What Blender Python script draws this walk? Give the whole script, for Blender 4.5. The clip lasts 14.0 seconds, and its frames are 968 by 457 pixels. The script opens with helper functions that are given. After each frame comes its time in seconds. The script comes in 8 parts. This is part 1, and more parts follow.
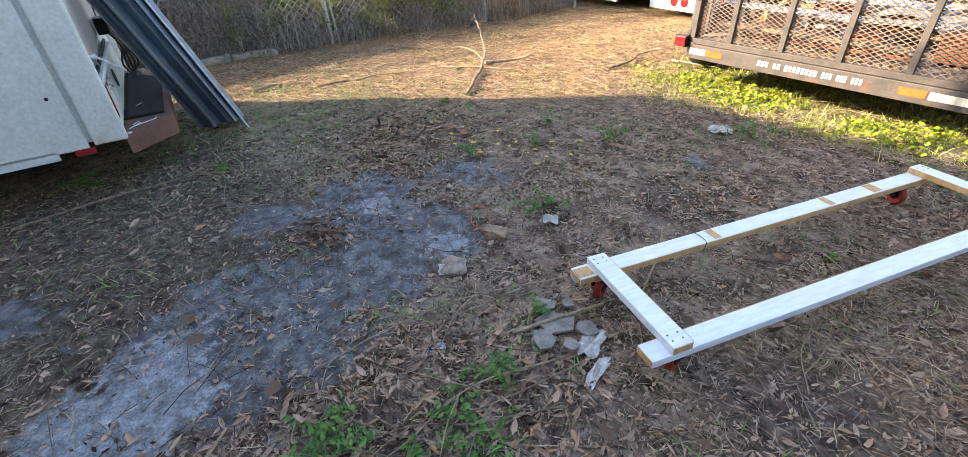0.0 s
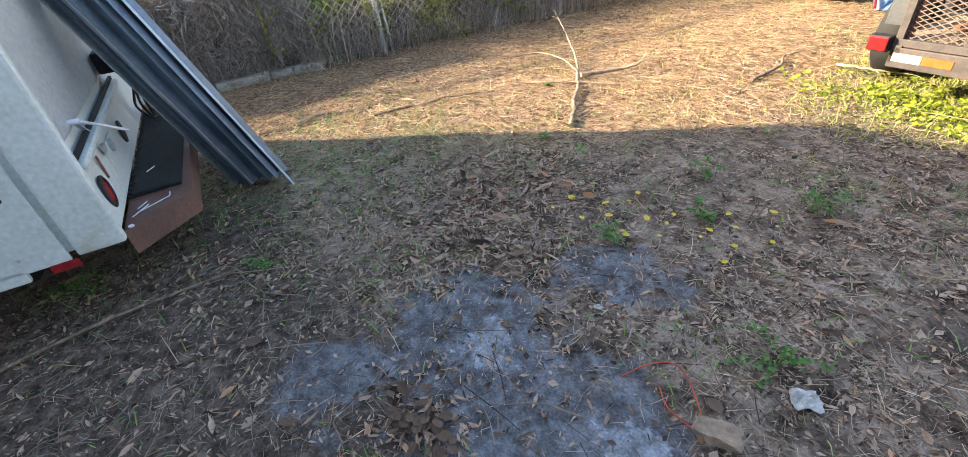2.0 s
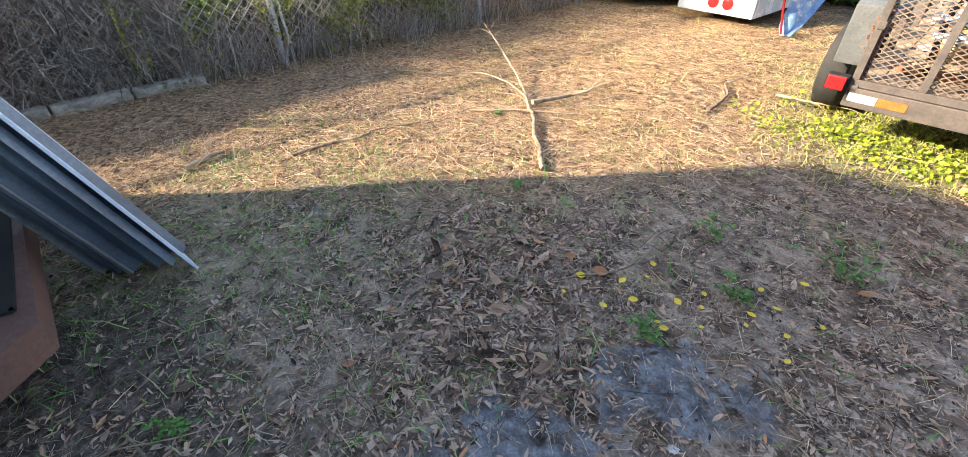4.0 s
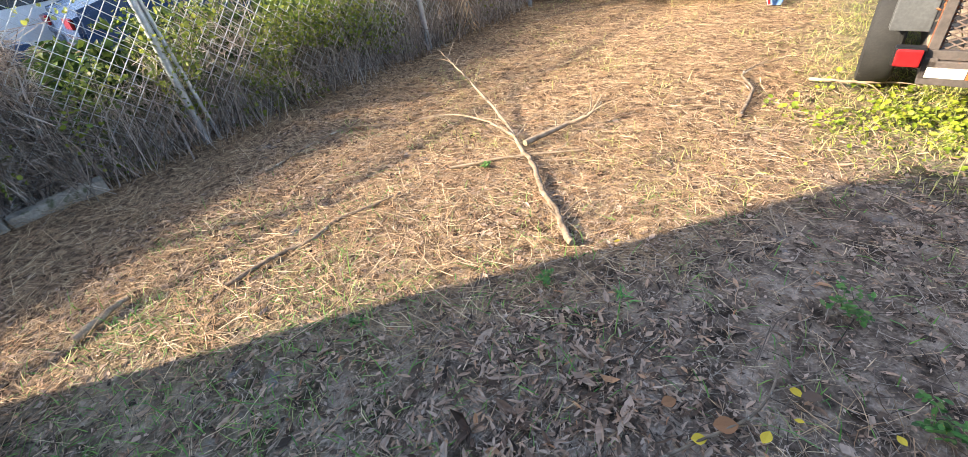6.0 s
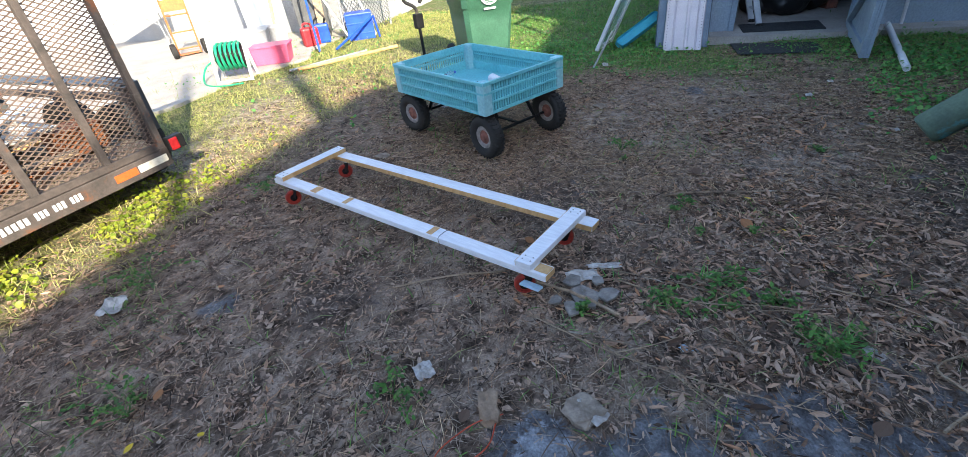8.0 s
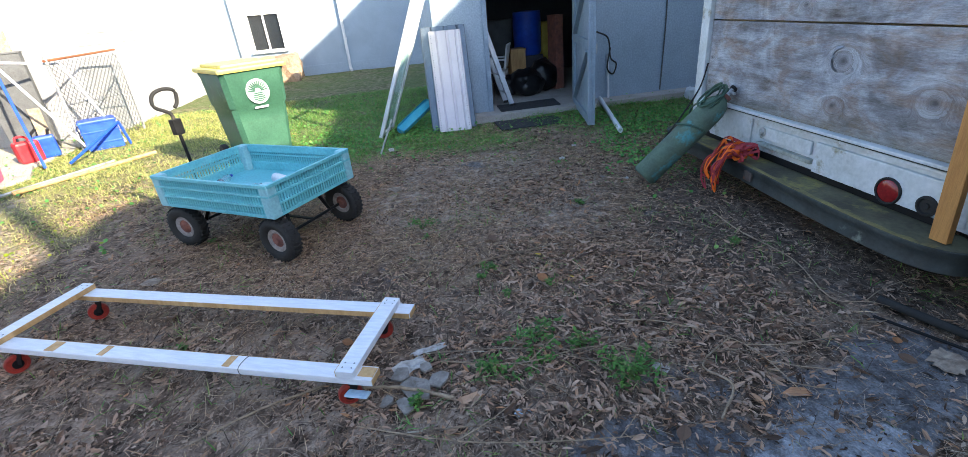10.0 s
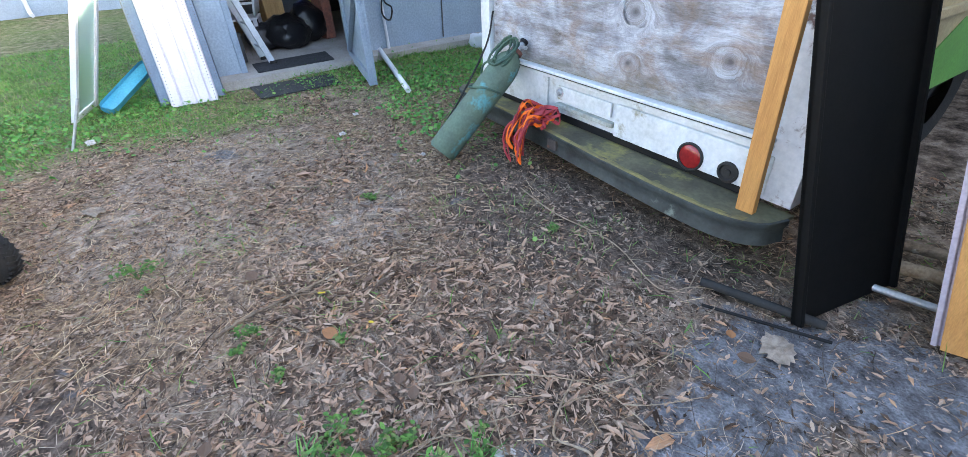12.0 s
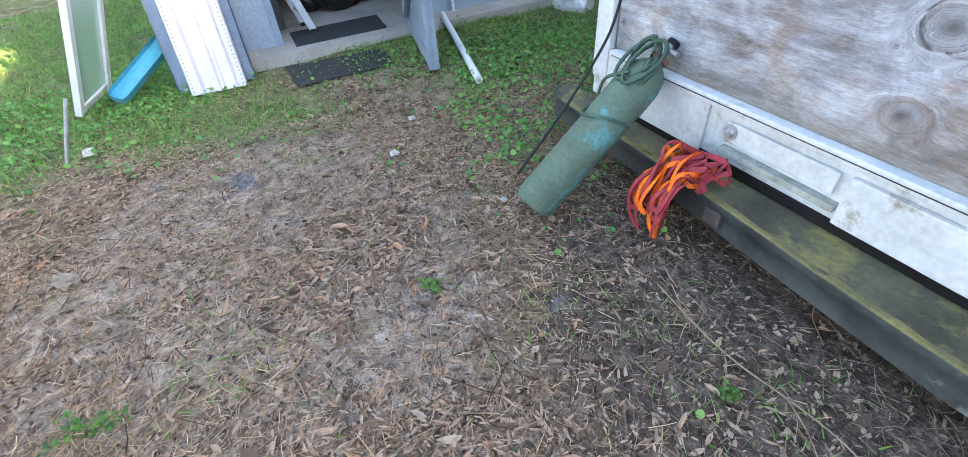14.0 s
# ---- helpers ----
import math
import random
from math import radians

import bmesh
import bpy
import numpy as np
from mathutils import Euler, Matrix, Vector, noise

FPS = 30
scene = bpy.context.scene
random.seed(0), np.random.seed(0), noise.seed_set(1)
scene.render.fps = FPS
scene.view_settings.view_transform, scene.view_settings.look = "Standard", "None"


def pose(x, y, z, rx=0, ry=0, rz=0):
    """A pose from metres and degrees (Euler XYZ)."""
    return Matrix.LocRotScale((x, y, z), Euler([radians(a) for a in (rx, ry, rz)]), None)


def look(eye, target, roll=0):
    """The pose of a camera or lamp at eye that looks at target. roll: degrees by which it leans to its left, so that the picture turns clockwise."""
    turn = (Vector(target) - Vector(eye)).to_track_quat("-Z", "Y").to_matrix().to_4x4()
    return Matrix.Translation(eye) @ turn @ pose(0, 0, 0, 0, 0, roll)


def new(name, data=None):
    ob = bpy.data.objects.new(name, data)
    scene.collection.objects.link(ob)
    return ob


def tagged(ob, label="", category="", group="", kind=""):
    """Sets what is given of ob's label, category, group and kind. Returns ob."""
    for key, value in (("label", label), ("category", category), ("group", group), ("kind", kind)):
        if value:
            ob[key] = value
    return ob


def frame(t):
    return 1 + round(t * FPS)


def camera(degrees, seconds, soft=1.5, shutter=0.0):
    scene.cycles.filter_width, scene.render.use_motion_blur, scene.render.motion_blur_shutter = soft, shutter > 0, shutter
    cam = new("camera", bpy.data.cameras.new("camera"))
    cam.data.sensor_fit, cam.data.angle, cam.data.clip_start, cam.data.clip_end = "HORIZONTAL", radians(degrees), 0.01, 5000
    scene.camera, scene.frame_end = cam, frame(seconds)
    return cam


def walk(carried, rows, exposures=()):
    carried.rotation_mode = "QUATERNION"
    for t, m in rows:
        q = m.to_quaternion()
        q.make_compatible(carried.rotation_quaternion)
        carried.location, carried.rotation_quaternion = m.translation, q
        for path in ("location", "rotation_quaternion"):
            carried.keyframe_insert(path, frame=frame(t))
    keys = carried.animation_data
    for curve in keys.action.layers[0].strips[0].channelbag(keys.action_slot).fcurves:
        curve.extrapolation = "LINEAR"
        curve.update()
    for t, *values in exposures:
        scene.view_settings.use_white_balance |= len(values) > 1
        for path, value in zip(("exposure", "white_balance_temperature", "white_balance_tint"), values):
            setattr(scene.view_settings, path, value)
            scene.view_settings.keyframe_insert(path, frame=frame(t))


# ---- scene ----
cam = camera(91.7, 14.0, 0.6)
PATH = [
    (0, (0.092, 0.158, 1.532), (-1.175, 1.24, 0.425), -2.9),
    (0.5, (-0.223, 0.252, 1.495), (-1.434, 1.349, 0.343), -3.0),
    (1, (-0.574, 0.312, 1.523), (-1.654, 1.564, 0.397), -1.4),
    (1.5, (-0.926, 0.471, 1.479), (-2.147, 1.581, 0.349), -4.7),
    (2, (-1.278, 0.626, 1.525), (-2.621, 1.561, 0.375), -6.7),
    (2.5, (-1.576, 0.672, 1.529), (-2.839, 1.687, 0.356), -3.7),
    (3, (-1.807, 0.669, 1.583), (-2.893, 1.84, 0.378), 0.9),
    (3.2, (-1.847, 0.678, 1.591), (-2.919, 1.86, 0.386), 0.8),
    (5.3, (-2.857, 1.12, 1.518), (-3.763, 2.461, 0.344), -1.8),
    (5.5, (-2.897, 1.197, 1.498), (-3.842, 2.511, 0.323), -2.7),
    (6, (-2.929, 1.485, 1.504), (-3.862, 2.804, 0.325), -9.3),
    (6.5, (-2.879, 1.661, 1.492), (-3.094, 3.184, 0.214), -8.7),
    (6.7, (-2.889, 1.67, 1.521), (-2.765, 3.177, 0.212), -7.7),
    (7, (-2.901, 1.68, 1.514), (-2.208, 2.991, 0.172), -4.1),
    (7.5, (-2.79, 1.488, 1.577), (-1.484, 2.392, 0.361), -6.1),
    (8, (-2.668, 1.217, 1.61), (-1.073, 1.764, 0.535), -6.6),
    (8.2, (-2.64, 1.164, 1.625), (-0.993, 1.603, 0.579), -6.9),
    (10.3, (-2.588, 1.185, 1.651), (-0.833, 0.806, 0.769), -4.8),
    (10.5, (-2.57, 1.169, 1.641), (-0.877, 0.647, 0.712), -3.4),
    (11, (-2.438, 0.984, 1.608), (-0.928, 0.151, 0.595), -2.5),
    (11.5, (-2.14, 0.764, 1.629), (-0.678, -0.07, 0.549), -4.0),
    (12, (-1.782, 0.733, 1.595), (-0.379, -0.169, 0.491), -2.4),
    (12.5, (-1.347, 0.7, 1.626), (0.003, -0.277, 0.519), -1.4),
    (13, (-0.948, 0.469, 1.599), (0.462, -0.221, 0.359), -6.4),
    (13.5, (-0.72, 0.321, 1.639), (0.723, -0.252, 0.379), -6.7),
    (14, (-0.483, 0.257, 1.626), (0.907, -0.391, 0.342), -4.2),
]
EXPOSURES = [(0.0, 2.18, 7050, 10), (3.0, 2.16, 6900, 9), (5.5, 1.96, 6650, 10), (6.5, 1.82, 6400, 9), (7.0, 1.66, 6100, 8), (7.6, 1.66, 6150, 8), (8.2, 1.52, 6250, 9), (10.3, 1.88, 6350, 9), (11.0, 2.42, 7000, 11), (12.0, 2.97, 7150, 12), (14.0, 3.02, 7350, 12)]
walk(cam, [(t, look(eye, target, roll)) for t, eye, target, roll in PATH], EXPOSURES)

# ---- world and sun ----
SUN_WAY = Vector((-0.727, -0.687, 0.0))
SUN_EL = radians(27)
to_sun = Vector((SUN_WAY.x * math.cos(SUN_EL), SUN_WAY.y * math.cos(SUN_EL), math.sin(SUN_EL)))
world = bpy.data.worlds.new("sky")
scene.world = world
world.use_nodes = True
sky = world.node_tree.nodes.new("ShaderNodeTexSky")
sky.sky_type = "NISHITA"
sky.sun_disc = False
sky.sun_elevation = SUN_EL
sky.sun_rotation = math.atan2(SUN_WAY.x, SUN_WAY.y)
world.node_tree.links.new(sky.outputs[0], world.node_tree.nodes["Background"].inputs[0])
world.node_tree.nodes["Background"].inputs[1].default_value = 0.15
sun_data = bpy.data.lights.new("sun", "SUN")
sun_data.energy = 5.0
sun_data.angle = radians(0.5)
sun_data.color = (1.0, 0.86, 0.66)
sun = new("sun", sun_data)
sun.matrix_world = look(to_sun * 60, (0, 0, 0))

# ---- materials ----
MATS = {}


def rgb(c):
    return (*c, 1.0)


def surf(name, a, b=None, scale=6.0, rough=0.6, bump=0.15, fine=60.0, metal=0.0, third=None, third_at=0.62, stretch=None, spec=0.4, alpha_rand=0.0):
    """Two mottled colours at two scales, an optional third colour in patches, and fine relief."""
    if name in MATS:
        return MATS[name]
    m = bpy.data.materials.new(name)
    m.use_nodes = True
    nt = m.node_tree
    bs = nt.nodes["Principled BSDF"]
    b = b or tuple(x * 0.75 for x in a)
    tc = nt.nodes.new("ShaderNodeTexCoord")
    mp = nt.nodes.new("ShaderNodeMapping")
    nt.links.new(tc.outputs["Object"], mp.inputs[0])
    if stretch:
        mp.inputs["Scale"].default_value = stretch
    n1 = nt.nodes.new("ShaderNodeTexNoise")
    n1.inputs["Scale"].default_value = scale
    n1.inputs["Detail"].default_value = 6
    n1.inputs["Roughness"].default_value = 0.65
    nt.links.new(mp.outputs[0], n1.inputs["Vector"])
    n2 = nt.nodes.new("ShaderNodeTexNoise")
    n2.inputs["Scale"].default_value = fine
    n2.inputs["Detail"].default_value = 4
    nt.links.new(mp.outputs[0], n2.inputs["Vector"])
    rp = nt.nodes.new("ShaderNodeValToRGB")
    rp.color_ramp.elements[0].position = 0.35
    rp.color_ramp.elements[0].color = rgb(b)
    rp.color_ramp.elements[1].position = 0.62
    rp.color_ramp.elements[1].color = rgb(a)
    nt.links.new(n1.outputs["Fac"], rp.inputs[0])
    col = rp.outputs[0]
    mx = nt.nodes.new("ShaderNodeMix")
    mx.data_type = "RGBA"
    mx.blend_type = "OVERLAY"
    mx.inputs["Factor"].default_value = 0.35
    nt.links.new(col, mx.inputs["A"])
    nt.links.new(n2.outputs["Fac"], mx.inputs["B"])
    col = mx.outputs["Result"]
    if third:
        n3 = nt.nodes.new("ShaderNodeTexNoise")
        n3.inputs["Scale"].default_value = scale * 0.7
        n3.inputs["Detail"].default_value = 8
        n3.inputs["Roughness"].default_value = 0.7
        ad = nt.nodes.new("ShaderNodeVectorMath")
        ad.inputs[1].default_value = (3.1, 7.7, 1.3)
        nt.links.new(mp.outputs[0], ad.inputs[0])
        nt.links.new(ad.outputs[0], n3.inputs["Vector"])
        r3 = nt.nodes.new("ShaderNodeValToRGB")
        r3.color_ramp.elements[0].position = third_at - 0.03
        r3.color_ramp.elements[0].color = (0, 0, 0, 1)
        r3.color_ramp.elements[1].position = third_at + 0.04
        r3.color_ramp.elements[1].color = (1, 1, 1, 1)
        nt.links.new(n3.outputs["Fac"], r3.inputs[0])
        m3 = nt.nodes.new("ShaderNodeMix")
        m3.data_type = "RGBA"
        nt.links.new(r3.outputs[0], m3.inputs["Factor"])
        nt.links.new(col, m3.inputs["A"])
        m3.inputs["B"].default_value = rgb(third)
        col = m3.outputs["Result"]
    nt.links.new(col, bs.inputs["Base Color"])
    rr = nt.nodes.new("ShaderNodeMapRange")
    rr.inputs["To Min"].default_value = max(0.05, rough - 0.12)
    rr.inputs["To Max"].default_value = min(1.0, rough + 0.15)
    nt.links.new(n1.outputs["Fac"], rr.inputs["Value"])
    nt.links.new(rr.outputs[0], bs.inputs["Roughness"])
    bs.inputs["Metallic"].default_value = metal
    bs.inputs["Specular IOR Level"].default_value = spec
    if bump:
        bm_ = nt.nodes.new("ShaderNodeBump")
        bm_.inputs["Strength"].default_value = bump
        bm_.inputs["Distance"].default_value = 0.01
        nt.links.new(n2.outputs["Fac"], bm_.inputs["Height"])
        nt.links.new(bm_.outputs[0], bs.inputs["Normal"])
    MATS[name] = m
    return m


def litter(name, colours, rough=0.75, trans=0.0):
    """Every island takes its own colour from a ramp."""
    m = bpy.data.materials.new(name)
    m.use_nodes = True
    nt = m.node_tree
    bs = nt.nodes["Principled BSDF"]
    ge = nt.nodes.new("ShaderNodeNewGeometry")
    rp = nt.nodes.new("ShaderNodeValToRGB")
    el = rp.color_ramp.elements
    while len(el) < len(colours):
        el.new(0.5)
    for i, c in enumerate(colours):
        el[i].position = i / max(1, len(colours) - 1)
        el[i].color = rgb(c)
    nt.links.new(ge.outputs["Random Per Island"], rp.inputs[0])
    nz = nt.nodes.new("ShaderNodeTexNoise")
    nz.inputs["Scale"].default_value = 45
    mx = nt.nodes.new("ShaderNodeMix")
    mx.data_type = "RGBA"
    mx.blend_type = "OVERLAY"
    mx.inputs["Factor"].default_value = 0.4
    nt.links.new(rp.outputs[0], mx.inputs["A"])
    nt.links.new(nz.outputs["Fac"], mx.inputs["B"])
    nt.links.new(mx.outputs["Result"], bs.inputs["Base Color"])
    bs.inputs["Roughness"].default_value = rough
    bs.inputs["Specular IOR Level"].default_value = 0.25
    if trans:
        tr = nt.nodes.new("ShaderNodeBsdfTranslucent")
        nt.links.new(mx.outputs["Result"], tr.inputs["Color"])
        ms = nt.nodes.new("ShaderNodeMixShader")
        ms.inputs[0].default_value = trans
        nt.links.new(bs.outputs[0], ms.inputs[1])
        nt.links.new(tr.outputs[0], ms.inputs[2])
        nt.links.new(ms.outputs[0], nt.nodes["Material Output"].inputs["Surface"])
    return m


KNOTS = ((0.16, 1.115, 0.070), (0.16, 0.83, 0.050), (-0.46, 0.955, 0.066), (1.54, 0.81, 0.022), (1.53, 1.025, 0.022), (0.55, 1.45, 0.03), (-0.1, 1.62, 0.045), (0.28, 1.03, 0.012))


def plywood(name):
    """Weathered grey rotary-cut plywood: grain that flows round ringed knots, brown streaks, mossy foot."""
    m = bpy.data.materials.new(name)
    m.use_nodes = True
    nt = m.node_tree
    bs = nt.nodes["Principled BSDF"]

    def node(kind, **vals):
        n = nt.nodes.new(kind)
        for k, v in vals.items():
            n.inputs[k].default_value = v
        return n

    def math_(op, a, b=None, c=None):
        n = nt.nodes.new("ShaderNodeMath")
        n.operation = op
        for k, v in enumerate((a, b, c)):
            if v is None:
                continue
            if isinstance(v, (int, float)):
                n.inputs[k].default_value = v
            else:
                nt.links.new(v, n.inputs[k])
        return n.outputs[0]

    def noise(vec, scale, detail, dist=0.0):
        n = node("ShaderNodeTexNoise", Scale=scale, Detail=detail, Roughness=0.7, Distortion=dist)
        nt.links.new(vec, n.inputs["Vector"])
        return n.outputs["Fac"]

    def ramp(fac, stops):
        r = nt.nodes.new("ShaderNodeValToRGB")
        el = r.color_ramp.elements
        while len(el) < len(stops):
            el.new(0.5)
        for e, (p, c) in zip(el, stops):
            e.position, e.color = p, rgb(c)
        nt.links.new(fac, r.inputs[0])
        return r.outputs[0]

    def blend(fac, a, b, kind="MIX"):
        x = nt.nodes.new("ShaderNodeMix")
        x.data_type, x.blend_type = "RGBA", kind
        for k, v in (("Factor", fac), ("A", a), ("B", b)):
            if isinstance(v, (int, float)):
                x.inputs[k].default_value = v
            elif isinstance(v, tuple):
                x.inputs[k].default_value = rgb(v)
            else:
                nt.links.new(v, x.inputs[k])
        return x.outputs["Result"]

    tc = nt.nodes.new("ShaderNodeTexCoord")
    sx = nt.nodes.new("ShaderNodeSeparateXYZ")
    nt.links.new(tc.outputs["Object"], sx.inputs[0])
    wob = math_("MULTIPLY", math_("SUBTRACT", noise(tc.outputs["Object"], 9, 4), 0.5), 0.085)
    height, near, core = sx.outputs["Z"], None, None
    for kx, kz, r in KNOTS:
        dx, dz = math_("ADD", math_("MULTIPLY", math_("SUBTRACT", sx.outputs["X"], kx), 0.8), wob), math_("SUBTRACT", sx.outputs["Z"], kz)
        d = math_("DIVIDE", math_("SQRT", math_("ADD", math_("MULTIPLY", dx, dx), math_("MULTIPLY", dz, dz))), r)
        fall = math_("POWER", 2.718, math_("MULTIPLY", math_("MULTIPLY", d, d), -1.3))
        # the grain line bends away from the knot, then closes into rings
        ring = math_("MULTIPLY", d, r * 0.55)
        keep = math_("SUBTRACT", 1.0, fall)
        height = math_("ADD", math_("MULTIPLY", height, keep), math_("MULTIPLY", ring, fall))
        near = fall if near is None else math_("MAXIMUM", near, fall)
        c1 = math_("POWER", 2.718, math_("MULTIPLY", math_("MULTIPLY", d, d), -5.0))
        core = c1 if core is None else math_("MAXIMUM", core, c1)
    cv = nt.nodes.new("ShaderNodeCombineXYZ")
    nt.links.new(math_("MULTIPLY", sx.outputs["X"], math_("SUBTRACT", 0.75, math_("MULTIPLY", near, 0.55))), cv.inputs[0])
    nt.links.new(math_("MULTIPLY", height, 4.0), cv.inputs[2])
    g1 = noise(cv.outputs[0], 2.6, 12, 0.3)
    col = ramp(g1, [(0.30, (0.12, 0.105, 0.10)), (0.42, (0.235, 0.23, 0.24)), (0.54, (0.34, 0.355, 0.395)), (0.72, (0.49, 0.515, 0.57))])
    cf = nt.nodes.new("ShaderNodeCombineXYZ")
    nt.links.new(math_("MULTIPLY", sx.outputs["X"], 0.9), cf.inputs[0])
    nt.links.new(math_("MULTIPLY", height, 7.0), cf.inputs[2])
    g2 = noise(cf.outputs[0], 20, 9, 0.25)
    g3 = noise(cf.outputs[0], 55, 5)
    # brown, less bleached patches
    mp = nt.nodes.new("ShaderNodeMapping")
    mp.inputs["Scale"].default_value = (1.0, 1.0, 2.2)
    nt.links.new(tc.outputs["Object"], mp.inputs[0])
    brown = ramp(noise(mp.outputs[0], 2.1, 8, 0.6), [(0.47, (0, 0, 0)), (0.60, (1, 1, 1))])
    col = blend(math_("MULTIPLY", brown, 0.62), col, (0.245, 0.165, 0.112))
    bleach = ramp(noise(tc.outputs["Object"], 3.4, 6, 0.9), [(0.42, (0.30, 0.30, 0.31)), (0.60, (0.70, 0.70, 0.70))])
    col = blend(0.55, col, bleach, "OVERLAY")
    low = math_("MULTIPLY", math_("POWER", 2.718, math_("MULTIPLY", math_("SUBTRACT", sx.outputs["Z"], 0.66), -14.0)), math_("MULTIPLY", g1, 1.3))
    col = blend(low, col, (0.17, 0.155, 0.10))
    col = blend(0.55, col, ramp(g2, [(0.28, (0.20, 0.18, 0.17)), (0.5, (0.5, 0.5, 0.5)), (0.72, (0.76, 0.76, 0.77))]), "OVERLAY")
    col = blend(0.42, col, ramp(g3, [(0.3, (0.3, 0.3, 0.3)), (0.7, (0.7, 0.7, 0.7))]), "OVERLAY")
    rings = math_("MULTIPLY", near, math_("SUBTRACT", 1.15, math_("MULTIPLY", g2, 1.4)))
    col = blend(math_("MULTIPLY", rings, 0.35), col, (0.20, 0.19, 0.195))
    col = blend(math_("MULTIPLY", core, 0.85), col, (0.09, 0.082, 0.085))
    nt.links.new(col, bs.inputs["Base Color"])
    bs.inputs["Roughness"].default_value = 0.88
    bs.inputs["Specular IOR Level"].default_value = 0.2
    bu = node("ShaderNodeBump", Strength=0.55, Distance=0.006)
    nt.links.new(math_("ADD", math_("MULTIPLY", g2, 0.8), math_("ADD", math_("MULTIPLY", g3, 0.3), math_("MULTIPLY", core, -0.6))), bu.inputs["Height"])
    nt.links.new(bu.outputs[0], bs.inputs["Normal"])
    return m


WHITE_PAINT = surf("white_paint", (0.74, 0.76, 0.80), (0.62, 0.64, 0.68), 5, 0.45, 0.1, 80)
WHITE_WOOD = surf("white_primed_wood", (0.80, 0.82, 0.86), (0.68, 0.70, 0.75), 9, 0.6, 0.25, 120, stretch=(1, 6, 6))
BARE_WOOD = surf("bare_pine", (0.62, 0.40, 0.19), (0.46, 0.27, 0.11), 4, 0.65, 0.2, 60, stretch=(6, 6, 0.7))
TRUCK_WHITE = surf("weathered_truck_white", (0.66, 0.69, 0.72), (0.50, 0.53, 0.53), 3, 0.5, 0.15, 40, third=(0.28, 0.26, 0.19), third_at=0.63)
VAN_WHITE = surf("cream_white_body", (0.58, 0.60, 0.57), (0.50, 0.52, 0.49), 2.5, 0.4, 0.05, 50, third=(0.44, 0.42, 0.34), third_at=0.68)
ALUM = surf("dull_aluminium", (0.42, 0.45, 0.48), (0.30, 0.33, 0.36), 3, 0.42, 0.08, 40, metal=0.7)
VAN_METAL = surf("dull_pale_metal", (0.56, 0.58, 0.59), (0.44, 0.46, 0.47), 2, 0.4, 0.05, 40, metal=0.45)
GALV = surf("galvanised_steel", (0.52, 0.54, 0.56), (0.36, 0.37, 0.38), 12, 0.5, 0.1, 90, metal=0.75)
FENCE_WIRE = surf("weathered_fence_wire", (0.62, 0.63, 0.64), (0.46, 0.47, 0.48), 12, 0.5, 0.1, 90, metal=0.35)
BLACK_PAINT = surf("black_paint", (0.012, 0.012, 0.013), (0.008, 0.008, 0.009), 8, 0.5, 0.05, 60, spec=0.2)
BLACK_RUBBER = surf("black_rubber", (0.028, 0.027, 0.026), (0.016, 0.016, 0.016), 10, 0.8, 0.3, 90, third=(0.10, 0.085, 0.07), third_at=0.66)
TRAILER_STEEL = surf("worn_dark_steel", (0.105, 0.085, 0.076), (0.060, 0.052, 0.048), 7, 0.6, 0.2, 60, third=(0.17, 0.075, 0.04), third_at=0.62)
MESH_STEEL = surf("weathered_mesh_steel", (0.21, 0.155, 0.125), (0.12, 0.085, 0.07), 9, 0.6, 0.2, 60, metal=0.2)
RUST = surf("rust", (0.30, 0.11, 0.045), (0.14, 0.055, 0.03), 9, 0.85, 0.4, 70)
RED_LENS = surf("red_lens", (0.30, 0.016, 0.018), (0.21, 0.012, 0.014), 20, 0.2, 0.05, 60, spec=0.6)
ORANGE_TAPE = surf("orange_reflective_tape", (0.62, 0.13, 0.03), (0.50, 0.10, 0.03), 12, 0.4, 0.05)
WHITE_TAPE = surf("white_reflective_tape", (0.78, 0.74, 0.64), (0.62, 0.58, 0.48), 14, 0.4, 0.05)
CASTER_RED = surf("red_caster_rubber", (0.36, 0.04, 0.025), (0.25, 0.025, 0.02), 20, 0.5, 0.05)
TEAL = surf("teal_plastic", (0.17, 0.52, 0.58), (0.13, 0.44, 0.50), 4, 0.45, 0.06, 50, third=(0.30, 0.52, 0.55), third_at=0.66)
WHEEL_RIM = surf("dusty_rim", (0.36, 0.33, 0.31), (0.22, 0.19, 0.18), 18, 0.6, 0.1, metal=0.2)
RIM_RUST = surf("rusty_hub", (0.26, 0.10, 0.07), (0.14, 0.06, 0.05), 18, 0.8, 0.2)
BIN_GREEN = surf("bin_green", (0.05, 0.145, 0.092), (0.038, 0.11, 0.072), 3, 0.5, 0.06, 60, third=(0.10, 0.22, 0.15), third_at=0.62)
BIN_YELLOW = surf("bin_yellow", (0.72, 0.60, 0.14), (0.60, 0.48, 0.10), 5, 0.45, 0.05)
# white paint darkened overall, standing in for dappled shade on the wing
BLOCK_DIMMED = surf("dimmed_white_block_paint", (0.43, 0.44, 0.45), (0.33, 0.335, 0.34), 1.5, 0.8, 0.3, 40)
SHED_BLUE = surf("blue_grey_siding", (0.33, 0.41, 0.50), (0.28, 0.35, 0.43), 2.0, 0.65, 0.2, 40)
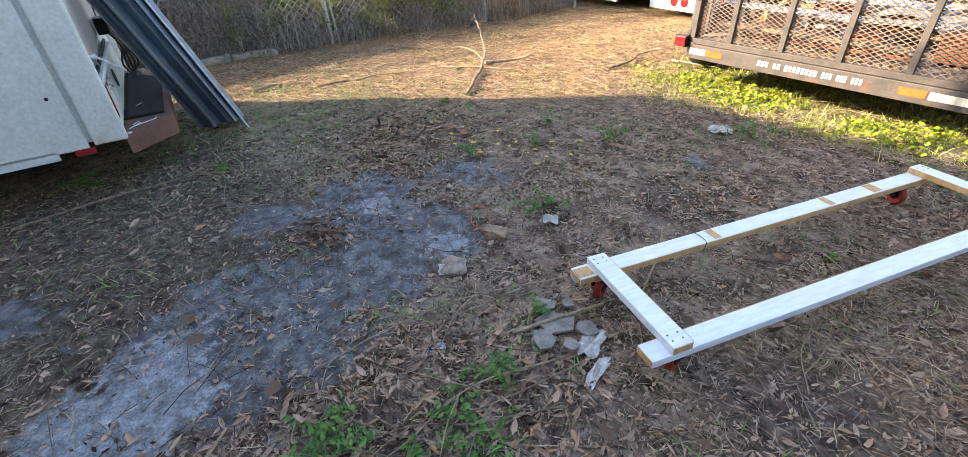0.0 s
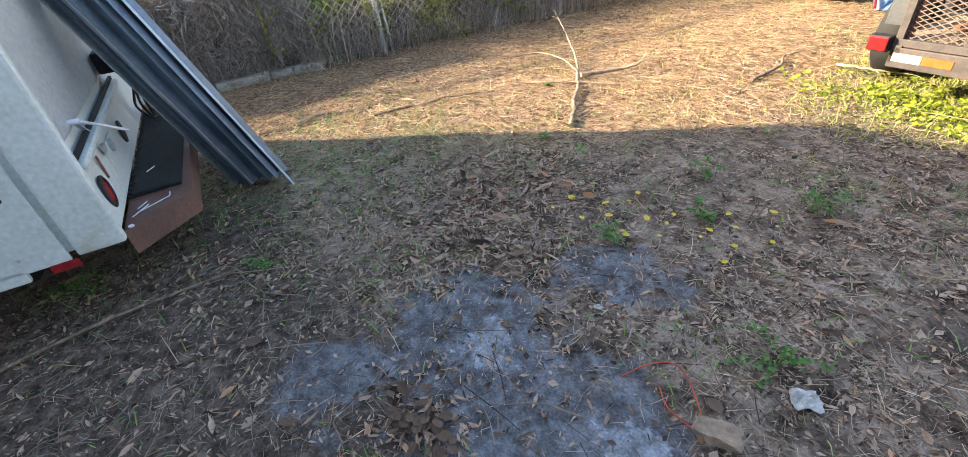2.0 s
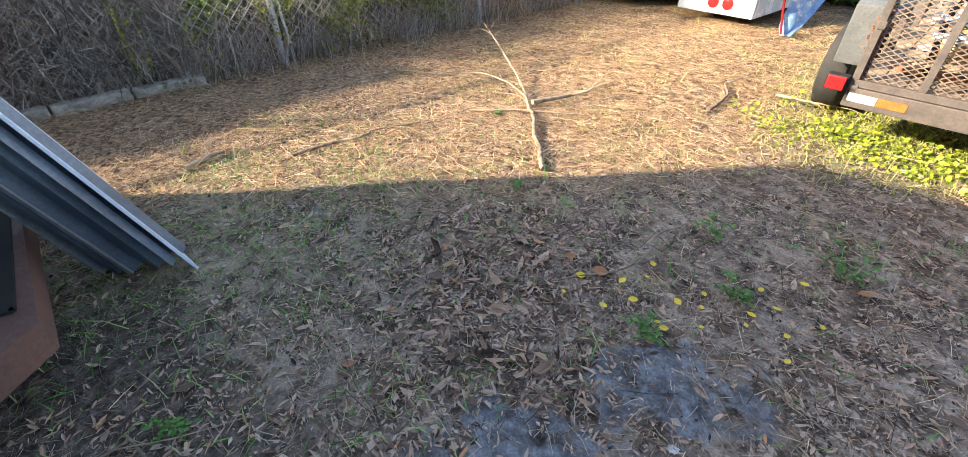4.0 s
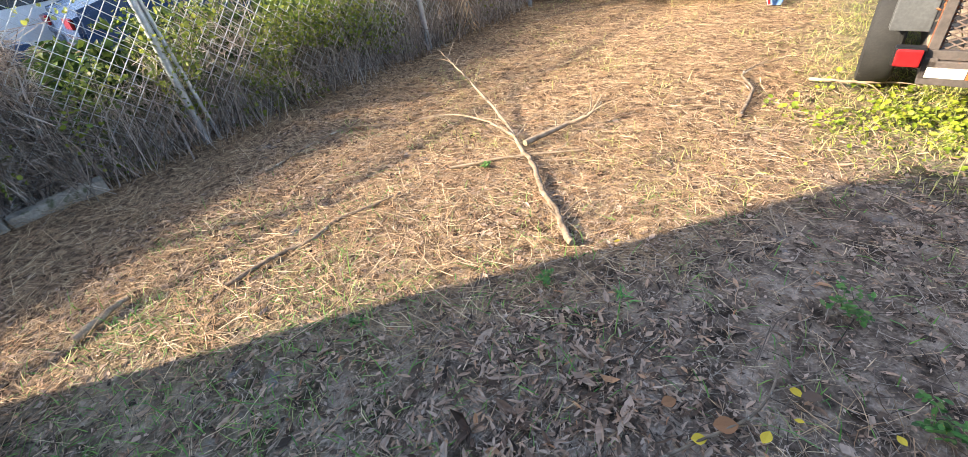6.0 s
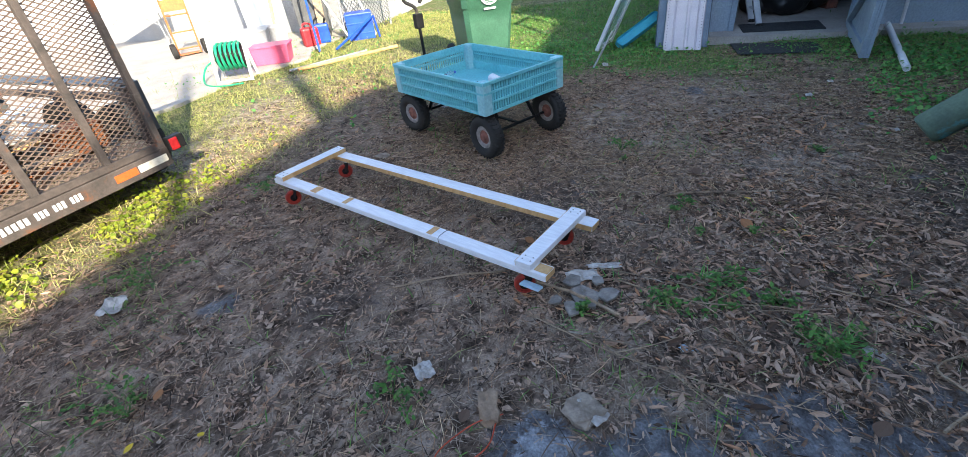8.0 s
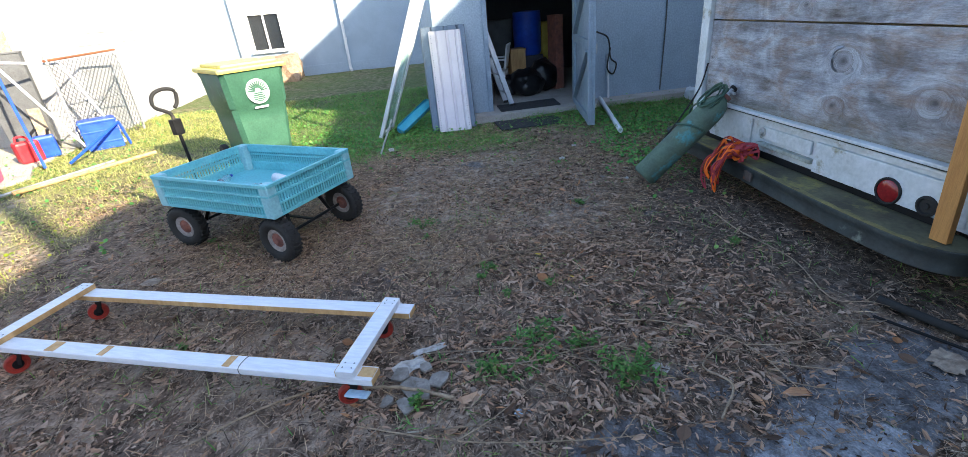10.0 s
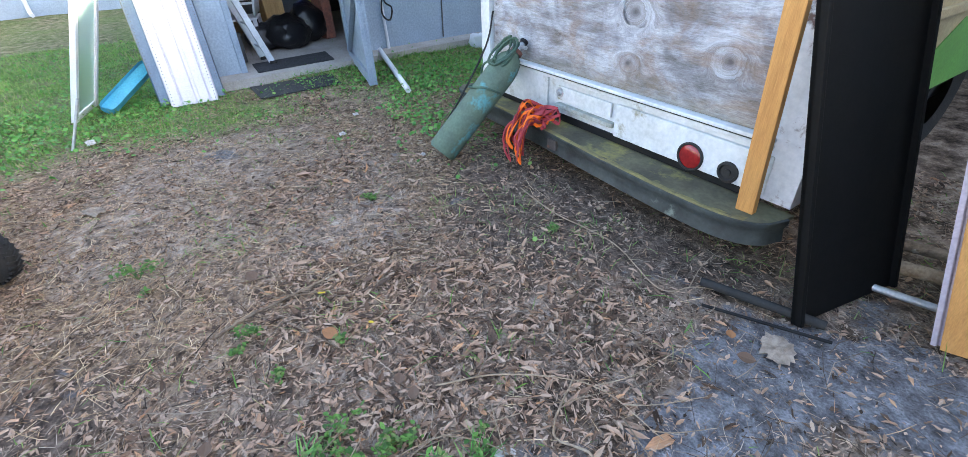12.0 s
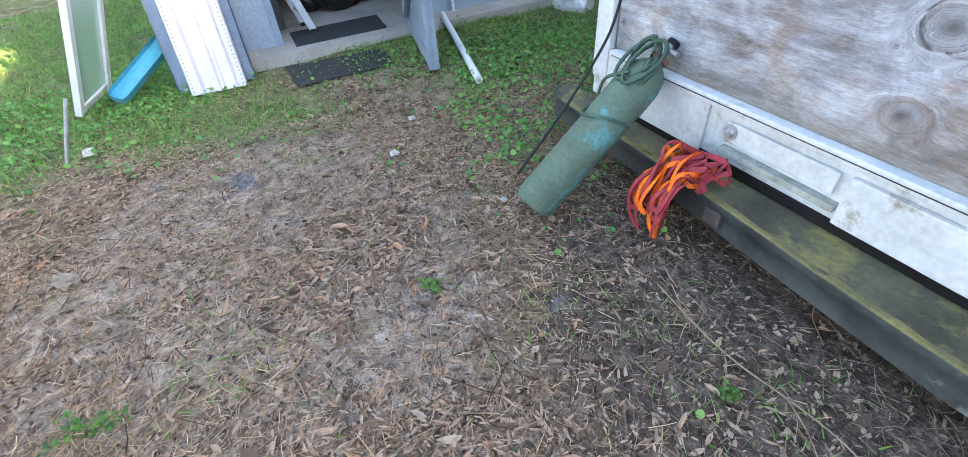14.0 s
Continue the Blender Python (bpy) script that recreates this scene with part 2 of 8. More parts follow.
DOOR_GREY = surf("blue_grey_door", (0.27, 0.34, 0.42), (0.21, 0.27, 0.34), 3.0, 0.6, 0.2, 50, third=(0.15, 0.19, 0.23), third_at=0.66)
CONCRETE = surf("concrete", (0.43, 0.40, 0.37), (0.33, 0.305, 0.28), 2.2, 0.9, 0.4, 60, third=(0.30, 0.28, 0.25), third_at=0.68)
CURB_MAT = surf("mossy_concrete", (0.36, 0.325, 0.275), (0.20, 0.175, 0.145), 9, 0.95, 0.8, 40, third=(0.10, 0.105, 0.06), third_at=0.60)
CYL_GREEN = surf("chalky_green_paint", (0.115, 0.175, 0.125), (0.085, 0.125, 0.095), 4, 0.75, 0.25, 60, third=(0.09, 0.29, 0.30), third_at=0.60)
HOSE_GREEN = surf("green_hose", (0.06, 0.12, 0.08), (0.04, 0.08, 0.06), 20, 0.5, 0.1)
BUMPER_MOSS = surf("mossy_bumper", (0.145, 0.135, 0.078), (0.065, 0.058, 0.040), 3, 0.85, 0.3, 40, third=(0.24, 0.21, 0.07), third_at=0.60)
YELLOW_WORN = surf("worn_yellow_paint", (0.25, 0.21, 0.075), (0.15, 0.13, 0.06), 7, 0.85, 0.3, 60, third=(0.09, 0.08, 0.05), third_at=0.60)
BUMPER_GREY = surf("grey_bumper_paint", (0.055, 0.065, 0.062), (0.018, 0.021, 0.022), 4, 0.6, 0.25, 50, third=(0.16, 0.19, 0.16), third_at=0.63)
STRAP_RED = surf("faded_red_strap", (0.42, 0.05, 0.06), (0.28, 0.03, 0.045), 20, 0.7, 0.3, 300)
STRAP_ORANGE = surf("orange_strap", (0.95, 0.19, 0.012), (0.85, 0.14, 0.01), 20, 0.6, 0.3, 300)
PLY = plywood("weathered_plywood")
TAN_PAINT = surf("tan_paint", (0.42, 0.34, 0.20), (0.33, 0.27, 0.16), 3, 0.6, 0.1)
LEAF_GREEN_PAINT = surf("green_paint", (0.12, 0.32, 0.07), (0.09, 0.26, 0.05), 4, 0.6, 0.1)
LAVENDER = surf("lavender_paint", (0.44, 0.38, 0.42), (0.36, 0.31, 0.35), 4, 0.7, 0.2)
YELLOW_STUD = surf("aged_stud_wood", (0.54, 0.27, 0.085), (0.43, 0.20, 0.06), 3, 0.65, 0.2, 50, stretch=(7, 7, 0.35), third=(0.20, 0.11, 0.04), third_at=0.7)
TEAL_PALE = surf("faded_teal_plastic", (0.30, 0.56, 0.62), (0.24, 0.49, 0.55), 4, 0.45, 0.06, 50)
PANEL_BLACK = surf("matt_black_panel", (0.006, 0.006, 0.006), (0.004, 0.004, 0.004), 8, 0.6, 0.03, 60, spec=0.12)
PLASTER = surf("dirty_plaster", (0.27, 0.245, 0.22), (0.16, 0.138, 0.12), 12, 0.95, 0.4, 70, third=(0.14, 0.115, 0.09), third_at=0.62)
MAT_BLACK = surf("doormat", (0.045, 0.047, 0.052), (0.028, 0.03, 0.034), 9, 0.95, 0.6, 200)
CARPET = surf("black_carpet", (0.018, 0.018, 0.017), (0.008, 0.008, 0.008), 12, 0.98, 0.8, 220)
BROWN_WOOD = surf("painted_brown_step", (0.145, 0.075, 0.055), (0.095, 0.05, 0.04), 5, 0.7, 0.2)
LADDER_METAL = surf("bright_ladder_aluminium", (0.66, 0.69, 0.74), (0.54, 0.57, 0.62), 4, 0.4, 0.05, 60, metal=0.25)
PANEL_WHITE = surf("white_panel_metal", (0.66, 0.61, 0.66), (0.57, 0.53, 0.58), 3, 0.45, 0.08)
PANEL_GREY = surf("grey_panel_metal", (0.13, 0.17, 0.22), (0.09, 0.12, 0.16), 4, 0.4, 0.1, metal=0.5)
SHEET_WHITE = surf("pale_blue_sheet", (0.60, 0.66, 0.74), (0.52, 0.58, 0.66), 3, 0.4, 0.06)
BLUE_PLASTIC = surf("blue_plastic", (0.02, 0.09, 0.55), (0.015, 0.06, 0.42), 6, 0.4, 0.05)
CYAN_BOARD = surf("cyan_foam_board", (0.05, 0.36, 0.52), (0.04, 0.30, 0.44), 5, 0.5, 0.1)
PINK = surf("pink_plastic", (0.72, 0.13, 0.24), (0.62, 0.10, 0.20), 4, 0.45, 0.05)
RED_PLASTIC = surf("red_plastic", (0.60, 0.03, 0.04), (0.48, 0.02, 0.03), 6, 0.4, 0.05)
GREEN_HOSE2 = surf("bright_green_hose", (0.02, 0.32, 0.17), (0.015, 0.24, 0.13), 12, 0.4, 0.1)
ORANGE_METAL = surf("orange_painted_steel", (0.58, 0.19, 0.06), (0.42, 0.13, 0.05), 10, 0.55, 0.15)
GREY_PLASTIC = surf("grey_plastic", (0.36, 0.37, 0.38), (0.28, 0.29, 0.30), 5, 0.5, 0.1)
DARK_GREY = surf("dark_grey_metal", (0.10, 0.105, 0.11), (0.07, 0.072, 0.075), 5, 0.5, 0.1)
BAG_BLACK = surf("black_bag_plastic", (0.012, 0.012, 0.014), (0.008, 0.008, 0.01), 10, 0.3, 0.6, 25)
# dark grey that puts indoor dimness and hollow shade into the colour
SHADE_GREY = surf("shade_grey_surface", (0.10, 0.10, 0.11), (0.07, 0.07, 0.08), 2, 0.9, 0.2)
PAPER = surf("dirty_paper", (0.52, 0.50, 0.48), (0.34, 0.31, 0.28), 25, 0.8, 0.3)
BLUE_PAPER = surf("pale_blue_scrap", (0.45, 0.60, 0.72), (0.36, 0.50, 0.62), 20, 0.6, 0.2)
BARK = surf("grey_bark", (0.27, 0.20, 0.14), (0.11, 0.075, 0.05), 16, 0.95, 0.8, 70, third=(0.40, 0.36, 0.29), third_at=0.6)
BARK_PALE = surf("pale_bark", (0.38, 0.29, 0.20), (0.20, 0.14, 0.09), 16, 0.95, 0.6, 80)
ORANGE_WIRE = surf("orange_wire", (0.55, 0.09, 0.035), (0.42, 0.06, 0.03), 20, 0.5, 0.0)
CAR_BLUE = surf("dark_blue_car_paint", (0.03, 0.06, 0.14), (0.025, 0.05, 0.12), 4, 0.25, 0.0, spec=0.6)
CAR_WHITE = surf("white_car_paint", (0.70, 0.72, 0.74), (0.64, 0.66, 0.68), 4, 0.25, 0.0, spec=0.6)
CAR_GLASS = surf("dark_car_glass", (0.015, 0.02, 0.025), (0.012, 0.015, 0.02), 4, 0.08, 0.0, spec=0.8)
TARP = surf("blue_white_tarp", (0.24, 0.40, 0.62), (0.14, 0.26, 0.50), 5, 0.5, 0.3, 30, third=(0.66, 0.68, 0.72), third_at=0.56)
ROCK = surf("brown_rock", (0.36, 0.26, 0.18), (0.22, 0.15, 0.10), 9, 0.95, 0.8, 50)
SLAB_STONE = surf("broken_concrete", (0.34, 0.275, 0.215), (0.17, 0.13, 0.10), 14, 0.95, 0.6, 70)
HOUSE_TAN = surf("plain_outer_wall_paint", (0.55, 0.52, 0.47), (0.48, 0.45, 0.41), 2, 0.85, 0.2)


def glass_mat(name, tint, rough=0.03, through_=0.9):
    m = bpy.data.materials.new(name)
    m.use_nodes = True
    bs = m.node_tree.nodes["Principled BSDF"]
    bs.inputs["Base Color"].default_value = rgb(tint)
    bs.inputs["Roughness"].default_value = rough
    bs.inputs["Transmission Weight"].default_value = through_
    bs.inputs["IOR"].default_value = 1.5
    return m


GLASS = glass_mat("green_glass", (0.66, 0.86, 0.78), 0.12, 0.6)
BOTTLE = glass_mat("clear_bottle", (0.85, 0.92, 0.95), 0.1)


# ---- building tools ----
def part(name, bm, material, parent=None, label=""):
    """Links a bmesh as one mesh object, under a thing or a part."""
    me = bpy.data.meshes.new(name)
    bm.to_mesh(me)
    bm.free()
    me.materials.append(material)
    ob = new(name, me)
    if parent is not None:
        ob.parent = parent
    if label:
        ob["label"] = label
    return ob


def thing(name, label, category, m=None, group="", kind=""):
    ob = new(name)
    ob.empty_display_size = 0.1
    if m is not None:
        ob.matrix_world = m
    return tagged(ob, label, category, group, kind)


def add_box(bm, size, at=(0, 0, 0), rot=None, bevel=0.0):
    """A box of the given size about the point at, with bevelled edges."""
    m = Matrix.Translation(at) @ (rot.to_4x4() if rot is not None else Matrix()) @ Matrix.Diagonal((*size, 1))
    r = bmesh.ops.create_cube(bm, size=1, matrix=m)
    if bevel:
        es = list({e for v in r["verts"] for e in v.link_edges})
        bmesh.ops.bevel(bm, geom=es, offset=bevel, segments=2, affect="EDGES", profile=0.6)


def box_bm(size, at=(0, 0, 0), rot=None, bevel=0.0):
    bm = bmesh.new()
    add_box(bm, size, at, rot, bevel)
    return bm


def frame_of(a, b, up=(0, 0, 1)):
    """A turn whose z axis runs from a to b."""
    z = (Vector(b) - Vector(a)).normalized()
    u = Vector(up)
    if abs(z.dot(u)) > 0.98:
        u = Vector((1, 0, 0))
    x = u.cross(z).normalized()
    y = z.cross(x)
    return Matrix((x, y, z)).transposed()


def add_beam(bm, a, b, w, d, up=(0, 0, 1), bevel=0.0):
    """A bar from a to b, w wide across (sideways of up) and d deep."""
    a, b = Vector(a), Vector(b)
    add_box(bm, (w, d, (b - a).length), (a + b) / 2, frame_of(a, b, up), bevel)


def beam_bm(a, b, w, d, up=(0, 0, 1), bevel=0.0):
    bm = bmesh.new()
    add_beam(bm, a, b, w, d, up, bevel)
    return bm


def add_rod(bm, a, b, r1, r2=None, seg=12, caps=True):
    a, b = Vector(a), Vector(b)
    m = Matrix.Translation((a + b) / 2) @ frame_of(a, b).to_4x4()
    bmesh.ops.create_cone(bm, cap_ends=caps, segments=seg, radius1=r1, radius2=r1 if r2 is None else r2, depth=(b - a).length, matrix=m)


def rod_bm(a, b, r1, r2=None, seg=12):
    bm = bmesh.new()
    add_rod(bm, a, b, r1, r2, seg)
    return bm


def smooth(ob, angle=40):
    for p in ob.data.polygons:
        p.use_smooth = True
    ob.data.set_sharp_from_angle(angle=radians(angle))
    return ob


def add_tube(bm, pts, r, seg=6, taper=None):
    """A tube along points; taper gives the radius at the end."""
    pts = [Vector(p) for p in pts]
    rings = []
    n = len(pts)
    ref = Vector((0.13, 0.21, 0.97))
    for i, p in enumerate(pts):
        t = (pts[min(i + 1, n - 1)] - pts[max(i - 1, 0)]).normalized()
        x = t.cross(ref)
        if x.length < 0.05:
            x = t.cross(Vector((1, 0, 0)))
        x.normalize()
        y = t.cross(x)
        k = r if taper is None else r + (taper - r) * i / (n - 1)
        rings.append([bm.verts.new(p + k * (math.cos(2 * math.pi * j / seg) * x + math.sin(2 * math.pi * j / seg) * y)) for j in range(seg)])
    for a, b in zip(rings, rings[1:]):
        for j in range(seg):
            bm.faces.new((a[j], a[(j + 1) % seg], b[(j + 1) % seg], b[j]))
    bm.faces.new(rings[0][::-1])
    bm.faces.new(rings[-1])


def tube_bm(pts, r, seg=6, taper=None):
    bm = bmesh.new()
    add_tube(bm, pts, r, seg, taper)
    return bm


def curve_pts(ctrl, n=8):
    """A smooth line through control points."""
    c = [Vector(p) for p in ctrl]
    c = [c[0] * 2 - c[1]] + c + [c[-1] * 2 - c[-2]]
    out = []
    for i in range(1, len(c) - 2):
        for k in range(n):
            t = k / n
            p0, p1, p2, p3 = c[i - 1], c[i], c[i + 1], c[i + 2]
            out.append(0.5 * ((2 * p1) + (p2 - p0) * t + (2 * p0 - 5 * p1 + 4 * p2 - p3) * t * t + (3 * p1 - p0 - 3 * p2 + p3) * t ** 3))
    out.append(c[-2])
    return out


def add_lathe(bm, prof, seg=24, m=None):
    """Turns a profile of (radius, height) about z."""
    m = m or Matrix()
    rings = []
    for r, z in prof:
        if r < 1e-5:
            rings.append([bm.verts.new(m @ Vector((0, 0, z)))])
        else:
            rings.append([bm.verts.new(m @ Vector((r * math.cos(2 * math.pi * j / seg), r * math.sin(2 * math.pi * j / seg), z))) for j in range(seg)])
    for a, b in zip(rings, rings[1:]):
        for j in range(seg):
            k = (j + 1) % seg
            if len(a) == 1 and len(b) == 1:
                continue
            if len(a) == 1:
                bm.faces.new((a[0], b[k], b[j]))
            elif len(b) == 1:
                bm.faces.new((a[j], a[k], b[0]))
            else:
                bm.faces.new((a[j], a[k], b[k], b[j]))


def lathe_bm(prof, seg=24, m=None):
    bm = bmesh.new()
    add_lathe(bm, prof, seg, m)
    return bm


def prism_bm(poly, depth, m=None):
    """A flat outline (x, y) pulled along z by depth."""
    m = m or Matrix()
    bm = bmesh.new()
    lo = [bm.verts.new(m @ Vector((x, y, 0))) for x, y in poly]
    hi = [bm.verts.new(m @ Vector((x, y, depth))) for x, y in poly]
    bm.faces.new(lo[::-1])
    bm.faces.new(hi)
    n = len(poly)
    for i in range(n):
        bm.faces.new((lo[i], lo[(i + 1) % n], hi[(i + 1) % n], hi[i]))
    bmesh.ops.recalc_face_normals(bm, faces=bm.faces)
    return bm


def add_lattice(bm, x0, x1, z0, z1, pitch, slope, thick):
    """Crossing thin bars in the xz plane, cut to a rectangle."""
    h = z1 - z0
    run = h / slope
    for sgn in (1, -1):
        s = x0 - run
        while s < x1:
            a, b = (s, z0), (s + run, z1)
            if sgn < 0:
                a, b = (s + run, z0), (s, z1)
            t0, t1 = 0.0, 1.0
            dx = b[0] - a[0]
            for lim, side in ((x0, 1), (x1, -1)):
                t = (lim - a[0]) / dx
                if (dx > 0) == (side > 0):
                    t0 = max(t0, t)
                else:
                    t1 = min(t1, t)
            if t1 - t0 > 0.01:
                p = (a[0] + dx * t0, 0.0 + sgn * thick * 0.3, a[1] + h * t0)
                q = (a[0] + dx * t1, 0.0 + sgn * thick * 0.3, a[1] + h * t1)
                add_beam(bm, p, q, thick, thick, (0, 1, 0))
            s += pitch


# ---- ground ----
rng = np.random.default_rng(7)
TABLE = rng.random((256, 256))


def vnoise(x, y, s):
    """Smooth value noise of wavelength s, 0 to 1."""
    u, v = np.asarray(x) / s + 100, np.asarray(y) / s + 100
    i, j = np.floor(u).astype(int), np.floor(v).astype(int)
    f, g = u - i, v - j
    f, g = f * f * (3 - 2 * f), g * g * (3 - 2 * g)
    a, b = TABLE[i % 256, j % 256], TABLE[(i + 1) % 256, j % 256]
    c, d = TABLE[i % 256, (j + 1) % 256], TABLE[(i + 1) % 256, (j + 1) % 256]
    return (a * (1 - f) + b * f) * (1 - g) + (c * (1 - f) + d * f) * g


SAND = ((-1.75, 1.45, 0.28), (-2.7, 0.75, 0.2), (-1.85, 1.2, 0.3), (-1.75, -0.1, 0.42), (-2.05, 0.4, 0.46), (-2.3, 1.35, 0.48), (-2.3, 2.1, 0.28), (-1.5, -0.35, 0.40), (-1.6, -1.30, 0.32), (-2.1, -1.2, 0.42),
        (-1.2, -0.95, 0.28), (-2.7, -0.6, 0.28), (-2.75, 1.35, 0.3), (-2.1, 2.25, 0.22), (-1.8, 2.95, 0.18), (-1.45, 0.5, 0.3), (-1.2, 3.3, 0.15),
        (2.5, 0.4, 0.22), (-2.6, -2.0, 0.45), (-1.9, 0.85, 0.35))
PILES = ((-1.1, 0.55, 0.42), (-1.0, 0.1, 0.40), (-0.6, 1.05, 0.35), (-0.75, -0.1, 0.5), (-0.3, -0.5, 0.5), (0.1, 0.3, 0.5), (1.5, 0.0, 0.5), (-2.33, 0.88, 0.2), (-3.3, 2.2, 0.6), (-2.9, 1.9, 0.4), (-0.75, -0.35, 0.3))
PALE = ((-1.72, -0.12, 0.26), (-1.95, 0.05, 0.14), (-2.40, 1.36, 0.13), (-1.70, 1.42, 0.13), (-1.65, -0.35, 0.22), (-2.4, 2.45, 0.12))
# dusty pale spots; the three far-west ones brighten the sunlit ground
DUST_AND_SUNLIT = ((1.7, 0.5, 0.75), (2.4, 0.75, 0.55), (1.6, -0.1, 0.4), (1.6, 1.3, 0.6), (0.85, 0.1, 0.45), (2.4, 0.1, 0.5), (-4.2, 3.8, 1.2), (-5.2, 4.8, 1.2), (-3.4, 5.2, 1.0), (0.9, 5.35, 0.6), (2.1, 5.6, 0.6), (0.1, 5.05, 0.45), (3.2, 6.0, 0.5), (1.6, 4.9, 0.45))
# damp soil spots; those beside the box trailer paint its shade into the ground
DAMP_AND_SHADE = ((0.32, -0.85, 0.40), (0.0, -0.75, 0.30), (0.75, -1.0, 0.36), (0.36, -1.25, 0.34), (-0.2, -1.15, 0.38), (0.10, 1.62, 0.35), (-1.05, 2.7, 0.25), (-2.2, 0.95, 0.13), (-0.7, -1.5, 0.4), (1.1, -1.4, 0.4), (-2.6, 0.2, 0.5), (-2.4, -0.5, 0.4), (-3.2, 0.5, 0.5), (-3.1, -0.1, 0.5), (-3.6, 0.4, 0.5), (-3.3, -0.6, 0.5), (-3.9, -0.2, 0.5), (-4.2, 0.7, 0.4), (-2.75, 0.65, 0.35))
CLUMPS = ((-2.27, 0.93, 0.10), (-1.85, 0.33, 0.08), (-2.2, 1.0, 0.09))
WEEDS = ((-0.62, 0.72, 0.20), (-0.86, 0.97, 0.15), (-0.97, 0.33, 0.20), (-0.75, 0.47, 0.15), (-1.07, 3.95, 0.36), (-1.57, 2.08, 0.17), (-1.90, 3.18, 0.27), (0.04, 3.95, 0.22), (-2.52, 3.19, 0.12),
         (-2.50, 2.27, 0.10), (-3.66, 0.81, 0.08), (-4.18, -0.06, 0.20), (0.97, 1.23, 0.15), (1.01, -0.14, 0.07), (-1.06, 0.38, 0.12), (-0.82, 0.76, 0.14), (0.15, 0.82, 0.06), (-0.05, -0.87, 0.04), (-2.30, 2.74, 0.12), (-0.95, 1.35, 0.05))


def blobs(x, y, spots):
    out = np.zeros_like(x)
    for cx, cy, r in spots:
        out += np.exp(-((x - cx) ** 2 + (y - cy) ** 2) / (r * r))
    return np.clip(out, 0, 1)


def zone_sand(x, y):
    w = blobs(x, y, SAND) + 0.8 * (vnoise(x, y, 0.35) - 0.5) + 0.7 * (vnoise(x, y, 0.13) - 0.5) + 0.3 * (vnoise(x, y, 0.05) - 0.5)
    return np.clip((w - 0.30) * 1.25, 0, 1)


WORN = ((0.9, 5.35, 0.55), (2.1, 5.6, 0.6), (0.1, 5.05, 0.4), (3.2, 6.0, 0.5), (1.6, 4.9, 0.4), (3.0, 5.0, 0.4), (4.7, 4.6, 0.35))


def zone_lawn(x, y):
    """Living grass: round the shed and the bin, along the trailer and beyond."""
    edge = 2.75 + 0.5 * (vnoise(x, y, 0.8) - 0.5) + 0.25 * np.sin(y * 1.3)
    a = np.clip((x - edge) * 1.6, 0, 1)
    track = np.exp(-(((y + 0.55 - 0.35 * (x - 3.5)) / 0.55) ** 2)) * (x < 5)
    a = a * (1 - 0.9 * track)
    side = np.clip((y - 4.0 - 0.3 * vnoise(x, y, 0.7)) * 1.4, 0, 1) * np.clip((x + 2.9) * 0.9, 0, 1) * np.clip((9 - y) * 0.6, 0.25, 1)
    patch = 0.45 + 0.75 * vnoise(x + 9, y, 0.5)
    dull = 0.18 * np.exp(-(((x + 4.6) / 1.0) ** 2 + ((y - 1.7) / 1.0) ** 2))
    return np.clip(np.maximum(a, side) * patch * (1 - 0.72 * blobs(x, y, WORN)) + dull, 0, 1)


def zone_straw(x, y):
    """Dry cut grass and straw, thickest on the open ground by the fence."""
    # this limit follows the cast-shadow edge, so lit ground takes the straw colour
    past = y - 3.17 - 0.92 * (x + 3.62) + 0.5 * (vnoise(x, y, 0.4) - 0.5)
    a = np.clip(past * 1.1 + 0.75, 0, 1) * np.clip((-1.9 - x) * 1.0, 0, 1)
    b = 0.75 * np.clip((x + 0.6) * 1.0, 0, 1) * np.clip((3.4 - x) * 1.0, 0, 1) * np.clip((4 - y) * 1, 0, 1)
    return np.clip(np.maximum(np.maximum(a, b), 0.14), 0, 1)


def ground_z(x, y):
    h = 0.030 * (vnoise(x, y, 0.9) - 0.5) + 0.016 * (vnoise(x, y, 0.22) - 0.5) + 0.003 * (vnoise(x, y, 0.13) - 0.5)
    h = h * (1 - 0.55 * zone_sand(x, y)) + 0.03 * blobs(x, y, ((-2.22, 0.96, 0.10), (-1.15, 0.6, 0.3)))
    return h - 0.012


def sheet(x0, x1, y0, y1, step, flat):
    xs, ys = np.arange(x0, x1 + step / 2, step), np.arange(y0, y1 + step / 2, step)
    gx, gy = np.meshgrid(xs, ys)
    nx, ny = len(xs), len(ys)
    z = ground_z(gx, gy) if not flat else np.zeros_like(gx) - 0.012
    v = np.stack([gx, gy, z], -1).reshape(-1, 3)
    i = np.arange(nx * ny).reshape(ny, nx)
    f = np.stack([i[:-1, :-1], i[:-1, 1:], i[1:, 1:], i[1:, :-1]], -1).reshape(-1, 4)
    return v, f, nx, ny


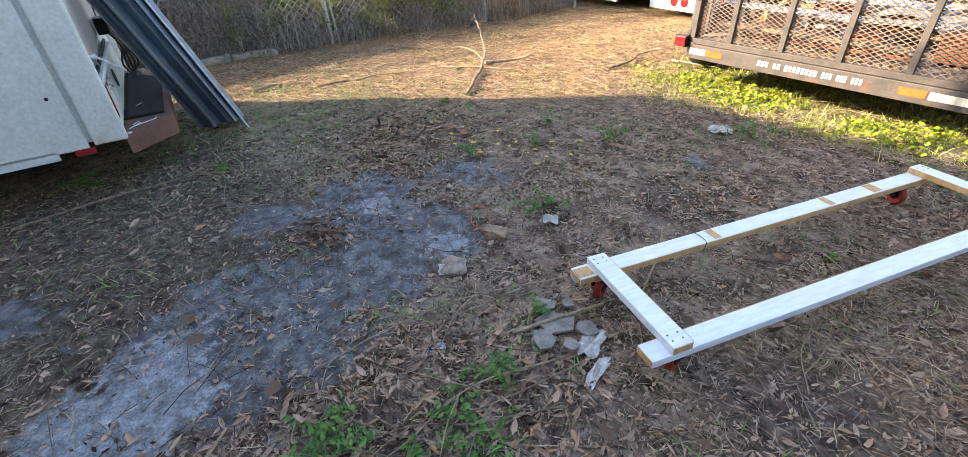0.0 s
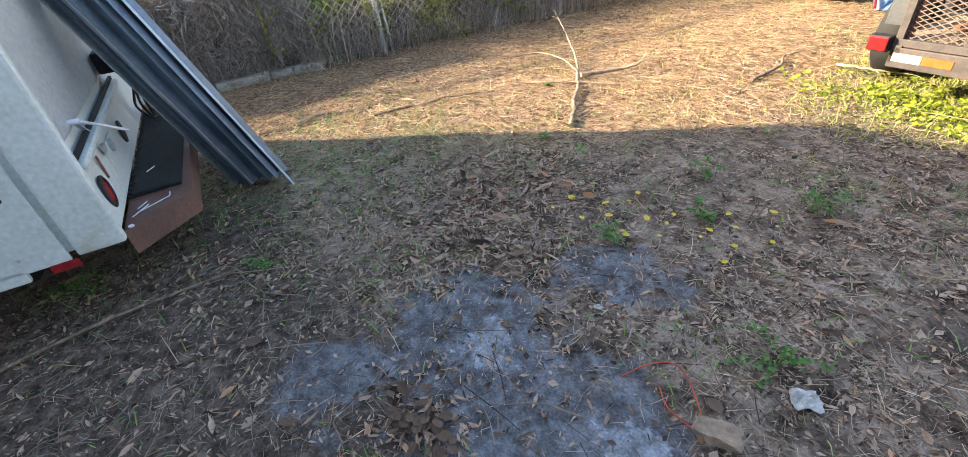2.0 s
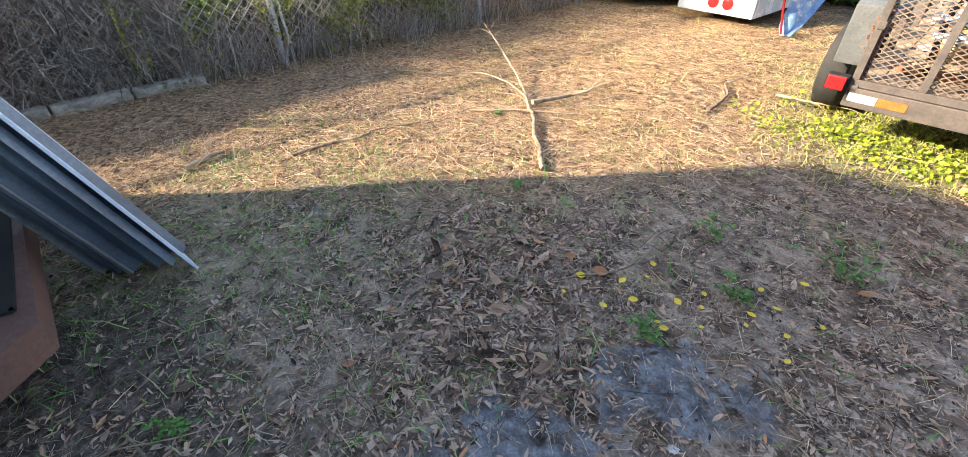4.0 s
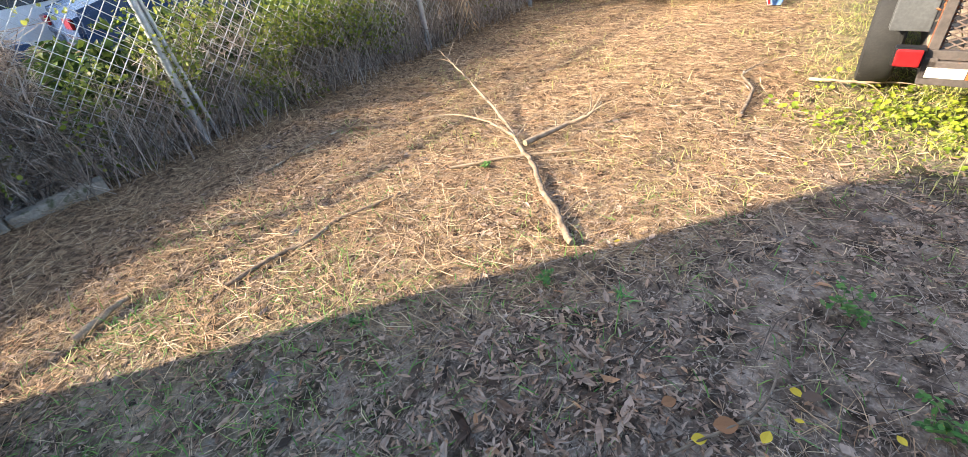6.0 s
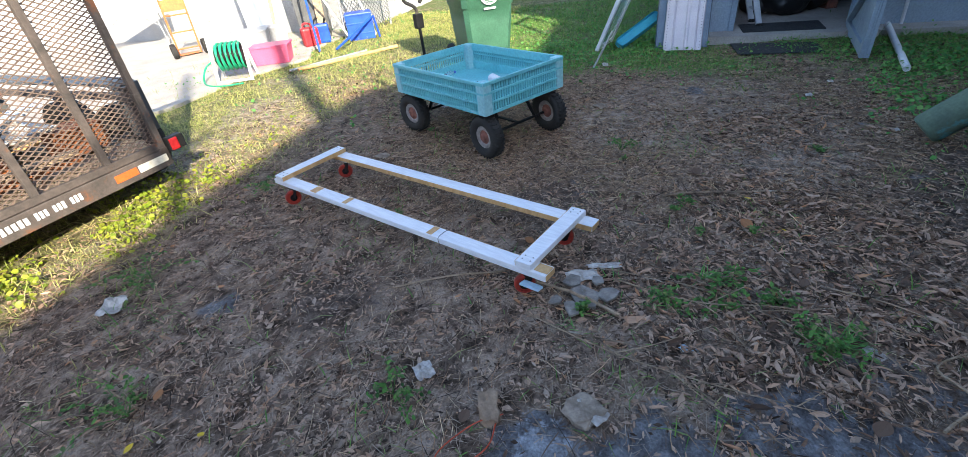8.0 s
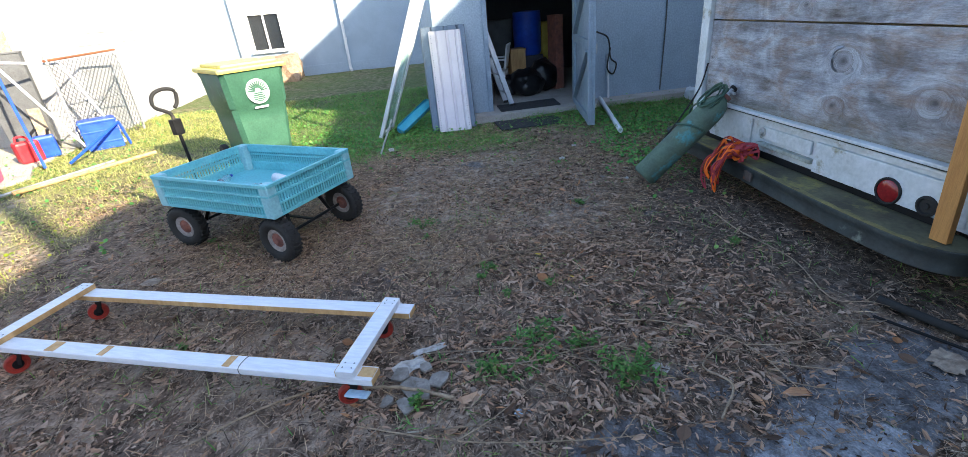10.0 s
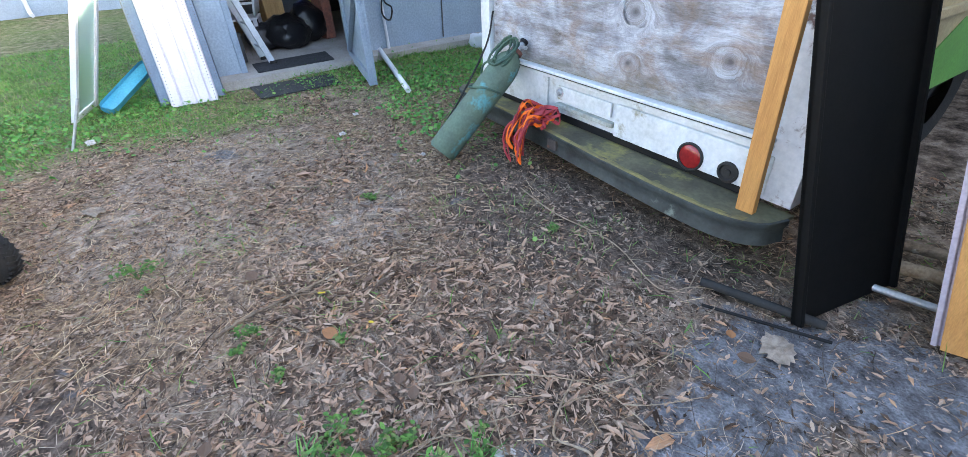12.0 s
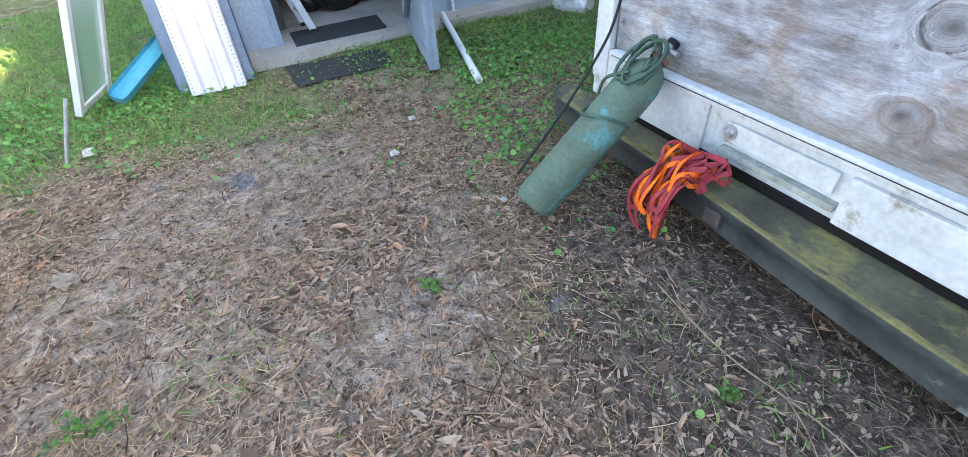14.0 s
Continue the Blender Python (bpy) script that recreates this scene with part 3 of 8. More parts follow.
def ground_material():
    m = bpy.data.materials.new("yard_soil")
    m.use_nodes = True
    nt = m.node_tree
    bs = nt.nodes["Principled BSDF"]
    geo = nt.nodes.new("ShaderNodeNewGeometry")
    at = nt.nodes.new("ShaderNodeAttribute")
    at.attribute_name = "cover"
    sp = nt.nodes.new("ShaderNodeSeparateColor")
    nt.links.new(at.outputs["Color"], sp.inputs[0])

    def noise_ramp(scale, detail, stops):
        n = nt.nodes.new("ShaderNodeTexNoise")
        n.inputs["Scale"].default_value = scale
        n.inputs["Detail"].default_value = detail
        n.inputs["Roughness"].default_value = 0.7
        nt.links.new(geo.outputs["Position"], n.inputs["Vector"])
        r = nt.nodes.new("ShaderNodeValToRGB")
        el = r.color_ramp.elements
        while len(el) < len(stops):
            el.new(0.5)
        for e, (p, c) in zip(el, stops):
            e.position, e.color = p, rgb(c)
        nt.links.new(n.outputs["Fac"], r.inputs[0])
        return n, r.outputs[0]

    st = nt.nodes.new("ShaderNodeAttribute")
    st.attribute_name = "wear"
    ss = nt.nodes.new("ShaderNodeSeparateColor")
    nt.links.new(st.outputs["Color"], ss.inputs[0])
    n1, soil = noise_ramp(6, 12, [(0.38, (0.022, 0.016, 0.012)), (0.5, (0.185, 0.134, 0.102)), (0.63, (0.45, 0.35, 0.275))])
    n2, sand = noise_ramp(11, 14, [(0.34, (0.062, 0.057, 0.056)), (0.48, (0.122, 0.118, 0.123)), (0.62, (0.215, 0.215, 0.228))])
    n5, ash = noise_ramp(16, 12, [(0.34, (0.13, 0.133, 0.142)), (0.5, (0.25, 0.258, 0.278)), (0.68, (0.40, 0.415, 0.45))])
    n6, damp_shade = noise_ramp(16, 10, [(0.34, (0.030, 0.021, 0.016)), (0.5, (0.10, 0.073, 0.057)), (0.66, (0.215, 0.165, 0.13))])
    n3, straw = noise_ramp(22, 10, [(0.36, (0.040, 0.025, 0.016)), (0.5, (0.17, 0.108, 0.066)), (0.64, (0.44, 0.305, 0.185))])
    n4, green = noise_ramp(18, 8, [(0.3, (0.040, 0.052, 0.02)), (0.5, (0.10, 0.15, 0.045)), (0.7, (0.20, 0.24, 0.09))])
    nf = nt.nodes.new("ShaderNodeTexNoise")
    nf.inputs["Scale"].default_value = 95
    nf.inputs["Detail"].default_value = 6
    nt.links.new(geo.outputs["Position"], nf.inputs["Vector"])

    def ragged(fac, reach, n=None):
        # breaks a zone's edge up with fine noise
        a = nt.nodes.new("ShaderNodeMath")
        a.operation = "MULTIPLY_ADD"
        nt.links.new((n or n1).outputs["Fac"], a.inputs[0])
        a.inputs[1].default_value = reach
        nt.links.new(fac, a.inputs[2])
        r = nt.nodes.new("ShaderNodeMapRange")
        r.interpolation_type = "SMOOTHSTEP"
        r.inputs["From Min"].default_value = 0.28 + reach / 2
        r.inputs["From Max"].default_value = 0.72 + reach / 2
        nt.links.new(a.outputs[0], r.inputs["Value"])
        return r.outputs[0]

    def mixed(a, b, fac):
        x = nt.nodes.new("ShaderNodeMix")
        x.data_type = "RGBA"
        nt.links.new(fac, x.inputs["Factor"])
        nt.links.new(a, x.inputs["A"])
        nt.links.new(b, x.inputs["B"])
        return x.outputs["Result"]

    n7, dust = noise_ramp(10, 12, [(0.36, (0.08, 0.060, 0.047)), (0.5, (0.27, 0.21, 0.17)), (0.64, (0.52, 0.43, 0.355))])
    # sunlit_tan puts the sun's warmth into the western ground colour
    n8, sunlit_tan = noise_ramp(13, 12, [(0.38, (0.045, 0.027, 0.016)), (0.5, (0.20, 0.125, 0.07)), (0.64, (0.50, 0.345, 0.20))])
    sunny = nt.nodes.new("ShaderNodeSeparateXYZ")
    nt.links.new(geo.outputs["Position"], sunny.inputs[0])
    west = nt.nodes.new("ShaderNodeMapRange")
    west.inputs["From Min"].default_value, west.inputs["From Max"].default_value = -1.2, -2.2
    nt.links.new(sunny.outputs["X"], west.inputs["Value"])
    c = mixed(soil, straw, sp.outputs["Blue"])
    c = mixed(c, mixed(dust, sunlit_tan, west.outputs[0]), ragged(ss.outputs["Blue"], 1.6))
    c = mixed(c, green, sp.outputs["Green"])
    # darkens the soil for damp and for the painted shade by the box trailer
    c = mixed(c, damp_shade, ragged(ss.outputs["Red"], 2.2))
    c = mixed(c, mixed(sand, ash, ragged(ss.outputs["Green"], 2.6, n5)), ragged(sp.outputs["Red"], 2.8))
    ov = nt.nodes.new("ShaderNodeMix")
    ov.data_type, ov.blend_type = "RGBA", "OVERLAY"
    ov.inputs["Factor"].default_value = 0.65
    nt.links.new(c, ov.inputs["A"])
    nt.links.new(nf.outputs["Fac"], ov.inputs["B"])
    nt.links.new(ov.outputs["Result"], bs.inputs["Base Color"])
    bs.inputs["Roughness"].default_value = 0.95
    bs.inputs["Specular IOR Level"].default_value = 0.15
    bu = nt.nodes.new("ShaderNodeBump")
    bu.inputs["Strength"].default_value = 0.5
    bu.inputs["Distance"].default_value = 0.02
    nt.links.new(n2.outputs["Fac"], bu.inputs["Height"])
    b2 = nt.nodes.new("ShaderNodeBump")
    b2.inputs["Strength"].default_value = 0.9
    b2.inputs["Distance"].default_value = 0.014
    nt.links.new(nf.outputs["Fac"], b2.inputs["Height"])
    nt.links.new(bu.outputs[0], b2.inputs["Normal"])
    nt.links.new(b2.outputs[0], bs.inputs["Normal"])
    return m


def build_ground():
    """One sheet: a fine middle and a coarse rim out to the horizon."""
    X0, X1, Y0, Y1 = -9.0, 15.0, -6.0, 12.0
    v, f, nx, ny = sheet(X0, X1, Y0, Y1, 0.06, False)
    edge = np.zeros(len(v), bool)
    edge[:nx] = edge[-nx:] = True
    edge[::nx] = edge[nx - 1::nx] = True
    v[edge, 2] = -0.012
    verts, faces = v.tolist(), f.tolist()
    far = 600.0
    loop = list(range(nx)) + [nx * j + nx - 1 for j in range(1, ny)] + [nx * (ny - 1) + i for i in range(nx - 2, -1, -1)] + [nx * j for j in range(ny - 2, 0, -1)]
    base = len(verts)
    cx, cy = (X0 + X1) / 2, (Y0 + Y1) / 2
    for i in loop:
        x, y, _ = verts[i]
        dx, dy = x - cx, y - cy
        k = far / max(abs(dx) / (X1 - X0) * 2, abs(dy) / (Y1 - Y0) * 2) / 10
        verts.append((cx + dx * k, cy + dy * k, -0.012))
    n = len(loop)
    for i in range(n):
        faces.append((loop[i], base + i, base + (i + 1) % n, loop[(i + 1) % n]))
    me = bpy.data.meshes.new("ground")
    me.from_pydata(verts, [], faces)
    a = me.color_attributes.new("cover", "FLOAT_COLOR", "POINT")
    p = np.array(verts)
    col = np.ones((len(p), 4))
    col[:, 0], col[:, 1], col[:, 2] = zone_sand(p[:, 0], p[:, 1]), zone_lawn(p[:, 0], p[:, 1]) * 0.8, zone_straw(p[:, 0], p[:, 1])
    a.data.foreach_set("color", col.ravel())
    a = me.color_attributes.new("wear", "FLOAT_COLOR", "POINT")
    col[:, 0], col[:, 1], col[:, 2] = blobs(p[:, 0], p[:, 1], DAMP_AND_SHADE), blobs(p[:, 0], p[:, 1], PALE), blobs(p[:, 0], p[:, 1], DUST_AND_SUNLIT)
    a.data.foreach_set("color", col.ravel())
    me.materials.append(ground_material())
    for q in me.polygons:
        q.use_smooth = True
    ob = new("ground", me)
    return tagged(ob, "bare grey sand, brown leaf litter, straw and patchy grass of a back yard", "ground", kind="structure")


build_ground()


def scatter(count, x0, x1, y0, y1, weight):
    """Random places kept by a weight function of x and y."""
    x, y = rng.uniform(x0, x1, count), rng.uniform(y0, y1, count)
    k = rng.random(count) < weight(x, y)
    return x[k], y[k]


def stuff(name, verts, faces, mat_, label, category):
    me = bpy.data.meshes.new(name)
    me.from_pydata(verts, [], faces)
    me.materials.append(mat_)
    ob = new(name, me)
    return tagged(ob, label, category, kind="stuff")


def pieces(x, y, z, shape, faces, yaw, size, tilt, roll, curl=None, bend=None):
    """Copies of one small flat shape, each turned, sized and tipped, as one set of vertices and faces."""
    n, k = len(x), len(shape)
    s = np.asarray(shape)[None] * size[:, None, None] if np.ndim(size) == 1 else np.asarray(shape)[None] * size[:, None, :]
    if curl is not None:
        s = s.copy()
        s[:, :, 2] += curl[:, None] * (s[:, :, 0] ** 2)
    if bend is not None:
        s[:, :, 1] += bend[:, None] * (s[:, :, 0] ** 2)
    ct, st, cr, sr, cy, sy = np.cos(tilt), np.sin(tilt), np.cos(roll), np.sin(roll), np.cos(yaw), np.sin(yaw)
    a = s.copy()
    a[:, :, 1] = s[:, :, 1] * cr[:, None] - s[:, :, 2] * sr[:, None]
    a[:, :, 2] = s[:, :, 1] * sr[:, None] + s[:, :, 2] * cr[:, None]
    b = a.copy()
    b[:, :, 0] = a[:, :, 0] * ct[:, None] - a[:, :, 2] * st[:, None]
    b[:, :, 2] = a[:, :, 0] * st[:, None] + a[:, :, 2] * ct[:, None]
    c = b.copy()
    c[:, :, 0] = b[:, :, 0] * cy[:, None] - b[:, :, 1] * sy[:, None] + x[:, None]
    c[:, :, 1] = b[:, :, 0] * sy[:, None] + b[:, :, 1] * cy[:, None] + y[:, None]
    c[:, :, 2] = b[:, :, 2] + z[:, None]
    vv = c.reshape(-1, 3)
    ff = []
    off = (np.arange(n) * k)
    for f in faces:
        ff.extend((off[:, None] + np.asarray(f)[None]).tolist())
    return vv.tolist(), ff


LEAF = [(-0.5, 0, 0), (-0.2, 0.17, 0.05), (-0.2, 0, 0), (-0.2, -0.17, 0.05), (0.18, 0.16, 0.06), (0.18, 0, 0.0), (0.18, -0.16, 0.06), (0.5, 0, 0.03)]
FLAKE = [(-0.5, 0, 0), (0, 0.32, 0.06), (0.5, 0.05, 0), (0.05, -0.30, 0.05)]
FLAKE_F = [(0, 3, 2), (0, 2, 1)]
LEAF_F = [(0, 2, 1), (0, 3, 2), (1, 2, 5, 4), (2, 3, 6, 5), (4, 5, 7), (5, 6, 7)]
STRAW = [(-0.5, -0.5, 0), (-0.5, 0.5, 0), (0.02, -0.5, 0.0), (0.02, 0.5, 0.0), (0.5, -0.3, 0), (0.5, 0.3, 0)]
STRAW_F = [(0, 2, 3, 1), (2, 4, 5, 3)]
BLADE = [(0, -0.5, 0), (0, 0.5, 0), (0.5, -0.42, 0), (0.5, 0.42, 0), (1, 0, 0)]
BLADE_F = [(0, 2, 3, 1), (2, 4, 3)]
ROUND = [(0, 0, -0.06), (0.5, 0, 0.03), (0.25, 0.43, 0.03), (-0.25, 0.43, 0.03), (-0.5, 0, 0.0), (-0.25, -0.43, 0.03), (0.25, -0.43, 0.03)]
ROUND_F = [(0, 1, 2), (0, 2, 3), (0, 3, 4), (0, 4, 5), (0, 5, 6), (0, 6, 1)]

LEAF_BROWN = litter("dead_leaves", [(0.036, 0.024, 0.017), (0.212, 0.129, 0.086), (0.052, 0.033, 0.023), (0.159, 0.097, 0.065), (0.292, 0.183, 0.122), (0.425, 0.277, 0.189), (0.450, 0.311, 0.223), (0.358, 0.239, 0.169), (0.450, 0.331, 0.245), (0.450, 0.230, 0.115)], 0.75)
FLAKES = litter("leaf_flakes", [(0.025, 0.017, 0.012), (0.154, 0.103, 0.072), (0.031, 0.021, 0.015), (0.067, 0.044, 0.031), (0.277, 0.187, 0.132), (0.416, 0.284, 0.206), (0.460, 0.335, 0.254), (0.200, 0.140, 0.103), (0.460, 0.352, 0.274), (0.460, 0.266, 0.151)], 0.85)
STRAW_TAN = litter("straw", [(0.134, 0.075, 0.043), (0.338, 0.196, 0.108), (0.512, 0.338, 0.202), (0.741, 0.580, 0.365), (0.418, 0.224, 0.121), (0.242, 0.162, 0.095), (0.06, 0.034, 0.02), (0.52, 0.36, 0.2), (0.13, 0.075, 0.042)], 0.75)
STRAW_DARK = litter("dark_straw", [(0.097, 0.070, 0.054), (0.261, 0.189, 0.143), (0.408, 0.322, 0.247), (0.408, 0.337, 0.262), (0.195, 0.142, 0.106), (0.358, 0.245, 0.173)], 0.85)
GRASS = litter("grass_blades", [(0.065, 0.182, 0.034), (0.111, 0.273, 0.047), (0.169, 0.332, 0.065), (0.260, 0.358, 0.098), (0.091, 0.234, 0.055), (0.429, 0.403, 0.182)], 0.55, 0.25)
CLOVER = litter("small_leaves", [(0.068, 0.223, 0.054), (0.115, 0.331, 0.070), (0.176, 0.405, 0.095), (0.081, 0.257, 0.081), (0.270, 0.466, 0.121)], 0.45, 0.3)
# sunlit version of the small weed leaves, yellowed and brightened in the colour
SUN_WEED = litter("sunlit_weed_leaves", [(0.12, 0.19, 0.02), (0.25, 0.32, 0.03), (0.38, 0.42, 0.045), (0.17, 0.24, 0.025), (0.48, 0.48, 0.07), (0.07, 0.12, 0.015)], 0.45, 0.3)
# lit copy of the lawn blades: dry, and brightened for the sun
SUNLIT_DRY_GRASS = litter("sunlit_dry_lawn_blades", [(0.204, 0.264, 0.060), (0.336, 0.384, 0.090), (0.480, 0.480, 0.144), (0.624, 0.552, 0.228), (0.168, 0.240, 0.054), (0.696, 0.588, 0.300)], 0.6, 0.25)
TWIG = litter("twig_bark", [(0.03, 0.022, 0.017), (0.08, 0.056, 0.042), (0.17, 0.125, 0.095), (0.05, 0.036, 0.028), (0.30, 0.235, 0.18), (0.11, 0.075, 0.055)], 0.85)
WEED = litter("weed_leaves", [(0.035, 0.085, 0.020), (0.081, 0.203, 0.041), (0.135, 0.284, 0.061), (0.068, 0.121, 0.047), (0.203, 0.270, 0.081)], 0.5, 0.25)
YELLOW = litter("yellow_leaf", [(0.62, 0.42, 0.03), (0.72, 0.52, 0.06), (0.55, 0.42, 0.10)], 0.5, 0.2)


def build_litter():
    # dead leaves: heaped in the piles, thin and small elsewhere
    def bare(x, y):
        return (1 - 0.88 * zone_sand(x, y)) * (1 - 0.62 * np.clip(blobs(x, y, DAMP_AND_SHADE) * 1.2, 0, 1))

    def w(x, y):
        shade = np.clip(1.1 - 1.0 * zone_straw(x, y) * (x < -1.5), 0.06, 1)
        base = 0.06 + 1.3 * np.clip(vnoise(x, y, 0.45) * 0.7 + vnoise(x, y, 0.16) * 0.6 - 0.42, 0, 1) + 0.75 * blobs(x, y, PILES)
        return np.clip(base * shade * bare(x, y) * (1 - 0.9 * zone_lawn(x, y)) + 2.5 * blobs(x, y, CLUMPS), 0, 1)
    x, y = scatter(240000, -6.5, 4.5, -3.5, 5.0, w)
    n = len(x)
    heap = blobs(x, y, PILES)
    z = ground_z(x, y) + rng.uniform(0.001, 0.008, n) + heap * rng.uniform(0, 0.016, n)
    length = 0.018 + rng.gamma(1.9, 0.0095, n) * (1 + 0.35 * heap)
    size = np.stack([length, length * rng.uniform(0.4, 0.95, n), length * rng.uniform(0.3, 2.2, n)], -1)
    v, f = pieces(x, y, z, LEAF, LEAF_F, rng.uniform(0, 6.28, n), size, rng.normal(0, 0.25, n), rng.normal(0, 0.4, n), rng.normal(0, 8, n))
    stuff("dead_leaves", v, f, LEAF_BROWN, "curled brown dead leaves lying over the yard soil", "leaves")
    # broken leaf flakes between the whole leaves
    def w1(x, y):
        return np.clip((0.15 + 0.95 * vnoise(x + 1, y + 6, 0.4) * vnoise(x, y + 3, 0.13) * 1.6) * (0.14 + 0.86 * bare(x, y)) * (1 - 0.7 * zone_lawn(x, y)), 0, 1)
    x, y = scatter(280000, -6.5, 4.5, -3.2, 5.5, w1)
    n = len(x)
    z = ground_z(x, y) + rng.uniform(0.001, 0.006, n)
    length = 0.008 + rng.gamma(2.0, 0.007, n)
    size = np.stack([length, length * rng.uniform(0.3, 1.1, n), length], -1)
    v, f = pieces(x, y, z, FLAKE, FLAKE_F, rng.uniform(0, 6.28, n), size, rng.normal(0, 0.2, n), rng.normal(0, 0.3, n))
    stuff("leaf_flakes", v, f, FLAKES, "small broken flakes of dead leaves on the soil", "leaves")
    # straw, pale in the open and darker under the leaves
    def w2(x, y):
        return np.clip(zone_straw(x, y) * (0.25 + 1.1 * vnoise(x + 5, y, 0.35) * vnoise(x, y + 2, 0.12) * 1.6) * bare(x, y) * (1 - 0.55 * zone_lawn(x, y)), 0, 1)
    x, y = scatter(420000, -7.6, 4.2, -2.5, 9.5, w2)
    n = len(x)
    thick = zone_straw(x, y) * (x < -1.5)
    z = ground_z(x, y) + rng.uniform(0.001, 0.014, n) + thick * rng.uniform(0, 0.026, n)
    size = np.stack([(rng.gamma(1.8, 0.034, n) + 0.02) * (1 + 0.5 * thick), rng.uniform(0.0012, 0.0032, n), np.full(n, 1.0)], -1)
    v, f = pieces(x, y, z, STRAW, STRAW_F, rng.normal(0.2, 1.1, n) + np.pi * rng.integers(0, 2, n), size, rng.normal(0, 0.10, n), rng.normal(0, 0.4, n), rng.normal(0, 1.2, n), rng.normal(0, 1.3, n))
    stuff("straw", v, f, STRAW_TAN, "dry tan straw and cut grass stems over the ground", "straw")
    def w3(x, y):
        return np.clip((0.15 + 0.95 * vnoise(x + 2, y + 8, 0.33) * vnoise(x + 6, y, 0.11) * 1.6) * (0.25 + 0.75 * bare(x, y)) * (1 - 0.72 * zone_sand(x, y)) * (1 - 0.5 * zone_lawn(x, y)), 0, 1)
    x, y = scatter(260000, -6.0, 4.0, -3.2, 4.8, w3)
    n = len(x)
    z = ground_z(x, y) + rng.uniform(0.001, 0.012, n)
    size = np.stack([rng.gamma(1.7, 0.026, n) + 0.015, rng.uniform(0.0010, 0.0028, n), np.full(n, 1.0)], -1)
    v, f = pieces(x, y, z, STRAW, STRAW_F, rng.uniform(0, 6.28, n), size, rng.normal(0, 0.12, n), rng.normal(0, 0.4, n), rng.normal(0, 2.0, n), rng.normal(0, 3, n))
    stuff("dark_straw", v, f, STRAW_DARK, "dark brown twiglets and grass stems on shaded soil", "straw")
    # grass blades
    def w4(x, y):
        dull = 0.13 * np.exp(-(((x + 4.6) / 0.9) ** 2 + ((y - 1.6) / 1.0) ** 2)) + 0.02
        tufts = 0.12 * (vnoise(x + 3, y + 4, 0.4) > 0.72)
        rim = 0.5 * np.exp(-(((y - 3.55 - 0.92 * (x + 3.62)) / 0.38) ** 2)) * (x < -2.4) * (x > -5.6) * np.clip(vnoise(x, y + 7, 0.3) * 2.4 - 1.0, 0, 1)
        sunny = 0.16 * (y > 4.0) * (x < -2.2) * np.clip(vnoise(x + 1, y + 5, 0.45) * 3 - 1.5, 0, 1)
        return np.clip(zone_lawn(x, y) * (0.5 + 0.7 * vnoise(x, y, 0.3)) + dull + tufts + rim + sunny, 0, 1) * (1 - 0.95 * zone_sand(x, y))
    x, y = scatter(560000, -6.0, 9.0, -3.6, 9.0, w4)
    n = len(x)
    far = np.clip((x - 3) / 4, 0, 1)
    z = ground_z(x, y)
    size = np.stack([rng.gamma(3.0, 0.016, n) + 0.015, rng.uniform(0.003, 0.006, n) * (1 + 0.5 * far), np.full(n, 1.0)], -1)
    # lawn parted near the cast-shadow edge; blades beyond it get the sunlit colours
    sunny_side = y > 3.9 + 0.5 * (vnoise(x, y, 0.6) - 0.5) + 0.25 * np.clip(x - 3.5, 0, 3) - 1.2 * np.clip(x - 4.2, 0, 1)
    for k, mt, lab in ((~sunny_side, GRASS, "short green and yellowing grass blades"), (sunny_side, SUNLIT_DRY_GRASS, "thin dry yellow-green grass blades, sunlight put into their colour")):
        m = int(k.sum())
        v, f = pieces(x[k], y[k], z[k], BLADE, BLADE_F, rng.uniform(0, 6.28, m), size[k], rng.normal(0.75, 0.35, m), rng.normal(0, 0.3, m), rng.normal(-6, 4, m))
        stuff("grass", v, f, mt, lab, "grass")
    # twigs lying over everything
    x, y = scatter(9000, -6.0, 3.2, -1.6, 5.6, lambda x, y: np.clip(0.25 + 1.3 * vnoise(x + 3, y + 2, 0.5) - 0.3 + 0.5 * blobs(x, y, PILES), 0, 1) * (1 - 0.8 * zone_lawn(x, y)))
    n = len(x)
    z = ground_z(x, y) + rng.uniform(0.006, 0.022, n)
    size = np.stack([rng.gamma(2.2, 0.045, n) + 0.05, rng.uniform(0.002, 0.0048, n), np.full(n, 1.0)], -1)
    v, f = pieces(x, y, z, STRAW, STRAW_F, rng.uniform(0, 6.28, n), size, rng.normal(0, 0.05, n), rng.normal(0, 0.5, n), rng.normal(0, 0.5, n), rng.normal(0, 1.2, n))
    stuff("twiglets", v, f, TWIG, "thin dark and grey twigs strewn over the litter", "twigs")
    # clover and creeping weeds on the lawn
    def w5(x, y):
        belt = 1.1 * np.exp(-((y - 4.75 + 0.12 * x) / 0.42) ** 2) * (x > -2.9) * (x < 1.6)
        clump = np.clip(2.2 * vnoise(x + 4, y + 1, 0.55) - 0.55, 0.1, 1.3)
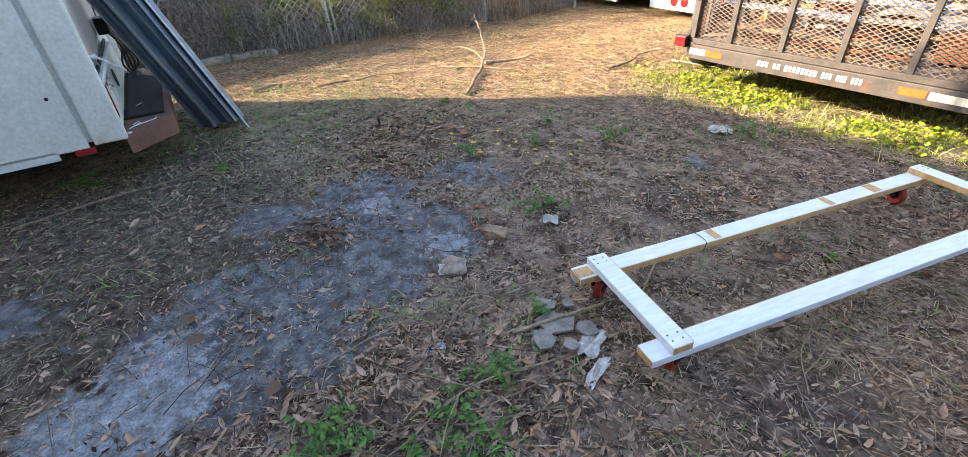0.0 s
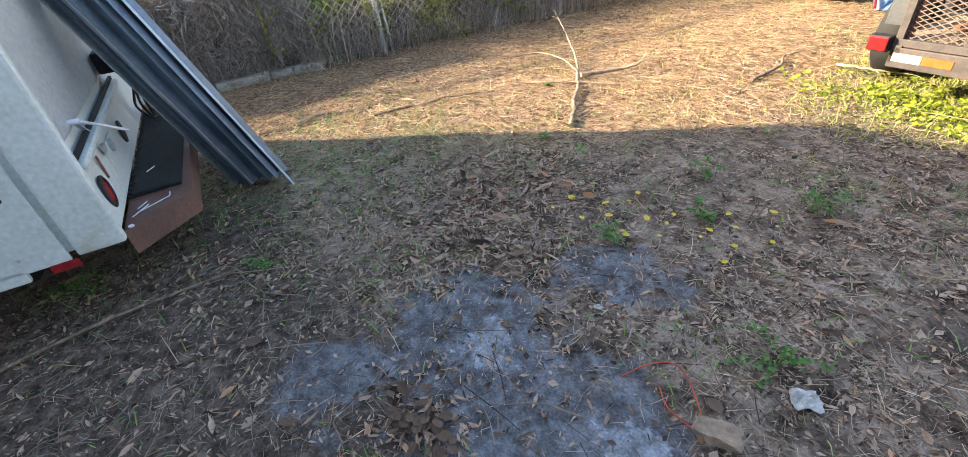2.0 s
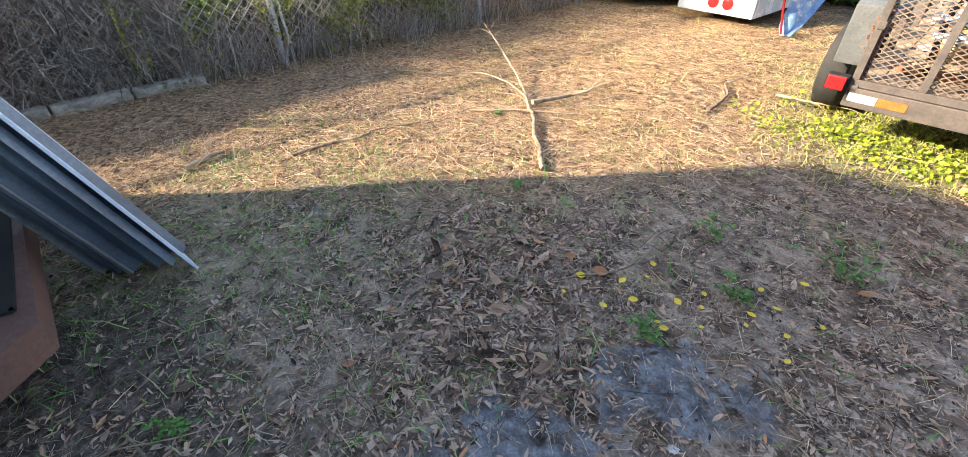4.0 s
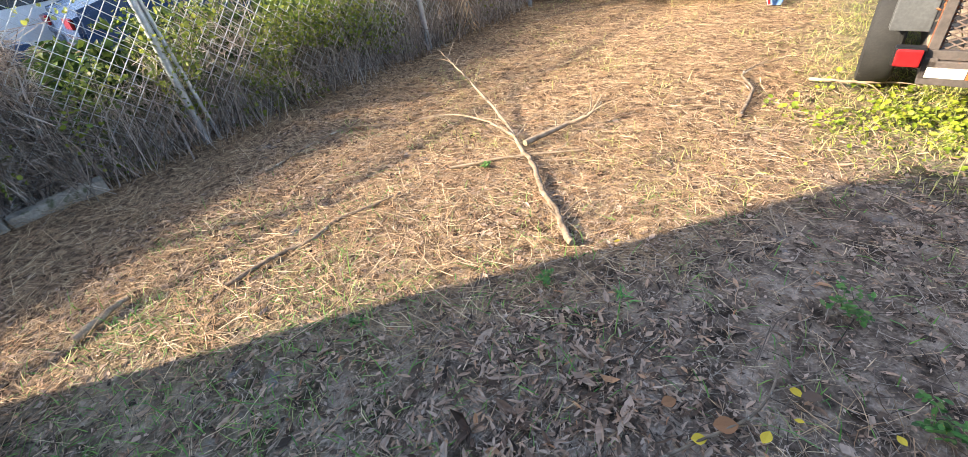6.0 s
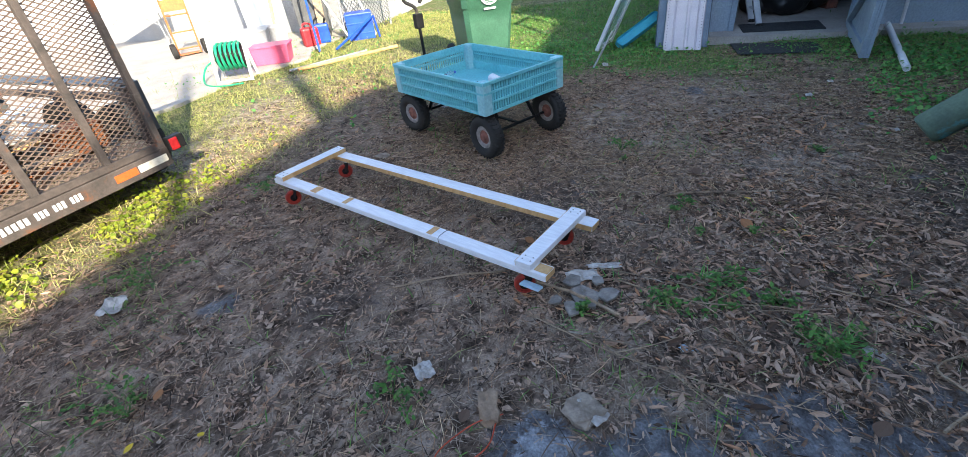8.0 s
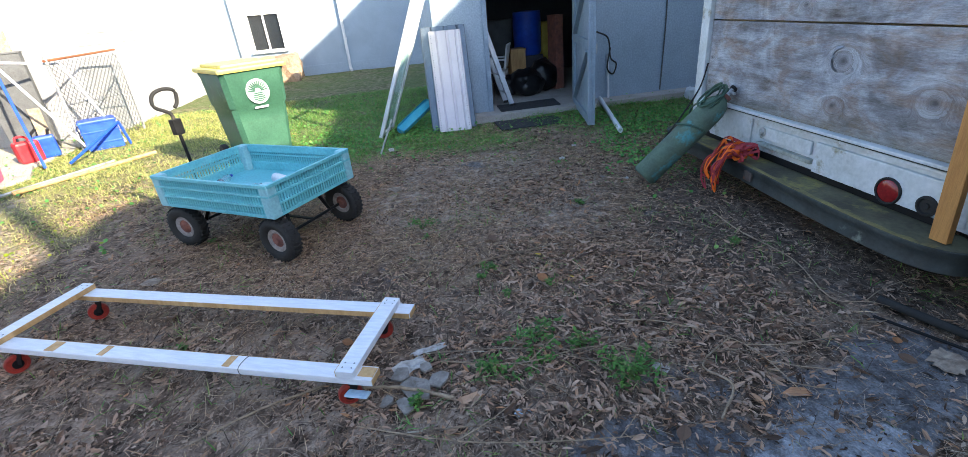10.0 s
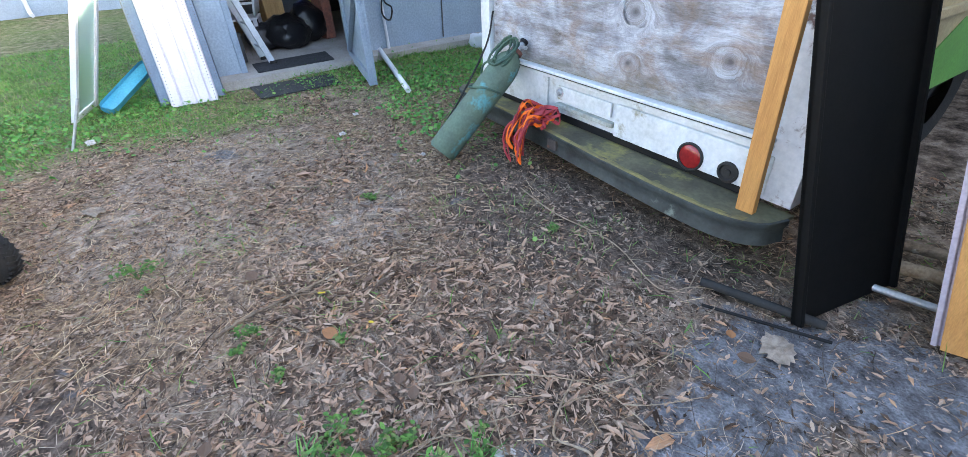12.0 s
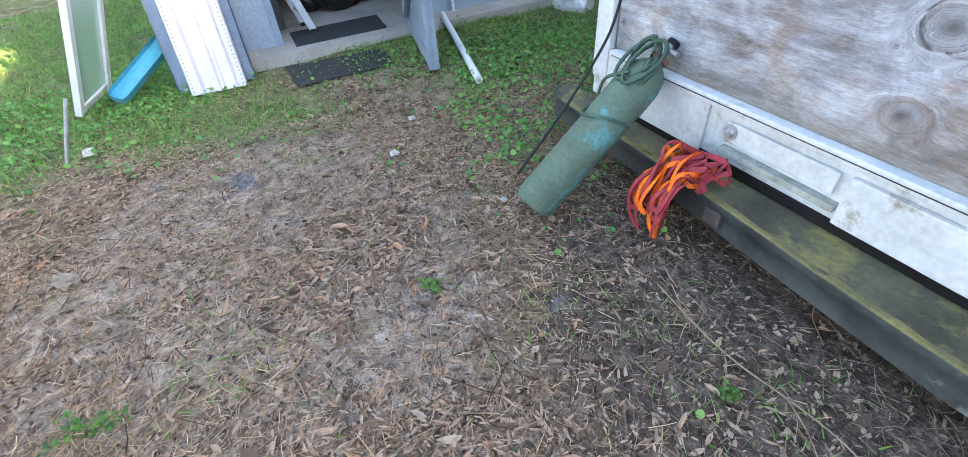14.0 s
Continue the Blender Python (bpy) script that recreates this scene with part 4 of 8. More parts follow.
        shed = np.exp(-(((x - 3.5) / 1.3) ** 2 + ((y + 2.5) / 0.95) ** 2)) * 2.4 + 1.3 * np.exp(-(((x - 4.6) / 0.9) ** 2 + ((y - 1.5) / 1.5) ** 2)) + 0.9 * np.exp(-(((x - 2.4) / 0.8) ** 2 + ((y + 1.2) / 0.5) ** 2)) * (vnoise(x, y, 0.3) > 0.42)
        return np.clip(0.9 * belt * (0.3 + vnoise(x, y, 0.3)) + shed * clump + 0.16 * clump * zone_lawn(x, y), 0, 1)
    def w6(x, y):
        belt = np.exp(-((y - 4.80 + 0.12 * x) / 0.36) ** 2) * np.clip((x + 3.0) * 1.5, 0, 1) * np.clip((0.7 - x) * 1.2, 0.05, 1)
        return np.clip(0.75 * belt * np.clip(2.2 * vnoise(x, y, 0.28) - 0.45, 0, 1), 0, 1)
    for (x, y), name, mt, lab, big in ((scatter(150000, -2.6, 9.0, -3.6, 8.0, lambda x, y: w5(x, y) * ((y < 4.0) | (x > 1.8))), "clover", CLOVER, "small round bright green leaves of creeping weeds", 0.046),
                                       (scatter(95000, -4.8, 2.6, 2.4, 6.2, w6), "trailer_weeds", SUN_WEED, "yellow-green leaves of low weeds along the trailer, sunlight in their colour", 0.042)):
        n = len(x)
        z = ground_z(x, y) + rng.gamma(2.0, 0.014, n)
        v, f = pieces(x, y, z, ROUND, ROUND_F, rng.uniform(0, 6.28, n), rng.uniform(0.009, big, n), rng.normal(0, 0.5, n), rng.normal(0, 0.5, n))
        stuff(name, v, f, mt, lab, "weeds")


build_litter()


# ---- setting: house, shed, fence, slab ----
def wall_box(name, x0, x1, y0, y1, z0, z1, mat_, label, category="wall", bevel=0.0):
    bm = box_bm((x1 - x0, y1 - y0, z1 - z0), ((x0 + x1) / 2, (y0 + y1) / 2, (z0 + z1) / 2), bevel=bevel)
    return tagged(part(name, bm, mat_), label, category, kind="structure")


# shed with the open doorway: west wall at x 4.9
SX, DOOR_L, DOOR_R, SHED_N = 4.90, -0.13, -1.50, 0.68
wall_box("wall_shed_north_pier", SX, SX + 0.14, DOOR_L, SHED_N, -0.05, 2.7, SHED_BLUE, "blue-grey painted shed wall beside an open doorway")
wall_box("wall_shed_south", SX, SX + 0.14, -6.0, DOOR_R, -0.05, 2.7, SHED_BLUE, "blue-grey painted shed wall with weeds at its foot")
wall_box("wall_shed_lintel", SX, SX + 0.14, DOOR_R, DOOR_L, 2.08, 2.7, SHED_BLUE, "blue-grey wall above the shed doorway")
wall_box("wall_shed_side", SX + 0.14, 9.0, SHED_N - 0.14, SHED_N, -0.05, 2.7, SHED_BLUE, "blue-grey painted side wall of the shed")
wall_box("wall_shed_back", 8.86, 9.0, -6.0, SHED_N - 0.14, -0.05, 2.7, SHADE_GREY, "inner back wall of the shed, dimness in its dark colour")
wall_box("wall_shed_end", SX + 0.14, 8.86, -6.0, -5.86, -0.05, 2.7, SHADE_GREY, "inner end wall of the shed, dimness in its dark colour")
wall_box("ceiling", SX - 0.3, 9.3, -6.3, SHED_N + 0.3, 2.7, 2.82, DARK_GREY, "dark flat roof of the shed", "ceiling")
wall_box("floor_shed", SX - 0.34, 8.86, -5.86, SHED_N - 0.16, -0.05, 0.075, CONCRETE, "grey concrete shed floor with a front step", "floor")
frame_set = (("trim_door_left", DOOR_L, DOOR_L + 0.07), ("trim_door_right", DOOR_R - 0.07, DOOR_R))
for nm, a, b in frame_set:
    wall_box(nm, SX - 0.025, SX - 0.003, a, b, 0.075, 2.1, DOOR_GREY, "blue-grey door trim board", "trim")

# main house: long east wall, south wall of the wing, west wall of the wing
EX, WY, WX = 14.3, 6.75, 7.1
wall_box("wall_house_east", EX, EX + 0.2, -6.0, 4.75, 0.28, 3.2, SHED_BLUE, "blue-grey painted house wall", "wall")
wall_box("wall_house_east_b", EX, EX + 0.2, 5.75, WY, 0.28, 3.2, SHED_BLUE, "blue-grey painted house wall", "wall")
wall_box("wall_house_under_window", EX, EX + 0.2, 4.75, 5.75, 0.28, 0.85, SHED_BLUE, "blue-grey painted wall below a window", "wall")
wall_box("wall_house_over_window", EX, EX + 0.2, 4.75, 5.75, 1.95, 3.2, SHED_BLUE, "blue-grey painted wall above a window", "wall")
wall_box("baseboard", EX - 0.03, EX + 0.2, -6.0, WY, -0.05, 0.28, SHED_BLUE, "blue-grey foundation ledge of the house", "wall")


def house_window():
    w = thing("window_1", "dark house window with a white frame", "window", pose(EX, 5.25, 1.4), kind="structure")
    bm = bmesh.new()
    for z in (-0.53, 0.53):
        add_box(bm, (0.06, 1.0, 0.05), (0.0, 0, z))
    for y in (-0.475, 0, 0.475):
        add_box(bm, (0.06, 0.05, 1.0), (0.0, y, 0))
    part("window_frame", bm, WHITE_PAINT, w)
    part("pane", box_bm((0.01, 0.9, 1.0), (0.05, 0, 0)), CAR_GLASS, w, "dark glass pane")
    part("window_sill", box_bm((0.12, 1.1, 0.04), (-0.04, 0, -0.58)), WHITE_PAINT, w)


house_window()
wall_box("wall_wing_south", WX + 0.2, EX, WY, WY + 0.2, -0.05, 3.2, BLOCK_DIMMED, "white painted concrete block wall in sun, colour darkened for dapple")
wall_box("wall_wing_west", WX, WX + 0.2, WY, 24.0, -0.05, 3.2, BLOCK_DIMMED, "white painted concrete block wall in sun, colour darkened for dapple")


def block_joints():
    """Recessed-looking courses: thin raised block faces on the south wall of the wing."""
    bw, bh = 0.40, 0.20
    me = None
    host = bpy.data.objects["wall_wing_south"]
    bm = box_bm((bw - 0.012, 0.012, bh - 0.012), bevel=0.003)
    me = bpy.data.meshes.new("block")
    bm.to_mesh(me)
    bm.free()
    me.materials.append(BLOCK_DIMMED)
    for r in range(10):
        for c in range(17):
            x = WX + 0.42 + c * bw + (0.2 if r % 2 else 0)
            if x + bw / 2 > EX:
                continue
            ob = new("block", me)
            ob.parent = host
            ob.location = (x, WY - 0.004, 0.06 + r * bh)


def downspout(x, y, top, lean=0.0):
    d = thing("downspout", "white metal downspout on the house wall", "downspout", pose(x, y, 0), "downspouts", kind="structure")
    bm = bmesh.new()
    add_tube(bm, curve_pts([(-0.25, -0.05, 0.05), (-0.05, 0, 0.12), (0.0, lean * 0.1, 0.35), (0, lean, top)], 5), 0.045, 8)
    smooth(part("pipe", bm, WHITE_PAINT, d))
    part("strap", box_bm((0.1, 0.12, 0.03), (0.03, lean * 0.4, 1.0)), WHITE_PAINT, d)


downspout(EX - 0.09, 2.9, 3.1)
downspout(EX - 0.09, 6.1, 3.1)

# concrete slab in front of the wing
bm = prism_bm([(1.3, 7.25), (2.0, 6.95), (3.5, 6.9), (4.6, 6.5), (5.3, 6.9), (7.1, 6.75), (7.1, 22), (0.9, 22)], 0.05)
slab = tagged(part("pavement", bm, CONCRETE), "sunlit pale concrete slab beside the white house", "concrete slab", kind="structure")
slab.location.z = -0.02

# unseen tall block beyond the white box trailer, added to shade the yard
SHADE_OUTLINE = [(-13.64, -0.05), (12.0, -0.05), (12.0, 8.35), (4.5, 8.40), (2.4, 8.55), (1.9, 6.62), (-5.0, 6.62), (-8.8, 8.05), (-13.64, 8.05)]
tagged(part("wall_shade_caster", prism_bm(SHADE_OUTLINE, 6.6, Matrix(((1, 0, 0, 0), (0, 0, -1, -6.38), (0, 1, 0, 0), (0, 0, 0, 1)))), HOUSE_TAN), "plain tall unseen wall added to shade the yard", "wall", kind="structure")


# masts out of view on the shade block, added for their shadow lines
def shadow_mast(x, top, r):
    t = thing("shadow_mast", "plain unseen steel mast added to cast a shadow line", "mast", pose(x, -6.62, 8.05))
    smooth(part("pole", rod_bm((0, 0, 0), (0, 0, top), r, r * 0.8, 12), GALV, t))
    part("arm", beam_bm((-0.5, 0, top * 0.3), (0.5, 0, top * 0.34), 0.06, 0.06), GALV, t)


shadow_mast(-9.95, 4.3, 0.12)
shadow_mast(-12.09, 3.0, 0.08)


# ---- chain-link fence along the west side ----
F0, F1 = Vector((-8.35, -2.2, 0)), Vector((-6.25, 8.2, 0))


def chain_fence():
    ang = math.degrees(math.atan2((F1 - F0).y, (F1 - F0).x))
    length = (F1 - F0).length
    f = thing("fence", "galvanised chain-link fence overgrown with dry vines", "fence", pose(F0.x, F0.y, 0, 0, 0, ang), kind="structure")
    bm = bmesh.new()
    add_lattice(bm, 0, length, 0.02, 1.75, 0.115, 1.0, 0.0055)
    part("chain_mesh", bm, FENCE_WIRE, f)
    for s in (0.02, 0.28, 0.545, 0.80, 0.99):
        smooth(part("post", rod_bm((s * length, -0.12, -0.05), (s * length, -0.06, 1.85), 0.032, seg=14), GALV, f))
    part("brace_post", rod_bm((0.545 * length + 0.10, -0.16, -0.02), (0.545 * length + 0.02, -0.08, 1.5), 0.016, seg=10), GALV, f)
    smooth(part("top_rail", rod_bm((0, 0.04, 1.78), (length, 0.04, 1.78), 0.022, seg=12), GALV, f))


chain_fence()


def curb():
    ob = thing("curb", "old mossy broken concrete curb along the fence", "curb", kind="structure")
    a, b = Vector((-8.0, -1.6, 0)), Vector((-7.20, 2.65, 0))
    n = 7
    for i in range(n):
        p, q = a + (b - a) * (i / n), a + (b - a) * ((i + 0.97) / n)
        bm = beam_bm(p + Vector((0, 0, 0.02)), q + Vector((0, 0, 0.02 + 0.012 * (i % 2))), 0.12, 0.12, bevel=0.02)
        for v in bm.verts:
            v.co += Vector((0.012, 0.012, 0.015)) * (noise.noise(v.co * 6) * 1.0)
        part("curb_stone", bm, CURB_MAT, ob)


curb()


# ---- wheeled lumber frame ----
def lumber_frame():
    t = thing("lumber_dolly", "white-painted lumber dolly lying flat on four red casters", "dolly", pose(-0.608, 1.545, 0, 0, 0, 68.6))
    z, w, far = 0.165, 0.25, 2.135
    for y in (w, -w):
        part("long_board", box_bm((2.34, 0.089, 0.036), (1.044, y, z), bevel=0.004), WHITE_WOOD, t)
        part("bare_edge", box_bm((2.335, 0.003, 0.030), (1.044, y - 0.0465 if y > 0 else y + 0.0465, z)), BARE_WOOD, t, "unpainted pine edge of a board")
        part("bare_edge", box_bm((0.003, 0.082, 0.030), (-0.1275, y, z)), BARE_WOOD, t, "unpainted sawn board end")
    for x in (0.0, far):
        part("cross_board", box_bm((0.089, 0.59, 0.036), (x, 0, z + 0.037), bevel=0.004), WHITE_WOOD, t)
        part("bare_edge", box_bm((0.003, 0.585, 0.030), (x + (0.0465 if x < 1 else -0.0465), 0, z + 0.037)), BARE_WOOD, t, "unpainted pine edge of a board")
        part("bare_edge", box_bm((0.082, 0.003, 0.030), (x, -0.2965, z + 0.037)), BARE_WOOD, t, "unpainted sawn board end")
        for y in (-0.265, -0.235, 0.235, 0.265):
            for dx in (-0.025, 0.02):
                part("screw", rod_bm((x + dx, y, z + 0.053), (x + dx, y, z + 0.0565), 0.004, seg=8), DARK_GREY, t, "dark screw head")
    for x, ww in ((0.64, 0.04), (1.40, 0.04), (1.74, 0.065)):
        part("bare_patch", box_bm((ww, 0.075, 0.002), (x, w, z + 0.019)), BARE_WOOD, t, "bare wood patch where paint is missing")
    part("chipped_end", box_bm((0.075, 0.06, 0.004), (-0.088, w - 0.005, z + 0.0195), bevel=0.001), BARE_WOOD, t, "splintered bare end of the board")
    smooth(part("string", tube_bm(curve_pts([(0.55, w - 0.049, z - 0.02), (0.56, w - 0.046, z + 0.019), (0.57, w, z + 0.0195), (0.56, w + 0.047, z + 0.018), (0.555, w + 0.048, z - 0.02)], 4), 0.0016, 5), BLACK_PAINT, t, "thin dark string"))
    part("brake_pedal", box_bm((0.11, 0.05, 0.012), (-0.05, w + 0.055, 0.105), Matrix.Rotation(radians(12), 3, "X"), 0.004), BLUE_PAPER, t, "pale blue caster brake plate")
    for x, y, turn in ((0.0, w - 0.01, 35), (0.03, -w + 0.02, 20), (2.05, w, 70), (2.04, -w + 0.01, 50)):
        c = part("caster", box_bm((0.10, 0.075, 0.004), (x, y, z - 0.0205), bevel=0.001), GALV, t, "zinc caster with red wheel")
        r = pose(0, 0, 0, 0, 0, turn).to_3x3()
        o = Vector((x, y, 0))
        bm = bmesh.new()
        for q in (-0.023, 0.023):
            add_beam(bm, o + r @ Vector((0.0, q, z - 0.024)), o + r @ Vector((0.026, q, 0.056)), 0.003, 0.05, (1, 0, 0))
        part("fork", bm, BLACK_PAINT, c)
        m = Matrix.Translation(o + r @ Vector((0.026, 0, 0.056))) @ r.to_4x4() @ pose(0, 0, 0, 90)
        smooth(part("wheel", lathe_bm([(0.0, -0.013), (0.040, -0.013), (0.040, -0.017), (0.052, -0.017), (0.056, -0.011), (0.056, 0.011), (0.052, 0.017), (0.040, 0.017), (0.040, 0.013), (0.0, 0.013)], 24, m), CASTER_RED, c, "red rubber caster wheel"))
        smooth(part("hub", lathe_bm([(0.0, -0.0185), (0.026, -0.0185), (0.026, 0.0185), (0.0, 0.0185)], 14, m), BLACK_PAINT, c, "black caster hub"))
    return t


lumber_frame()


# ---- garden cart with teal crate ----
def cart():
    t = thing("garden_cart", "teal plastic crate cart on four black pneumatic tyres", "cart", pose(1.42, 2.53, 0, 0, 0, 56.8))
    L, W, z0, z1 = 1.25, 0.90, 0.375, 0.635
    crate = part("crate", box_bm((L - 0.05, W - 0.05, 0.012), (0, 0, z0 + 0.02)), TEAL, t, "teal slotted plastic crate")
    bm = bmesh.new()
    for z, h in ((z0 + 0.012, 0.024), (z0 + 0.094, 0.016), (z0 + 0.172, 0.016), (z1 - 0.012, 0.026)):
        for s in (-1, 1):
            g = 0.012 * (z - z0) / 0.25
            add_box(bm, (L, 0.024, h), (0, s * (W / 2 - 0.012 + g), z), bevel=0.003)
            add_box(bm, (0.024, W, h), (s * (L / 2 - 0.012 + g), 0, z), bevel=0.003)
    part("rim", bm, TEAL, crate)
    for sx in (-1, 1):
        for sy in (-1, 1):
            part("corner_post", box_bm((0.085, 0.085, z1 - z0), (sx * (L / 2 - 0.036), sy * (W / 2 - 0.036), (z0 + z1) / 2), bevel=0.012), TEAL_PALE, crate, "faded pale corner post")
    for z, h in ((z0 + 0.055, 0.082), (z0 + 0.225, 0.05)):
        for s in (-1, 1):
            part("web", box_bm((L - 0.14, 0.005, h), (0, s * (W / 2 - 0.020), z)), TEAL, crate)
            part("web", box_bm((0.005, W - 0.14, h), (s * (L / 2 - 0.020), 0, z)), TEAL, crate)
    slat = bpy.data.meshes.new("slat")
    b2 = box_bm((0.012, 0.014, z1 - z0 - 0.03))
    b2.to_mesh(slat)
    b2.free()
    slat.materials.append(TEAL)
    for n, half, along_x in ((40, W / 2 - 0.010, True), (28, L / 2 - 0.010, False)):
        span = (L if along_x else W) - 0.18
        for s in (-1, 1):
            for i in range(n):
                p = -span / 2 + span * i / (n - 1)
                o = new("slat", slat)
                o.parent = crate
                o.location = (p, s * half, (z0 + z1) / 2) if along_x else (s * half, p, (z0 + z1) / 2)
                if not along_x:
                    o.rotation_euler = (0, 0, radians(90))
    bm = bmesh.new()
    for s in (-1, 1):
        add_beam(bm, (-0.55, 0.2 * s, 0.355), (0.55, 0.2 * s, 0.355), 0.03, 0.03)
        add_rod(bm, (0.5 * s, -0.36, 0.16), (0.5 * s, 0.36, 0.16), 0.012)
        for q in (-0.22, 0.22):
            add_beam(bm, (0.5 * s, q, 0.16), (0.42 * s, q * 0.8, 0.35), 0.025, 0.025)
    add_beam(bm, (-0.5, 0, 0.17), (0.5, 0, 0.17), 0.025, 0.012)
    part("chassis", bm, BLACK_PAINT, t, "black steel chassis")
    for sx in (-1, 1):
        for sy in (-1, 1):
            m = pose(0.525 * sx, 0.375 * sy, 0.172, 90, 0, 6 if sx > 0 else -2) @ Matrix.Scale(1.1, 4)
            w = smooth(part("tyre", lathe_bm([(0.085, -0.030), (0.095, -0.045), (0.130, -0.052), (0.150, -0.042), (0.157, -0.02), (0.157, 0.02), (0.150, 0.042), (0.130, 0.052), (0.095, 0.045), (0.085, 0.030), (0.085, -0.03)], 30, m), BLACK_RUBBER, t, "black pneumatic tyre"), 60)
            tr = bmesh.new()
            for k in range(30):
                a = 2 * math.pi * k / 30
                for e in (-1, 1):
                    add_box(tr, (0.016, 0.012, 0.034), m @ Vector((0.157 * math.cos(a), 0.157 * math.sin(a), 0.022 * e)), (m @ Matrix.Rotation(a, 4, "Z") @ Matrix.Rotation(0.5 * e, 4, "X")).to_3x3())
            part("tread", tr, BLACK_RUBBER, w)
            smooth(part("rim", lathe_bm([(0.0, -0.020), (0.05, -0.020), (0.06, -0.032), (0.082, -0.034), (0.086, -0.028), (0.086, 0.028), (0.082, 0.034), (0.06, 0.032), (0.05, 0.02), (0.0, 0.02)], 24, m), WHEEL_RIM, w, "dusty grey wheel rim"))
            smooth(part("hub", lathe_bm([(0.0, -0.045), (0.022, -0.045), (0.03, -0.03), (0.052, -0.024), (0.052, 0.024), (0.03, 0.03), (0.022, 0.045), (0.0, 0.045)], 16, m), RIM_RUST, w, "rusty hub"))
    hx, hy = 0.67, 0.06
    smooth(part("handle_bar", tube_bm([(hx - 0.05, hy, 0.33), (hx, hy, 0.40), (hx + 0.02, hy, 0.90)], 0.014, 10), BLACK_PAINT, t, "black steel pull handle"))
    part("handle_block", box_bm((0.06, 0.08, 0.13), (hx + 0.02, hy, 0.93), bevel=0.01), BLACK_PAINT, t)
    top = curve_pts([(hx + 0.02, hy, 0.98), (hx + 0.02, hy + 0.02, 1.05), (hx + 0.03, hy + 0.12, 1.12), (hx + 0.03, hy + 0.10, 1.21), (hx + 0.03, hy, 1.24), (hx + 0.03, hy - 0.09, 1.21), (hx + 0.03, hy - 0.08, 1.12), (hx + 0.03, hy - 0.045, 1.08)], 5)
    smooth(part("grip", tube_bm(top, 0.015, 10), BLACK_RUBBER, t, "black looped grip"))
    return t


cart()


def bottle(x, y, z, turn, size, mat_, label):
    t = thing("bottle", label, "bottle", pose(x, y, z, 90, 0, turn))
    smooth(part("body", lathe_bm([(0, 0), (0.85, 0), (1, 0.1), (1, 3.2), (0.8, 4.0), (0.35, 4.6), (0.35, 5.0), (0, 5.0)], 16, Matrix.Scale(size, 4)), mat_, t))
    part("cap", lathe_bm([(0, 5.0), (0.42, 5.0), (0.42, 5.5), (0, 5.5)], 12, Matrix.Scale(size, 4)), BLUE_PLASTIC, t, "blue cap")


bottle(1.30, 2.62, 0.437, 20, 0.036, BOTTLE, "clear plastic bottle lying in the teal crate")
bottle(1.62, 2.90, 0.437, 80, 0.034, BOTTLE, "clear plastic bottle lying in the teal crate")
bottle(1.55, 2.42, 0.440, -50, 0.042, WHITE_PAINT, "white jug lying in the teal crate")


def crumpled(name, x, y, z, w, d, h, mat_, label, category, turn=0.0, seed=1):
    """A crumpled scrap: a bent thin sheet with thickness."""
    t = bmesh.new()
    n = 6
    g = [[None] * (n + 1) for _ in range(n + 1)]
    rnd = random.Random(seed)
    for i in range(n + 1):
        for j in range(n + 1):
            u, v = i / n - 0.5, j / n - 0.5
            k = 1 + 0.25 * (rnd.random() - 0.5)
            zz = h * (0.5 + noise.noise(Vector((u * 4 + seed, v * 4, seed * 0.7)))) * (1 - 1.2 * (u * u + v * v))
            g[i][j] = t.verts.new((u * w * k, v * d * k, max(0.001, zz)))
    for i in range(n):
        for j in range(n):
            if (i in (0, n - 1)) and (j in (0, n - 1)) and rnd.random() < 0.6:
                continue
            t.faces.new((g[i][j], g[i + 1][j], g[i + 1][j + 1], g[i][j + 1]))
    r = bmesh.ops.extrude_face_region(t, geom=list(t.faces))
    for v in r["geom"]:
        if isinstance(v, bmesh.types.BMVert):
            v.co.z += 0.003
    ob = part(name, t, mat_)
    ob.matrix_world = pose(x, y, z, 0, 0, turn)
    return tagged(ob, label, category)


